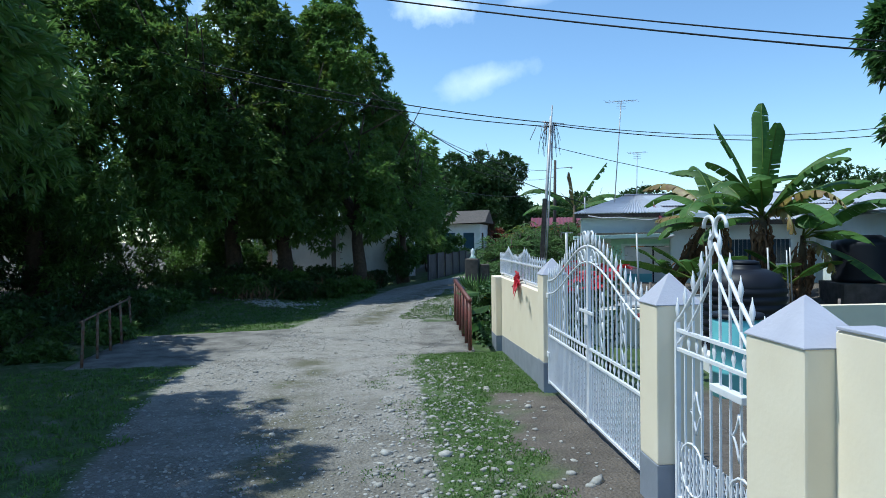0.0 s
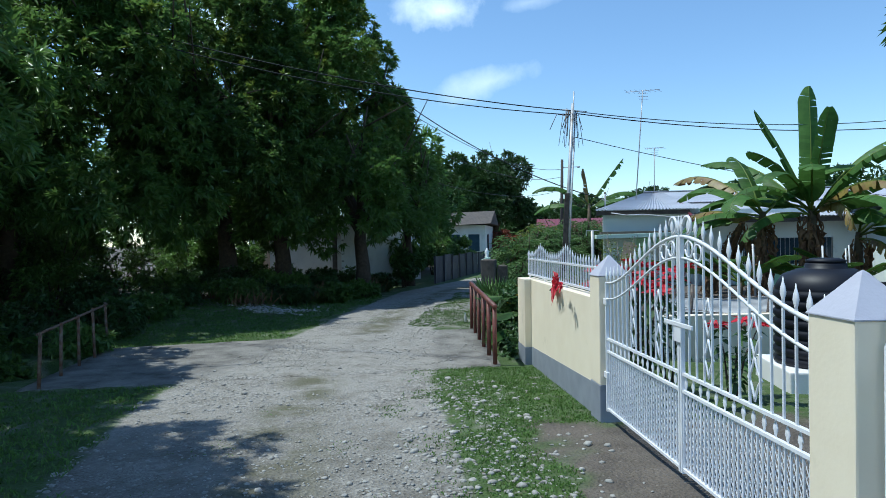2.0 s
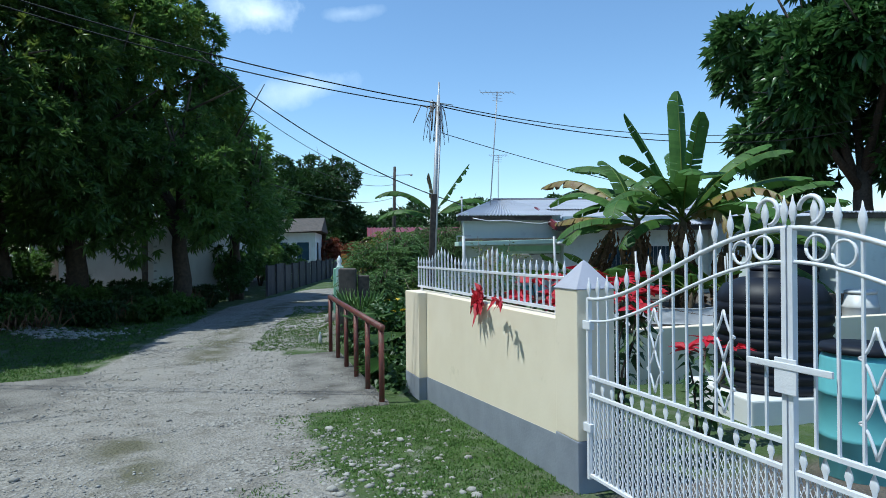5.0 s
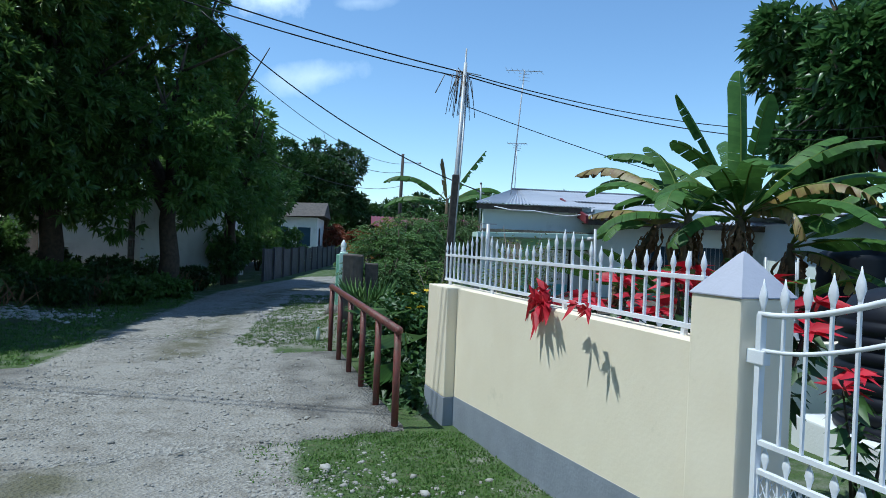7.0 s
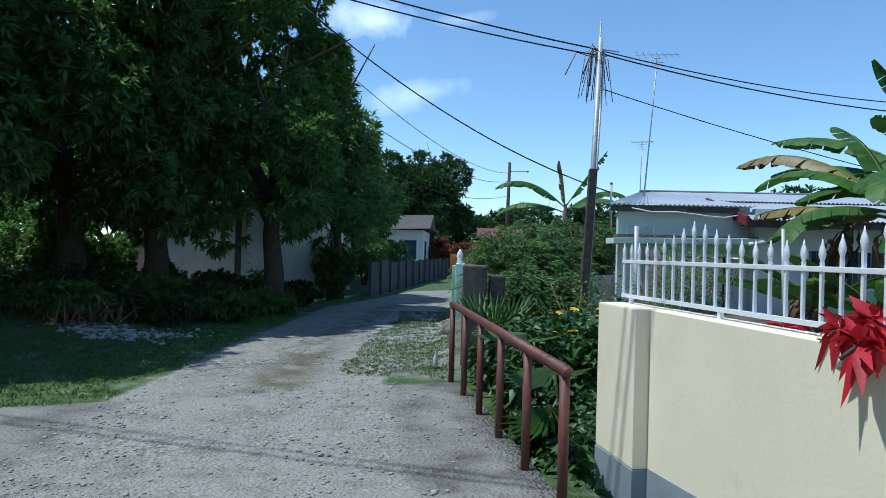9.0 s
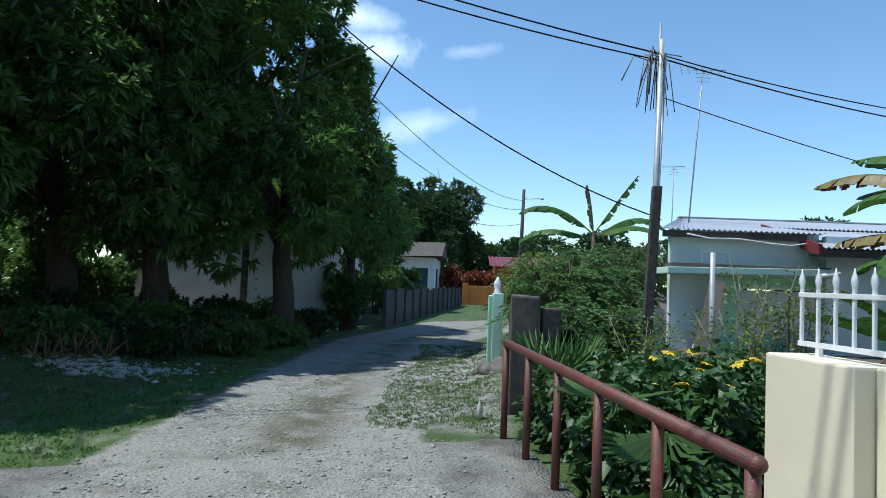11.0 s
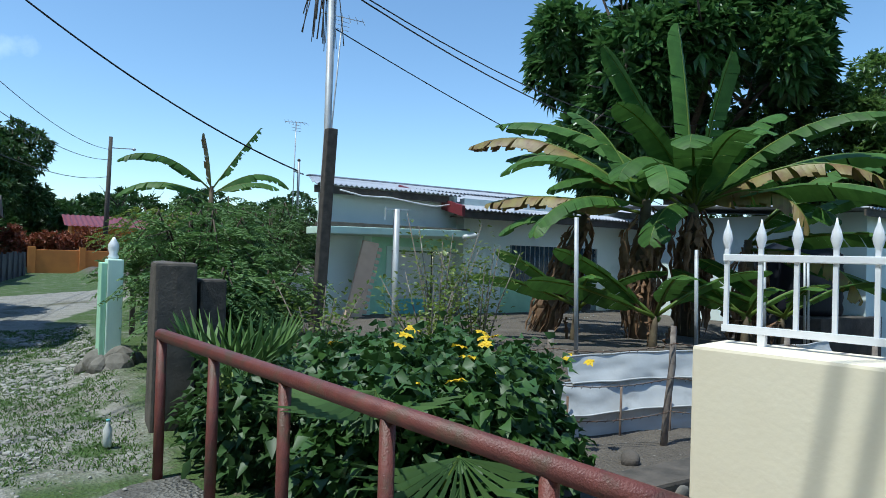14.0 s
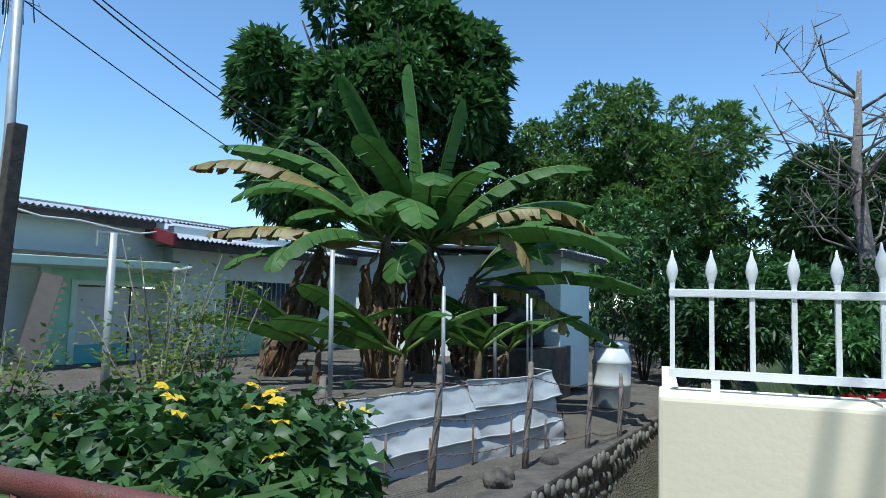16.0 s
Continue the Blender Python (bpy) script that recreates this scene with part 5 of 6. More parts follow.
def stone_wall():
    t = thing("wall_gully_stone", Matrix.Translation((0, 0, 0)), "rubble stone retaining wall of the gully", "wall", kind="structure")
    part("mortar", box(bmesh.new(), 0.9, 9.5, 15.12, 15.5, -1.5, -0.21, 0.03), M_DARKCONC, t)
    rng = np.random.default_rng(21)
    shapes = []
    for k in range(6):
        bm = bmesh.new()
        bmesh.ops.create_icosphere(bm, subdivisions=2, radius=1.0)
        for v in bm.verts:
            v.co *= 1 + 0.22 * noise.noise(v.co * 1.3 + Vector((k * 7, 0, 0)))
            v.co.y *= 0.6
        me = bpy.data.meshes.new("stone")
        bm.to_mesh(me)
        bm.free()
        me.polygons.foreach_set("use_smooth", [True] * len(me.polygons))
        me.materials.append(M_STONE)
        shapes.append(me)
    z = -1.25
    while z < -0.25:
        x = 1.6 + rng.uniform(0, 0.12)
        while x < 8.5:
            w = rng.uniform(0.04, 0.11)
            ob = new("stone", shapes[rng.integers(6)])
            ob.parent = t
            ob.matrix_basis = pose(x + w, 15.11, z + rng.normal() * 0.03, 0, rng.uniform(-25, 25), rng.uniform(-10, 10)) @ Matrix.Diagonal((w * rng.uniform(0.75, 0.98), 0.055, rng.uniform(0.055, 0.10), 1))
            x += w * 2 + 0.02
        z += 0.185


stone_wall()


# ---- banana plants ----
def banana_leaf(length, width, bend, fold, torn, rng, strips=30):
    """Long parallel-sided blade in many cross strips that hang from the midrib; torn: how readily strips part. Along +y, up +z."""
    step = length / strips
    ang, p, ribs = 0.0, np.array([0.0, 0.0]), []
    for i in range(strips + 1):
        k = i / strips
        ribs.append((p.copy(), ang))
        p = p + step * np.array([math.cos(ang), math.sin(ang)])
        ang -= bend / strips * (0.35 + 1.3 * k)

    def half(k):
        return width * 0.5 * min(1.0, (k / 0.16 + 0.02) ** 0.55) * min(1.0, max(0.04, (1.02 - k) / 0.17) ** 0.6)

    vs, fs = [], []
    for side in (-1, 1):
        left, hang, gap = 0, 0.0, 0.0
        for i in range(strips):
            if left <= 0:
                left = int(rng.integers(2, 7))
                hang = fold + rng.normal() * 0.05 + torn * rng.uniform(0.0, 0.9)
                gap = (0.12 + 0.5 * torn) * (rng.random() < 0.25 + 0.6 * torn)
                first = True
            cut = 1 - torn * 0.45 * rng.random() ** 2
            o = len(vs)
            for e in (0, 1):
                (py, pz), a = ribs[i + e]
                h = half((i + e) / strips) * cut
                slant = 0.22 * h
                squeeze = gap * step * 2.0 if (first and e == 0) else 0.0
                if left == 1 and e == 1:
                    squeeze = -gap * step * 2.0
                nyz = np.array([-math.sin(a), math.cos(a)])
                for q, rise in ((0.0, 0.0), (0.5, -0.5 * math.tan(min(hang * 0.7, 1.2))), (1.0, -math.tan(min(hang, 1.25)))):
                    c = math.cos(min(hang, 1.25))
                    off = nyz * rise * h * c * 0.35 + np.array([0.0, 1.0]) * rise * h * c * 0.65
                    fwd = (slant + squeeze) * q
                    vs.append((side * h * q * c, py + math.cos(a) * fwd + off[0], pz + math.sin(a) * fwd + off[1]))
            quads = ((o, o + 3, o + 4, o + 1), (o + 1, o + 4, o + 5, o + 2))
            fs += [q if side > 0 else q[::-1] for q in quads]
            left -= 1
            first = False
    return np.array(vs), np.array(fs), [r[0] for r in ribs]


def banana(at, height, leaves_spec, seed, label, dead=8, lean=(0.05, 0.0), r=0.13, group="banana clump"):
    """leaves_spec: azimuth (0 along y, 90 along x), rise at the base, length, width, bend, fold, torn, roll, old."""
    rng = np.random.default_rng(seed)
    t = thing("banana_plant", Matrix.Translation(at), label, "banana plant", group)
    bm = bmesh.new()
    top = Vector((lean[0], lean[1], height))
    tube(bm, [(0, 0, -0.15), (lean[0] * 0.3, lean[1] * 0.3, height * 0.35), (lean[0] * 0.7, lean[1] * 0.7, height * 0.7), tuple(top)], [r, r * 0.85, r * 0.65, r * 0.4], 10)
    part("pseudostem", bm, M_STEM, t, "brown-sheathed banana stem")
    for az, el, length, width, bend, fold, torn, roll, old in leaves_spec:
        v, f, rib = banana_leaf(length, width, bend, fold, torn, rng)
        stalk = 0.12 + 0.10 * length
        m = Matrix.Translation(top * float(rng.uniform(0.88, 1.0))) @ Euler((0, 0, radians(-az))).to_matrix().to_4x4() @ Euler((radians(el), 0, 0)).to_matrix().to_4x4() @ Euler((0, radians(roll), 0)).to_matrix().to_4x4()
        R = np.array(m)
        vv = (v + np.array([0, stalk, 0])) @ R[:3, :3].T + R[:3, 3]
        lf = array_mesh("leaf", vv, f, M_BANANAOLD if old else M_BANANA, t, "yellowed, browning leaf" if old else "", True)
        mid = np.array([(0.0, -0.06, 0.0)] + [(0.0, y + stalk, z - 0.004) for y, z in rib[::3]]) @ R[:3, :3].T + R[:3, 3]
        part("midrib", tube(bmesh.new(), [tuple(c) for c in mid], [0.026 - 0.021 * i / (len(mid) - 1) for i in range(len(mid))], 5), M_LEAFY, lf)
        if old:
            tip = v[np.isin(np.arange(len(v)) % 180, np.arange(126, 180))].reshape(-1, 6, 3)[::2]
            tip = (tip + np.array([0, stalk, 0.004])) @ R[:3, :3].T + R[:3, 3]
            o = np.arange(len(tip))[:, None] * 6
            array_mesh("withered_tip", tip.reshape(-1, 3) - np.array([0, 0, 0.012]), np.concatenate([o + np.array([0, 3, 4, 1]), o + np.array([1, 4, 5, 2])]), M_DRY, lf, "brown withered leaf tip")
    for i in range(dead):
        a = i * 2.399 + seed
        k0 = rng.uniform(0.35, 0.97)
        z = height * k0
        L = min(z * 0.97, rng.uniform(0.45, 1.5))
        out = rng.uniform(0.04, 0.26)
        wide = rng.uniform(0.018, 0.06)
        bm = bmesh.new()
        rows = []
        n = 12
        for j in range(n + 1):
            k = j / n
            rr = r * 0.7 + out * math.sin(min(1, k * 2.2) * math.pi / 2) * (1 - 0.45 * k)
            w = 0.008 + wide * math.sin(math.pi * min(1, k * 0.9 + 0.1)) * rng.uniform(0.4, 1.4)
            zz = z - L * k + 0.09 * math.sin(k * 3)
            c = Vector((math.cos(a) * rr + lean[0] * max(0, zz / height), math.sin(a) * rr + lean[1] * max(0, zz / height), zz))
            tw = a + rng.normal() * 0.5 + k * 2.0
            sd = Vector((-math.sin(tw), math.cos(tw), 0)) * w
            j1 = Vector(rng.normal(size=3)) * 0.014
            rows.append((bm.verts.new(c + sd + j1), bm.verts.new(c + Vector((math.cos(tw), math.sin(tw), 0)) * w * 0.7 + j1), bm.verts.new(c - sd + j1)))
        for p, q in zip(rows, rows[1:]):
            bm.faces.new((p[0], p[1], q[1], q[0]))
            bm.faces.new((p[1], p[2], q[2], q[1]))
        part("dead_leaf", bm, M_DRY, t, "dry brown hanging leaf")
    return t


banana((6.34, 17.85, 0.38), 2.0, [
    (20, 82, 2.45, 0.46, 0.10, 0.45, 0.0, 25, False), (-34, 64, 2.35, 0.42, 0.2, 0.45, 0.0, 40, False), (150, 80, 1.8, 0.44, 0.15, 0.35, 0.1, -25, False),
    (-60, 60, 1.55, 0.50, 0.9, 0.3, 0.1, 30, False), (-30, 42, 3.0, 0.50, 0.95, 0.75, 0.25, 10, False), (-48, 34, 2.5, 0.55, 1.0, 0.6, 0.2, 0, False),
    (-70, 20, 2.0, 0.56, 1.0, 0.5, 0.1, 10, False), (-95, 40, 1.7, 0.52, 1.9, 0.4, 0.05, 0, False), (150, 48, 2.4, 0.46, 1.15, 0.8, 0.5, -10, False),
    (140, 33, 2.3, 0.52, 0.9, 0.6, 0.2, -10, False), (158, 30, 2.3, 0.42, 1.5, 0.9, 0.9, 0, True), (165, 16, 2.6, 0.60, 1.1, 0.45, 0.05, -15, False),
    (-125, 55, 1.7, 0.52, 2.0, 0.35, 0.05, 0, False), (-160, 62, 1.7, 0.52, 1.9, 0.35, 0.1, 0, False), (175, 20, 1.6, 0.50, 1.9, 0.9, 0.7, 0, True),
    (20, 55, 2.2, 0.5, 0.8, 0.5, 0.2, 0, False), (95, 58, 2.2, 0.5, 0.9, 0.5, 0.2, 0, False), (-110, 5, 1.6, 0.5, 1.3, 0.5, 0.1, 0, False)],
    1, "tall banana plant with broad arching leaves", dead=46, r=0.16)
banana((5.35, 17.85, 0.38), 1.9, [
    (-31, 40, 2.5, 0.46, 1.15, 0.8, 0.35, 5, True), (-26, 14, 2.1, 0.42, 0.55, 0.85, 0.45, 5, True), (-50, 40, 1.9, 0.5, 1.6, 0.5, 0.1, 0, False),
    (-80, 10, 1.5, 0.48, 1.2, 0.5, 0.1, 0, False), (-140, 30, 1.5, 0.48, 1.8, 0.4, 0.1, 0, False), (100, 48, 1.9, 0.5, 1.1, 0.5, 0.2, 0, False), (-15, 66, 1.7, 0.45, 0.8, 0.4, 0.1, 0, False)],
    2, "banana plant with browning lower leaves", dead=44, r=0.15)
banana((7.10, 17.50, 0.36), 1.45, [
    (150, 35, 2.2, 0.55, 1.0, 0.5, 0.15, -10, False), (120, 50, 2.0, 0.48, 1.1, 0.6, 0.3, 0, False), (168, 10, 2.2, 0.52, 0.7, 0.4, 0.05, -20, False),
    (-165, 40, 1.4, 0.48, 1.9, 0.4, 0.1, 0, False), (178, 0, 1.5, 0.42, 1.3, 0.8, 0.6, 0, True), (155, -12, 2.0, 0.46, 0.5, 0.4, 0.05, -15, False)],
    3, "banana plant leaning over the zinc edging", dead=32, r=0.14)
banana((4.55, 18.95, 0.40), 1.75, [(-100, 6, 1.1, 0.36, 1.4, 0.5, 0.1, 0, False), (-45, 5, 1.1, 0.36, 1.0, 0.5, 0.1, 0, False)],
       4, "old banana stem wrapped in dry sheaths, leaning", dead=40, lean=(0.75, -0.1), r=0.15)
for x, y, h, s, k in ((4.7, 17.1, 0.45, 5, 1.05), (5.95, 16.75, 0.45, 6, 0.75), (6.55, 16.65, 0.45, 7, 0.9), (4.3, 18.0, 0.5, 8, 0.9)):
    banana((x, y, 0.38), h, [(-40, 42, 1.15 * k, 0.34 * k, 0.6, 0.3, 0.0, 35, False), (-60, 22, 1.3 * k, 0.36 * k, 0.5, 0.3, 0.0, 30, False), (135, 38, 1.1 * k, 0.32 * k, 0.8, 0.3, 0.0, -20, False), (-150, 45, 0.9 * k, 0.30 * k, 1.2, 0.3, 0.0, 0, False)],
           s, "young green banana sucker in the bed", dead=2, r=0.06)
banana((2.55, 30.5, 0.2), 3.0, [
    (-85, 42, 2.3, 0.5, 1.5, 0.8, 0.4, 0, False), (85, 38, 2.2, 0.5, 1.6, 0.8, 0.4, 0, False), (-30, 84, 1.5, 0.45, 0.2, 0.4, 0.1, 40, True), (75, 55, 2.1, 0.35, 0.1, 1.0, 0.9, 0, False),
    (-70, 20, 2.2, 0.5, 1.2, 0.7, 0.4, 0, False), (110, 25, 1.6, 0.5, 1.0, 0.6, 0.2, 0, False)], 9, "far banana plant above the bushes", dead=5)

# ---- left row of mango trees ----
MANGO = "large dark mango tree with dense drooping foliage"
tree("mango_tree", (-5.3, 24.2, 0.0), 2.6, 0.24, (-6.2, 24.4, 5.6), (3.2, 3.4, 4.8), 5600, 16, 0.23, 0.062, M_LEAF, MANGO, 31, 78, M_LEAFY, lobe=(0.13, 0.27), bell=True)
tree("mango_tree", (-7.7, 23.2, 0.2), 2.8, 0.26, (-8.6, 21.5, 6.0), (3.5, 3.8, 4.8), 6000, 16, 0.23, 0.062, M_LEAF, MANGO, 32, 80, M_LEAFY, lobe=(0.13, 0.27), bell=True)
tree("mango_tree", (-9.3, 22.6, 0.2), 2.8, 0.28, (-10.6, 17.6, 6.2), (3.9, 3.6, 4.6), 5600, 16, 0.23, 0.06, M_LEAF, MANGO, 33, 76, M_LEAFY, lobe=(0.13, 0.27), bell=True)
tree("mango_tree", (-13.0, 18.0, 0.2), 3.0, 0.30, (-13.6, 14.0, 6.0), (4.6, 4.2, 5.4), 5600, 16, 0.23, 0.06, M_LEAF, MANGO, 34, 84, M_LEAFY, lobe=(0.13, 0.27), bell=True)
tree("mango_tree", (-4.6, 28.5, 0.0), 2.4, 0.2, (-5.3, 28.8, 4.4), (2.1, 2.6, 3.4), 2600, 8, 0.30, 0.07, M_LEAF, MANGO, 36, 74, lobe=(0.13, 0.27), bell=True)
tree("mango_tree", (-17.5, 20.0, 0.2), 2.8, 0.26, (-17.5, 19.0, 6.0), (4.5, 4.0, 5.4), 3000, 8, 0.34, 0.075, M_LEAF, MANGO, 37, 94, lobe=(0.13, 0.27), bell=True)
tree("mango_tree", (-10.5, 9.6, 0.2), 3.0, 0.28, (-10.2, 9.8, 6.4), (3.9, 3.7, 4.6), 5200, 12, 0.25, 0.06, M_LEAF, MANGO, 38, 94, lobe=(0.13, 0.27), bell=True)
# Nearest tree is added mostly out of view to shade the left verge.
tree("mango_tree", (-9.2, 5.2, 0.2), 3.0, 0.28, (-7.0, 5.2, 6.8), (3.7, 4.2, 4.0), 4800, 12, 0.25, 0.06, M_LEAF, MANGO, 39, 94, lobe=(0.13, 0.27), bell=True)
for x, y, z, r in ((-21, 27, 5.0, 4.5), (-15.5, 33, 5.0, 4.5), (-10.0, 36, 4.6, 3.8), (-26, 17, 5.4, 5.0), (-22, 11, 5.4, 4.6), (-7.5, 41, 4.4, 3.2)):
    tree("mango_tree", (x, y, 0.2), 2.4, 0.25, (x, y, z), (r, r, z * 0.95), 1800, 7, 0.5, 0.15, M_LEAF, "dark tree in the grove behind the lane", 48 + int(r * 10), 70, low=-0.9)
# background trees
tree("tree", (-4.0, 68, 0), 3, 0.35, (-4.0, 68, 6.6), (4.4, 4.4, 4.2), 2600, 7, 0.55, 0.16, M_SHRUB, "rounded green tree at the far end of the lane", 41, 60)
tree("tree", (-9.5, 66, 0), 3, 0.35, (-9.5, 66, 6.4), (4.6, 4.4, 4.4), 2200, 7, 0.55, 0.16, M_SHRUB, "green tree behind the far bungalow", 42, 60)
for x, y, z, r in ((-1.5, 78, 3.4, 5.0), (4.5, 74, 3.6, 5.0), (12.0, 76, 3.8, 5.5), (20.0, 72, 4.0, 5.5), (-15.0, 74, 4.0, 5.5), (29.0, 66, 4.2, 6.0)):
    tree("tree", (x, y, 0), 2.5, 0.3, (x, y, z), (r, r * 0.8, z * 0.9), 1300, 7, 0.6, 0.2, M_SHRUB, "hazy green tree in the far distance", 200 + int(x), 50, low=-0.9)
tree("breadfruit_tree", (19.5, 28.8, 0.3), 4.5, 0.4, (19.5, 28.8, 8.6), (5.6, 5.2, 6.0), 3800, 8, 0.62, 0.24, M_LEAFD, "tall breadfruit tree with large lobed leaves behind the house", 43, 52, low=-0.6, droop=0.2)
tree("tree", (25.5, 19.5, 0.2), 3.5, 0.4, (25.5, 19.5, 5.8), (6.0, 5.0, 4.9), 7000, 8, 0.32, 0.09, M_LEAF, "broad mango tree beyond the garden", 44, 75, low=-0.75)
tree("tree", (24.5, 25.5, 0.2), 3.5, 0.35, (24.5, 25.5, 5.4), (5.0, 4.5, 4.2), 4200, 8, 0.34, 0.10, M_LEAF, "dark tree behind the outbuilding", 45, 60, low=-0.75)
tree("tree", (27.0, 12.0, 0.2), 2.5, 0.3, (27.0, 12.0, 4.2), (5.5, 5.0, 3.6), 2800, 8, 0.45, 0.13, M_SHRUB, "lower green tree at the edge of the garden", 46, 60, low=-0.75)
tree("tree", (36.0, 2.0, 0.2), 2.5, 0.3, (36.0, 4.0, 4.6), (8, 7, 4.2), 2600, 8, 0.6, 0.2, M_SHRUB, "green tree in the distance", 47, 60, low=-0.75)

# ---- shrubs ----
SH = "mixed green undergrowth"
k = 0
for x, y, rx, ry, rz in ((11.2, 14.6, 1.0, 1.0, 1.1), (12.6, 13.2, 1.4, 1.2, 1.3), (13.8, 11.4, 1.5, 1.3, 1.0), (15.0, 14.6, 1.6, 1.6, 1.6), (17.0, 12.0, 2.0, 1.8, 1.5), (11.0, 12.4, 1.0, 1.0, 0.7), (13.0, 16.4, 1.6, 1.4, 1.9), (15.5, 18.0, 2, 2, 2.2)):
    k += 1
    shrub("garden_bush", (x, y, -0.1), (rx, ry, rz), 900, 7, 0.19, 0.07, M_SHRUB if k % 2 else M_LEAFD, "leafy green garden bush", 60 + k, group="bushes beyond the gully")


def feathery(at, radius, height, boughs, mat, label, seed):
    """Arching boughs that carry fern-like fronds of small paired leaflets."""
    rng = np.random.default_rng(seed)
    t = thing("feathery_bush", Matrix.Translation(at), label, "shrub", "bushes by the lane")
    pairs = []
    for i in range(boughs):
        a = i * 2.4 + rng.uniform(-0.3, 0.3)
        reach, h = radius * rng.uniform(0.25, 1.0), height * rng.uniform(0.55, 1.0)
        out = Vector((math.cos(a), math.sin(a), 0))
        pts = [Vector((0, 0, -0.1)), out * reach * 0.25 + Vector((0, 0, h * 0.6)), out * reach * 0.65 + Vector((0, 0, h)), out * reach + Vector((0, 0, h * rng.uniform(0.65, 0.95)))]
        part("bough", tube(bmesh.new(), pts, [0.03, 0.02, 0.012, 0.005], 5), M_BARK, t)
        for q in np.linspace(0.25, 1.0, 17):
            k = q * 3
            m = min(2, int(k))
            base = pts[m].lerp(pts[m + 1], k - m)
            way = unit(np.array(out) * 0.5 + rng.normal(size=3) * np.array([0.8, 0.8, 0.45]))
            L = rng.uniform(0.28, 0.5)
            side = unit(np.cross(way, np.array([0, 0, 1.0])))
            n = 13
            u = np.linspace(0.12, 1.0, n)[:, None]
            spine = np.array(base) + way * L * u + np.array([0, 0, -0.35]) * L * u ** 2
            for sg in (-1, 1):
                pairs.append(blades(spine, way * 0.45 + side * sg + rng.normal(size=(n, 3)) * 0.15, 0.105 * np.sin(np.pi * (0.12 + 0.8 * u[:, 0])), 0.026, rng, 0.2))
    v, f = joined(pairs)
    array_mesh("foliage", v, f, mat, t)
    return t


FEATHER = "feathery light green bush beside the lane"
for x, y, r, h, nb, m in ((0.35, 20.9, 1.15, 1.95, 40, M_FEATHER), (0.95, 21.9, 1.1, 2.1, 34, M_FEATHER), (0.1, 19.3, 0.7, 1.2, 22, M_FEATHER), (0.75, 19.6, 0.8, 1.35, 22, M_FEATHER), (1.5, 24.2, 1.3, 2.4, 34, M_FEATHER), (0.9, 26.6, 1.5, 2.3, 34, M_LEAFY), (2.2, 28.5, 1.7, 2.3, 34, M_FEATHER), (4.0, 31.5, 1.9, 2.8, 30, M_SHRUB)):
    k += 1
    feathery((x, y, 0.05), r, h, nb, m, FEATHER, 60 + k)
k += 1
feathery((1.95, 23.1, 0.05), 0.9, 2.3, 30, M_FEATHER, "feathery green bush at the corner of the house", 60 + k)
for x, y, r in ((-2.7, 56, 1.5), (-1.0, 53, 1.6), (0.8, 53.5, 1.7), (2.6, 53, 1.6)):
    k += 1
    shrub("croton_bush", (x, y, 0.0), (r, r * 0.8, 1.25), 500, 6, 0.3, 0.1, M_CROTON, "reddish-brown hedge bush behind the orange wall", 60 + k, group="hedge behind the orange wall")


# ---- creeper thicket beside the bridge rail ----
def thicket(name, lobes, count, length, width, mat, label, seed, category="creeper", per=3, droop=0.5):
    rng = np.random.default_rng(seed)
    t = thing(name, Matrix.Translation(lobes[0][0]), label, category)
    o = np.array(lobes[0][0])
    pairs = []
    bm = bmesh.new()
    for c, r, share in lobes:
        n = int(count * share)
        d = unit(rng.normal(size=(n, 3)))
        d[:, 2] = np.abs(d[:, 2]) * np.where(rng.random(n) < 0.75, 1, -1)
        lump = 1 + 0.16 * np.sin(d[:, 0] * 7 + seed) * np.cos(d[:, 1] * 6) + 0.12 * np.sin(d[:, 2] * 11)
        p = np.array(c) + d * np.array(r) * (lump * rng.uniform(0.72, 1.04, n))[:, None] - o
        pairs.append(tufts(p, d + np.array([0, 0, 0.15]), rng, per, length, width, 0.75, droop, 0.05))
        for i in range(7):
            e = np.array(c) - o + unit(rng.normal(size=3)) * np.array(r) * 0.85
            base = np.array(c) - o + np.array([rng.normal() * 0.2, rng.normal() * 0.2, -r[2]])
            tube(bm, [tuple(base), tuple((base + e) / 2 + rng.normal(size=3) * 0.1), tuple(e)], [0.012, 0.009, 0.004], 4)
    tagged(part("stem", bm, M_BARK, t), kind="stuff")
    v, f = joined(pairs)
    array_mesh("foliage", v, f, mat, t)
    return t


thicket("creeper_thicket", [((0.42, 15.35, 0.0), (0.55, 1.0, 0.86), 0.42), ((1.15, 15.9, 0.05), (0.75, 0.95, 0.80), 0.34), ((1.75, 16.6, -0.05), (0.6, 0.7, 0.72), 0.24)], 6400, 0.115, 0.092, M_VINE, "dense green creeper with heart-shaped leaves and yellow flowers", 71)
thicket("creeper_thicket", [((0.45, 13.7, -0.55), (0.4, 0.8, 0.75), 0.5), ((-0.05, 16.7, 0.05), (0.42, 0.9, 0.6), 0.5)], 2000, 0.11, 0.08, M_SHRUB, "lower tangled greenery under the bridge rail", 72)
thicket("creeper_thicket", [((2.05, 16.0, -0.3), (0.32, 0.3, 0.32), 0.3), ((1.0, 17.6, 0.2), (0.8, 0.6, 0.5), 0.7)], 1100, 0.10, 0.055, M_SHRUB, "straggling weeds at the foot of the stakes", 73)


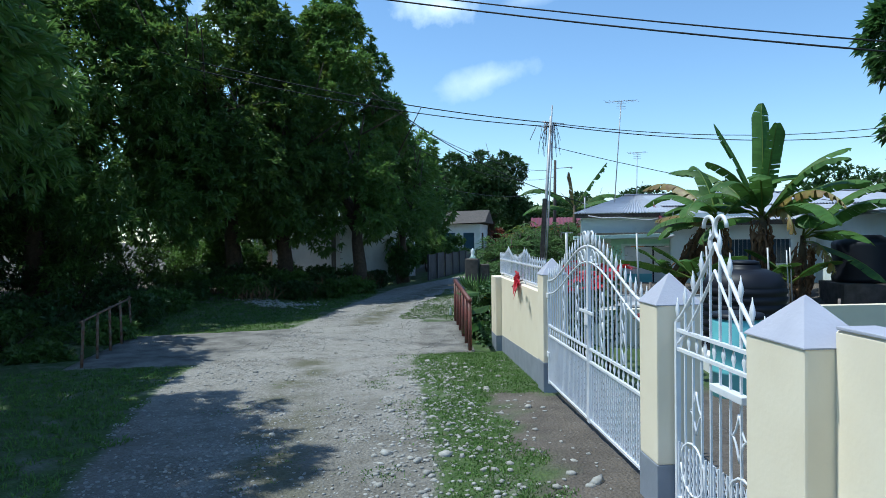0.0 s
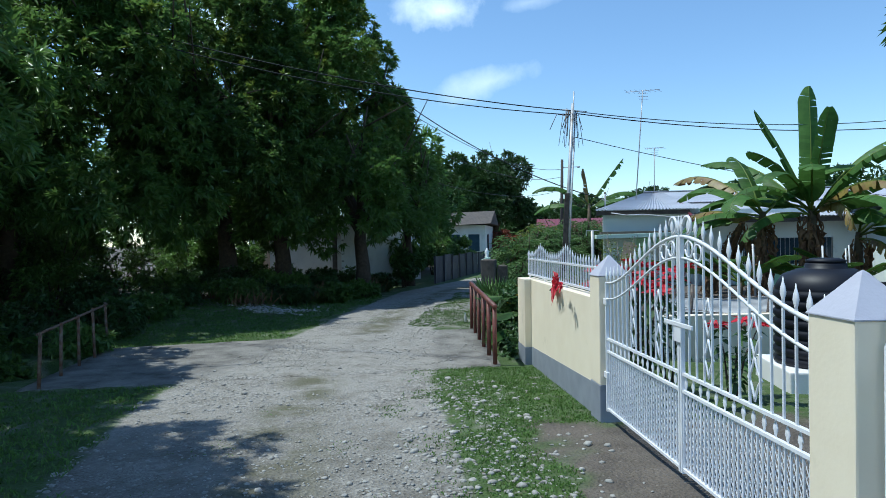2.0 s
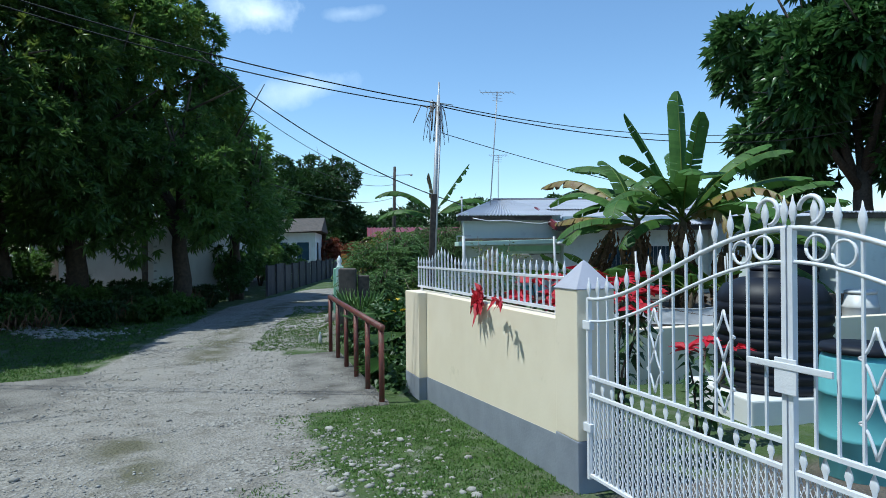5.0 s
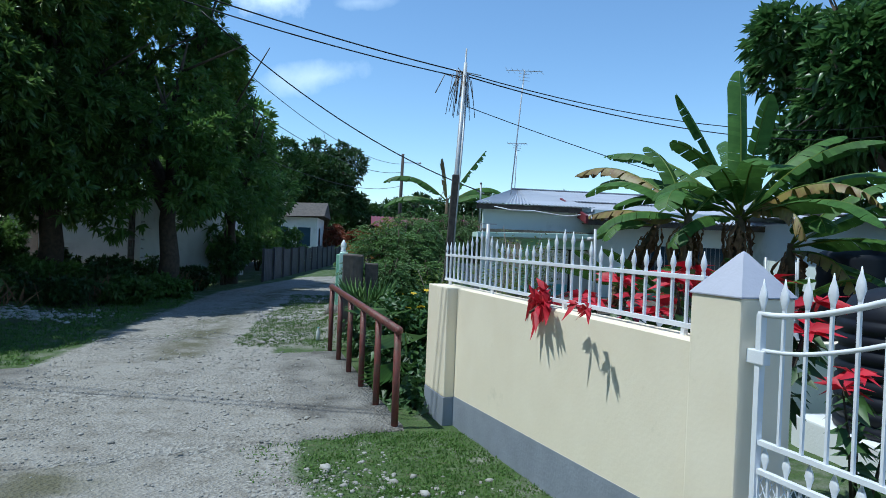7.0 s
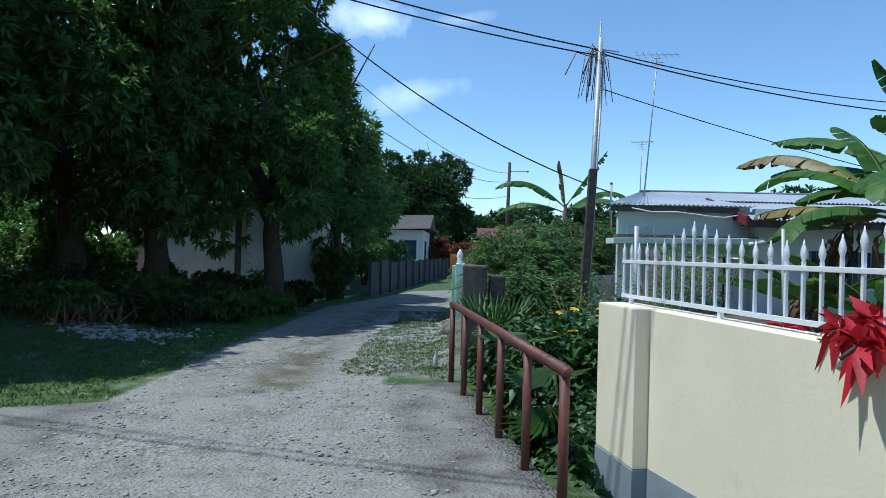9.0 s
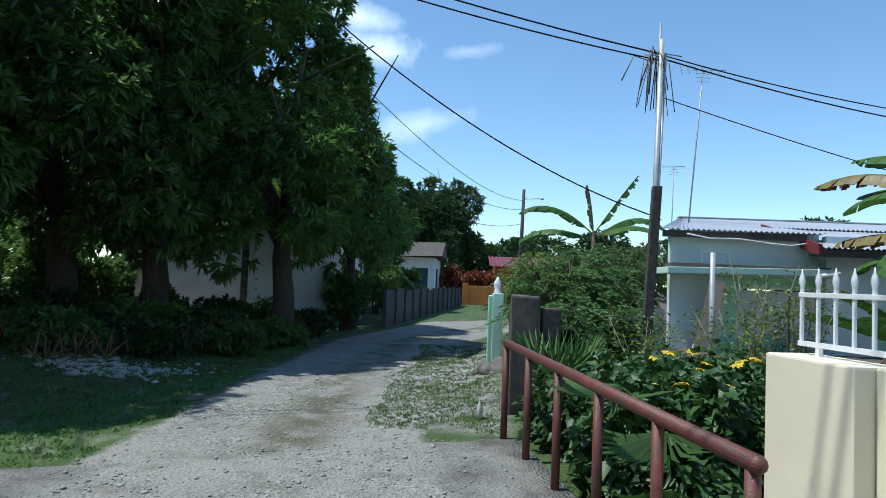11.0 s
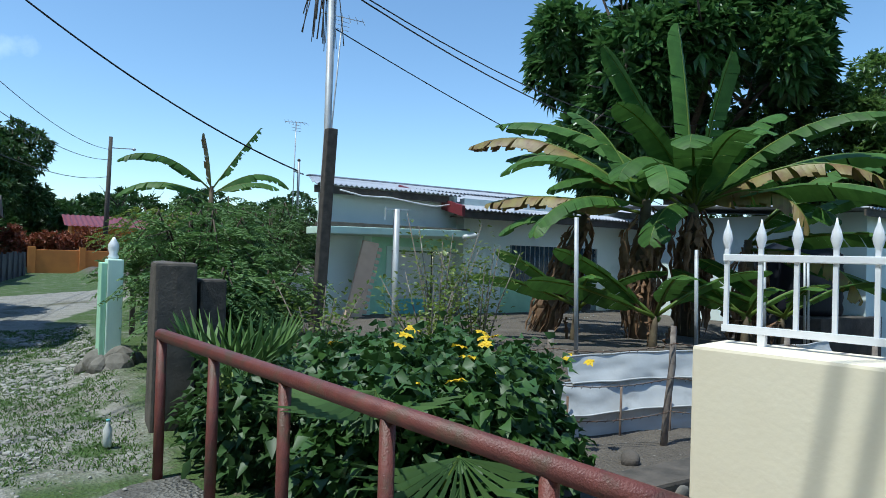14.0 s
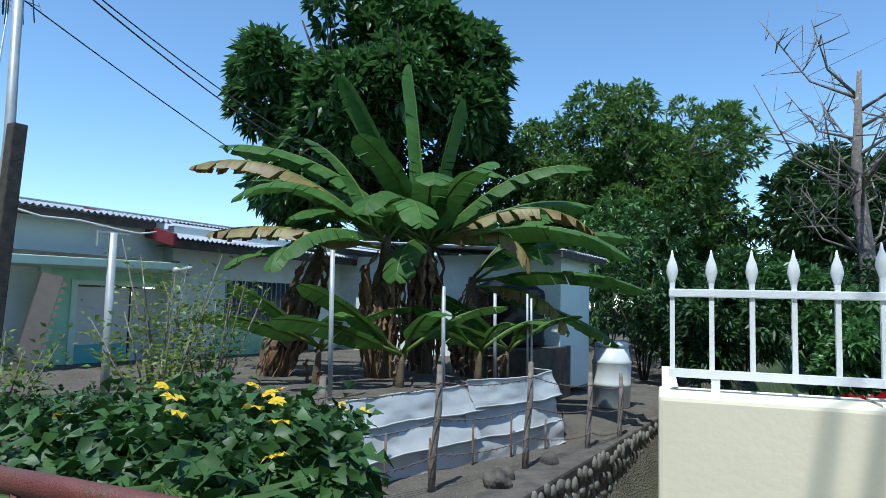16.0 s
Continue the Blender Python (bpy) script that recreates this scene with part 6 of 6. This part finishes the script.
def flower(at, r, mat, petals, name, label, category, group, seed, tilt=0.5):
    rng = np.random.default_rng(seed)
    t = thing(name, Matrix.Translation(at), label, category, group)
    for i in range(petals):
        a = i * 2 * math.pi / petals + rng.uniform(-0.2, 0.2)
        L = r * rng.uniform(0.8, 1.15)
        bm = bmesh.new()
        w = L * 0.8
        vs = [bm.verts.new(c) for c in ((0, 0, 0), (L * 0.5, w * 0.5, L * 0.12), (L * 0.5, 0, L * 0.04), (L * 0.5, -w * 0.5, L * 0.12), (L, 0, L * rng.uniform(-0.35, 0.05)))]
        for q in ((0, 2, 1), (0, 3, 2), (1, 2, 4), (2, 3, 4)):
            bm.faces.new([vs[j] for j in q])
        p = part("petal", bm, mat, t)
        p.matrix_basis = pose(0, 0, 0, tilt * 57 * math.sin(seed), tilt * 57 * math.cos(seed), 0) @ Euler((0, 0, a)).to_matrix().to_4x4()
    bm = bmesh.new()
    bmesh.ops.create_icosphere(bm, subdivisions=1, radius=r * 0.16)
    part("heart", bm, M_YELLOW, t)
    return t


rng = np.random.default_rng(77)
for i, (x, y, z) in enumerate(((0.40, 14.75, 0.78), (0.62, 14.95, 0.86), (0.35, 15.3, 0.90), (0.55, 15.6, 0.92), (1.05, 15.4, 0.86), (1.15, 15.55, 0.88), (1.30, 15.65, 0.87), (0.20, 15.9, 0.84), (0.12, 14.7, 0.62), (0.9, 15.1, 0.72), (2.35, 16.0, 0.60), (2.55, 15.95, 0.57), (2.45, 16.1, 0.62), (0.25, 14.95, 0.74), (0.75, 15.25, 0.88), (1.45, 16.0, 0.86), (0.95, 16.2, 0.88))):
    flower((x, y, z), 0.062, M_YELLOW, 7, "yellow_flower", "bright yellow blossom on the creeper", "flower", "yellow flowers of the creeper", 80 + i, 0.3)


def fan_leaf(t, at, size, face, blades=15, mat=M_BANANA, arc=2.5):
    """Palm fan: folded blades spread from a stalk."""
    bm = bmesh.new()
    for i in range(blades):
        a = -arc / 2 + arc * i / (blades - 1)
        L = size * (0.8 + 0.2 * math.cos(a))
        d = Vector((math.sin(a), 0, math.cos(a)))
        s = Vector((math.cos(a), 0, -math.sin(a)))
        w = size * 0.026
        vs = [bm.verts.new(c) for c in (Vector((0, 0, 0)), d * L * 0.55 + s * w + Vector((0, 0.02, 0)), d * L * 0.55 + Vector((0, -0.012, 0)), d * L * 0.55 - s * w + Vector((0, 0.02, 0)), d * L + Vector((0, -0.10 * size, -0.10 * size)))]
        for q in ((0, 2, 1), (0, 3, 2), (1, 2, 4), (2, 3, 4)):
            bm.faces.new([vs[j] for j in q])
    p = part("fan_leaf", bm, mat, t)
    p.matrix_basis = Matrix.Translation(at) @ face
    part("stalk", tube(bmesh.new(), [(at[0] * 0.2, at[1] * 0.2, -0.5), (at[0] * 0.6, at[1] * 0.6, at[2] * 0.5), at], 0.010, 5), M_LEAFY, t)


fp = thing("fan_palm", Matrix.Translation((0.25, 14.9, 0.0)), "small fan palm growing through the bridge rail", "palm")


def facing(way, up):
    """Turn so that the fan points along way and its face looks along up."""
    z = Vector(way).normalized()
    y = -(Vector(up) - z * z.dot(Vector(up))).normalized()
    return Matrix((y.cross(z), y, z)).transposed().to_4x4()


fan_leaf(fp, (-0.22, 0.05, 0.72), 0.68, facing((-0.7, -0.55, -0.12), (-0.4, -0.3, 1)), 17, M_FEATHER)
fan_leaf(fp, (-0.05, -0.50, 0.50), 0.60, facing((-0.6, -0.7, -0.35), (-0.5, -0.4, 0.8)), 15, M_FEATHER)
fan_leaf(fp, (-0.15, -0.95, 0.25), 0.55, facing((-0.5, -0.6, -0.5), (-0.6, -0.4, 0.6)), 13, M_BANANA)
fp = thing("fan_palm", Matrix.Translation((-0.25, 16.6, 0.0)), "spiky young palm at the far end of the rail", "palm")
for a in range(0, 360, 45):
    c, s = math.cos(radians(a)), math.sin(radians(a))
    fan_leaf(fp, (0.12 * c, 0.12 * s, 0.55), 0.62, facing((c * 0.7, s * 0.7, 0.8), (-c, -s, 0.7)), 8, M_FEATHER, 1.2)


# ---- poinsettias behind and over the wall ----
def poinsettia(at, height, heads, spread, seed, label):
    rng = np.random.default_rng(seed)
    t = thing("poinsettia", Matrix.Translation(at), label, "flowering shrub", "poinsettias in the garden")
    pairs, red = [], []
    for i in range(heads):
        a = i * 2.4 + seed
        e = Vector((math.cos(a) * spread[0] * rng.uniform(0.3, 1), math.sin(a) * spread[1] * rng.uniform(0.3, 1), height * rng.uniform(0.78, 1.0)))
        part("stem", tube(bmesh.new(), [(e.x * 0.1, e.y * 0.1, -0.1), (e.x * 0.5, e.y * 0.5, e.z * 0.6), tuple(e)], [0.014, 0.010, 0.006], 5), M_BARK, t)
        n = 26
        k = rng.uniform(0.25, 0.97, n)[:, None]
        base = np.array(e)[None] * np.concatenate([k, k, k], axis=1)
        d = rng.normal(size=(n, 3))
        d[:, 2] *= 0.4
        pairs.append(leaves(base, d, 0.15, 0.07, rng, 0.4))
        m = 11
        aa = np.arange(m) * 2.4
        d = np.stack([np.cos(aa), np.sin(aa), rng.uniform(-0.1, 0.6, m)], axis=1)
        v, f = leaves(np.repeat(np.array(e)[None], m, axis=0), d, rng.uniform(0.13, 0.22, m), 0.075, rng, 0.25)
        array_mesh("flower_head", v, f, M_RED, t, "bright red bracts")
    v, f = joined(pairs)
    array_mesh("foliage", v, f, M_SHRUB, t)
    return t


def on_wall(n, s, z=0.0):
    return tuple(W @ Vector((n, s, z)))


for i, (n, s, h, k) in enumerate(((0.75, 4.2, 1.56, 6), (0.7, 4.8, 1.42, 5), (0.95, 5.6, 1.36, 4), (0.7, 3.95, 1.36, 4), (1.3, 4.7, 1.5, 3), (1.75, 4.1, 0.98, 3), (0.9, 6.3, 1.2, 5))):
    p = on_wall(n, s)
    z = float(ground_z(p[0], p[1]))
    poinsettia((p[0], p[1], z), h - z, k, (0.42, 0.45), 90 + i, "poinsettia bush with bright red bracts behind the railing")
spray = thing("poinsettia_branch", Matrix.Translation(on_wall(0.075, 5.15, 1.18)), "poinsettia branch with large red bracts hanging over the wall", "flowering branch")
part("stem", tube(bmesh.new(), [(0.35, 0.1, -0.1), (0.2, 0.05, 0.08), (0.02, 0, 0.02), (-0.08, 0, -0.06)], 0.009, 5), M_BARK, spray)
rng = np.random.default_rng(99)
for i, (x, y, z, r) in enumerate(((-0.01, 0.0, 0.0, 0.19), (0.0, 0.15, 0.04, 0.17), (0.0, -0.15, 0.02, 0.17), (0.02, -0.03, 0.10, 0.17), (0.05, -0.60, 0.06, 0.11), (0.05, -0.80, 0.06, 0.11))):
    m = 14
    aa = np.arange(m) * 2.4
    d = np.stack([-0.16 + 0.08 * rng.normal(size=m), np.cos(aa), np.sin(aa) * (0.6 if i < 4 else 0.25)], axis=1)
    v, f = leaves(np.repeat(np.array([[x, y, z]]), m, axis=0), d, rng.uniform(0.6, 1.1, m) * r, r * 0.32, rng, 0.3)
    for j in range(m):
        fj = np.array([(0, 2, 1), (0, 3, 2), (1, 2, 4), (2, 3, 4)])
        array_mesh("bract", v[j * 5:j * 5 + 5], fj, M_RED, spray)

# ---- spindly shrubs before the house ----
def spindly(at, height, stems, seed, label):
    rng = np.random.default_rng(seed)
    t = thing("spindly_shrub", Matrix.Translation(at), label, "shrub", "thin shrubs before the house")
    pairs = []
    for i in range(stems):
        a = i * 2.4
        lean_r = rng.uniform(0.15, 0.55)
        h = height * rng.uniform(0.6, 1.0)
        pts = [Vector((math.cos(a) * 0.05, math.sin(a) * 0.05, -0.1)), Vector((math.cos(a) * lean_r * 0.5, math.sin(a) * lean_r * 0.5, h * 0.5)), Vector((math.cos(a) * lean_r, math.sin(a) * lean_r, h))]
        part("stem", tube(bmesh.new(), pts, [0.012, 0.009, 0.004], 5), M_POST, t)
        n = 75
        k = rng.uniform(0.2, 1.0, n)
        base = np.array([pts[0].lerp(pts[1], q * 2) if q < 0.5 else pts[1].lerp(pts[2], q * 2 - 1) for q in k])
        side = unit(rng.normal(size=(n, 3)) * np.array([1, 1, 0.4]))
        base = base + side * rng.uniform(0.0, 0.16, (n, 1))
        pairs.append(leaves(base, side + np.array([0, 0, 0.5]), 0.075, 0.032, rng, 0.2))
    v, f = joined(pairs)
    array_mesh("foliage", v, f, M_LEAFY, t)


spindly((2.35, 18.1, 0.30), 1.65, 9, 101, "thin upright shrub with small yellow-green leaves")
spindly((2.75, 17.9, 0.32), 1.5, 8, 102, "thin upright shrub with small yellow-green leaves")
spindly((1.95, 17.6, 0.25), 1.15, 8, 103, "thin upright shrub with small yellow-green leaves")
spindly((1.0, 18.2, 0.2), 1.0, 6, 104, "thin upright shrub with small yellow-green leaves")

# ---- dark undergrowth below the mango trees and left of the bridge ----
rng = np.random.default_rng(111)
i = 0
for x, y, r, h in ((-5.4, 21.6, 0.7, 0.55), (-6.4, 20.6, 0.8, 0.6), (-7.6, 19.6, 0.9, 0.7), (-8.8, 18.6, 0.9, 0.6), (-5.0, 23.2, 0.6, 0.7), (-6.2, 22.6, 0.8, 0.8), (-7.2, 22.0, 0.9, 0.8), (-8.4, 21.2, 1.0, 0.9), (-9.8, 20.2, 1.1, 0.9), (-4.9, 25.4, 0.6, 0.7), (-5.9, 25.2, 0.7, 0.9), (-6.9, 24.8, 0.8, 0.9), (-8.3, 24.6, 0.9, 0.9),
                   (-10.2, 23.0, 1.2, 0.9), (-12.0, 21.0, 1.3, 1.0), (-4.6, 27.6, 0.6, 0.9), (-7.4, 13.2, 0.8, 0.45), (-7.9, 14.8, 0.9, 0.5), (-8.6, 12.2, 1.0, 0.55), (-9.6, 14.0, 1.1, 0.7), (-6.9, 11.0, 0.6, 0.3), (-7.6, 9.8, 0.8, 0.35), (-10.6, 16.6, 1.2, 0.8), (-9.4, 16.6, 0.9, 0.55), (-11.2, 12.2, 1.2, 0.8), (-13.0, 18.0, 1.4, 1.0), (-8.0, 16.4, 0.7, 0.35)):
    i += 1
    z = float(ground_z(x, y)) if y > 14.5 or y < 10 else -0.3
    h = h * (0.5 if i <= 14 else 0.85)
    shrub("undergrowth_bush", (x, y, z), (r, r * 0.9, h), 420, 6, 0.15, 0.05, (M_SHRUB, M_LEAF, M_SHRUB, M_LEAF)[i % 4], "shaded wild bush beneath the mango trees" if y > 15 else "shaded weeds growing beside the bridge", 120 + i, 5, group="undergrowth on the shady bank")
v, f = [], []
pairs = []
for cx, cy in ((-7.0, 19.2), (-6.2, 21.3), (-8.4, 20.2), (-5.3, 24.4)):
    n = 60
    base = np.stack([cx + rng.normal(size=n) * 0.35, cy + rng.normal(size=n) * 0.3, np.full(n, 0.1)], axis=1)
    pairs.append(leaves(base, rng.normal(size=(n, 3)) * 0.35 + np.array([0, 0, 1.0]), rng.uniform(0.4, 0.8, n), 0.03, rng, 0.15))
v, f = joined(pairs)
tagged(array_mesh("dry_stalks", v, f, M_DRY), "dry brown stalks among the undergrowth", "dry plants", kind="stuff")

for x, y, r, h in ((-5.2, 31.0, 0.9, 1.0), (-5.4, 33.5, 1.0, 1.1), (-5.0, 36.5, 1.1, 1.2), (-4.8, 39.5, 1.1, 1.1), (-4.3, 43.0, 1.1, 1.0), (-12.5, 19.0, 1.6, 1.5), (-14.5, 22.0, 1.8, 1.6), (-11.5, 24.5, 1.4, 1.3), (-15.5, 18.0, 1.8, 1.6), (-10.8, 26.0, 1.2, 1.1), (-13.5, 26.5, 1.8, 1.5), (-17.0, 24.0, 2.0, 1.8), (-13.5, 15.0, 1.6, 1.3), (-11.8, 13.6, 1.2, 1.0), (-15.5, 12.5, 1.8, 1.5), (-19.5, 20.0, 2.2, 1.8), (-20.0, 27.0, 2.4, 2.0), (-9.6, 11.0, 1.0, 0.6)):
    i += 1
    shrub('undergrowth_bush', (x, y, 0.1), (r, r * 0.9, h), 800, 7, 0.2, 0.07, M_LEAF, 'tall shaded bush among the trunks', 160 + i, 6, group='undergrowth on the shady bank')

# ---- bare tree beyond the garden ----
bare = thing("bare_tree", Matrix.Translation((17.5, 12.0, 0.0)), "leafless grey tree with thin twisting branches", "tree")
rng = np.random.default_rng(131)
part("trunk", tube(bmesh.new(), [(0, 0, -0.3), (-0.25, 0.1, 2.4), (0.1, 0.3, 5.0), (-0.3, 0.2, 7.4)], [0.26, 0.20, 0.13, 0.05], 9), M_POST, bare)
for i in range(20):
    z0 = rng.uniform(2.6, 7.2)
    a = i * 2.4
    L = rng.uniform(1.4, 3.2)
    p0 = Vector((0.0, 0.2, z0))
    p1 = p0 + Vector((math.cos(a) * L * 0.45, math.sin(a) * L * 0.45, L * 0.3)) + Vector(rng.normal(size=3)) * 0.15
    p2 = p1 + Vector((math.cos(a + 0.5) * L * 0.4, math.sin(a + 0.5) * L * 0.4, L * 0.6))
    bm = tube(bmesh.new(), [p0, p1, p2], [0.05, 0.028, 0.010], 5)
    for j in range(7):
        q = p1.lerp(p2, rng.uniform(0, 0.9))
        tube(bm, [q, q + Vector(rng.normal(size=3)) * 0.35, q + Vector(rng.normal(size=3)) * 0.4 + Vector((0, 0, 0.35))], [0.02, 0.012, 0.004], 4)
    part("branch", bm, M_POST, bare)

# ---- grass, weeds and pebbles ----
def scatter_grass(name, test, area, count, length, width, mat, label, seed):
    rng = np.random.default_rng(seed)
    x, y = rng.uniform(area[0], area[1], count), rng.uniform(area[2], area[3], count)
    clump = np.array([noise.noise(Vector((a * 1.7, b * 1.7, seed))) for a, b in zip(x, y)])
    keep = test(x, y, clump)
    x, y = x[keep], y[keep]
    per = 5
    base = np.stack([np.repeat(x, per) + rng.normal(size=len(x) * per) * 0.025, np.repeat(y, per) + rng.normal(size=len(x) * per) * 0.025], axis=1)
    base = np.concatenate([base, (ground_z(base[:, 0], base[:, 1]) - 0.005)[:, None]], axis=1)
    n = len(base)
    v, f = leaves(base, rng.normal(size=(n, 3)) * 0.55 + np.array([0, 0, 1.0]), length * rng.uniform(0.5, 1.3, n), width, rng, 0.3)
    tagged(array_mesh(name, v, f, mat), label, "grass", kind="stuff")


def wall_n(x, y):
    return (x - 1.934) * 0.9763 + (y - 6.02) * 0.2163


def wall_s(x, y):
    return (x - 1.934) * -0.2163 + (y - 6.02) * 0.9763


def right_verge(x, y, c):
    off = x - np.interp(y, RIGHT_Y, RIGHT_X)
    n, s = wall_n(x, y), wall_s(x, y)
    near_gate = (s < 3.3 + 0.3 * c) & (n > -0.62 + 0.35 * c)
    edge = np.sin(x * 173 + y * 97) * np.sin(x * 61 - y * 143)
    return (off + c * 0.9 + edge * 0.6 > 0.2) & (n < 0.08) & ~near_gate & (y < 12.55 - 0.1 * (x > -0.2))


def left_verge(x, y, c):
    off = np.interp(y, LEFT_Y, LEFT_X) - x
    deck = (y > 9.9 + (x + 5.75) * 0.41) & (y < 15.0 + (x + 4.0) * 0.45)
    return (off + c * 0.5 > 0.12) & (off < 4.5) & ~deck


def far_right(x, y, c):
    return (c > -0.35) & (np.sin(x * 91 + y * 57) > 0.0) & (x > -2.2 + 0.25 * c) & (x < -0.75)


scatter_grass("verge_grass", right_verge, (-1.2, 2.4, 2.5, 12.7), 30000, 0.042, 0.010, M_GRASS, "short green grass along the wall", 141)
scatter_grass("verge_grass", left_verge, (-8.5, -0.5, 3.0, 24.0), 30000, 0.075, 0.013, M_GRASS, "green grass on the shady verge", 142)
scatter_grass("verge_grass", far_right, (-2.5, -0.7, 16.7, 25.0), 14000, 0.05, 0.010, M_GRASS, "patchy grass among the gravel beyond the bridge", 143)
scatter_grass("lane_weeds", lambda x, y, c: (c > 0.18) & (np.abs(x - (np.interp(y, LEFT_Y, LEFT_X) * 0.47 + np.interp(y, RIGHT_Y, RIGHT_X) * 0.53)) < 0.45 + c) & ((y < 9.5) | (y > 17)), (-3.5, 1.5, 2.0, 26.0), 9000, 0.03, 0.008, M_GRASS, "sparse weeds along the crown of the lane", 144)
scatter_grass("gully_weeds", lambda x, y, c: (c > -0.25) & (y > 13.2) & (y < 15.0), (0.4, 5.0, 13.2, 15.0), 2500, 0.14, 0.014, M_SHRUB, "weeds in the gully", 145)


def pebbles(name, x, y, sizes, label, seed, mat):
    rng = np.random.default_rng(seed)
    t = (1 + 5 ** 0.5) / 2
    ico = unit(np.array([(-1, t, 0), (1, t, 0), (-1, -t, 0), (1, -t, 0), (0, -1, t), (0, 1, t), (0, -1, -t), (0, 1, -t), (t, 0, -1), (t, 0, 1), (-t, 0, -1), (-t, 0, 1)], dtype=float))
    tri = np.array([(0, 11, 5), (0, 5, 1), (0, 1, 7), (0, 7, 10), (0, 10, 11), (1, 5, 9), (5, 11, 4), (11, 10, 2), (10, 7, 6), (7, 1, 8), (3, 9, 4), (3, 4, 2), (3, 2, 6), (3, 6, 8), (3, 8, 9), (4, 9, 5), (2, 4, 11), (6, 2, 10), (8, 6, 7), (9, 8, 1)])
    n = len(x)
    a = rng.uniform(0, 6.28, n)
    sc = np.stack([sizes, sizes * rng.uniform(0.55, 0.95, n), sizes * rng.uniform(0.3, 0.55, n)], axis=1)
    p = ico[None] * (1 + rng.normal(size=(n, 12, 1)) * 0.14) * sc[:, None, :]
    q = np.stack([p[..., 0] * np.cos(a)[:, None] - p[..., 1] * np.sin(a)[:, None], p[..., 0] * np.sin(a)[:, None] + p[..., 1] * np.cos(a)[:, None], p[..., 2]], axis=-1)
    deck = (y > 10.05 + (x + 5.75) * 0.41) & (y < 13.75 + (x + 7.15) * 0.442) & (x < 0)
    z = np.where(deck, ground_base(y) + 0.024, ground_z(x, y))
    q = q + np.stack([x, y, z + sc[:, 2] * 0.25], axis=1)[:, None, :]
    f = (np.arange(n)[:, None, None] * 12 + tri[None]).reshape(-1, 3)
    tagged(array_mesh(name, q.reshape(-1, 3), f, mat, smooth=False), label, "stones", kind="stuff")


rng = np.random.default_rng(151)
n = 42000
x, y = rng.uniform(-4.4, 1.6, n), 2.2 + 24 * rng.random(n) ** 1.5
lx, rx = np.interp(y, LEFT_Y, LEFT_X), np.interp(y, RIGHT_Y, RIGHT_X)
cl = np.array([noise.noise(Vector((a * 0.9, b * 0.9, 3.3))) for a, b in zip(x, y)])
ok = (x > lx - 0.1) & (x < rx + 0.7) & (cl + rng.normal(size=n) * 0.3 > 0.0) & ((y < 10.5 + 0.41 * (x + 5)) | (y > 16.0) | (rng.random(n) < 0.8)) & (wall_n(x, y) < -0.25)
x, y = x[ok], y[ok]
pebbles("gravel", x, y, rng.lognormal(-4.5, 0.42, len(x)), "loose pale limestone gravel on the lane", 152, M_PEBBLE)
n = 5200
x, y = rng.uniform(-2.4, -0.8, n), rng.uniform(16.6, 24.5, n)
ok = np.array([noise.noise(Vector((a * 1.3, b * 1.3, 7.7))) for a, b in zip(x, y)]) + rng.normal(size=n) * 0.15 > 0.12
x, y, n = x[ok], y[ok], int(ok.sum())
pebbles("gravel", x, y, rng.lognormal(-3.8, 0.45, n), "rough white rubble along the verge beyond the bridge", 153, M_PEBBLE)
n = 420
x, y = -6.3 + rng.normal(size=n) * 0.55, 19.2 + rng.normal(size=n) * 0.35
pebbles("rubble_heap", x, y, rng.lognormal(-3.2, 0.4, n), "small heap of pale rubble on the shady verge", 154, M_PEBBLE)
n = 2600
x, y = rng.uniform(-0.6, 1.9, n), 3.0 + 8.5 * rng.random(n) ** 1.3
ok = (wall_n(x, y) < -0.1) & (wall_n(x, y) > -1.9) & (rng.random(n) < 0.25 + 0.75 * smooth(-wall_n(x, y), 0.35, 1.0))
pebbles("gravel", x[ok], y[ok], rng.lognormal(-3.85, 0.4, ok.sum()), "flat pale stones in the grass by the gate", 155, M_PEBBLE)
"""rocks on the soil shelf"""
for i, (x, y, r) in enumerate(((3.9, 15.45, 0.13), (4.15, 15.5, 0.09), (5.0, 15.4, 0.10), (4.6, 15.3, 0.07), (2.7, 15.6, 0.08))):
    bm = bmesh.new()
    bmesh.ops.create_icosphere(bm, subdivisions=3, radius=r)
    for v in bm.verts:
        v.co *= 1 + 0.35 * noise.noise(v.co * 9 + Vector((i * 5, 0, 0)))
    ob = part("rock", bm, M_DARKCONC)
    ob.matrix_basis = Matrix.Translation((x, y, float(ground_z(x, y)) + r * 0.3))
    tagged(ob, "rough dark rock lying on the soil", "rock", "rocks by the stakes")
"""clear bottle on the verge"""
bt = thing("plastic_bottle", pose(-1.0, 17.3, float(ground_z(-1.0, 17.3)) + 0.02), "clear plastic bottle lying in the grass", "bottle")
part("body", lathe(bmesh.new(), [(0.025, 0), (0.032, 0.01), (0.032, 0.13), (0.012, 0.17), (0.012, 0.19)], 14), M_WDRUM, bt)
part("cap", lathe(bmesh.new(), [(0.014, 0.19), (0.014, 0.205)], 10), M_DRUM, bt)
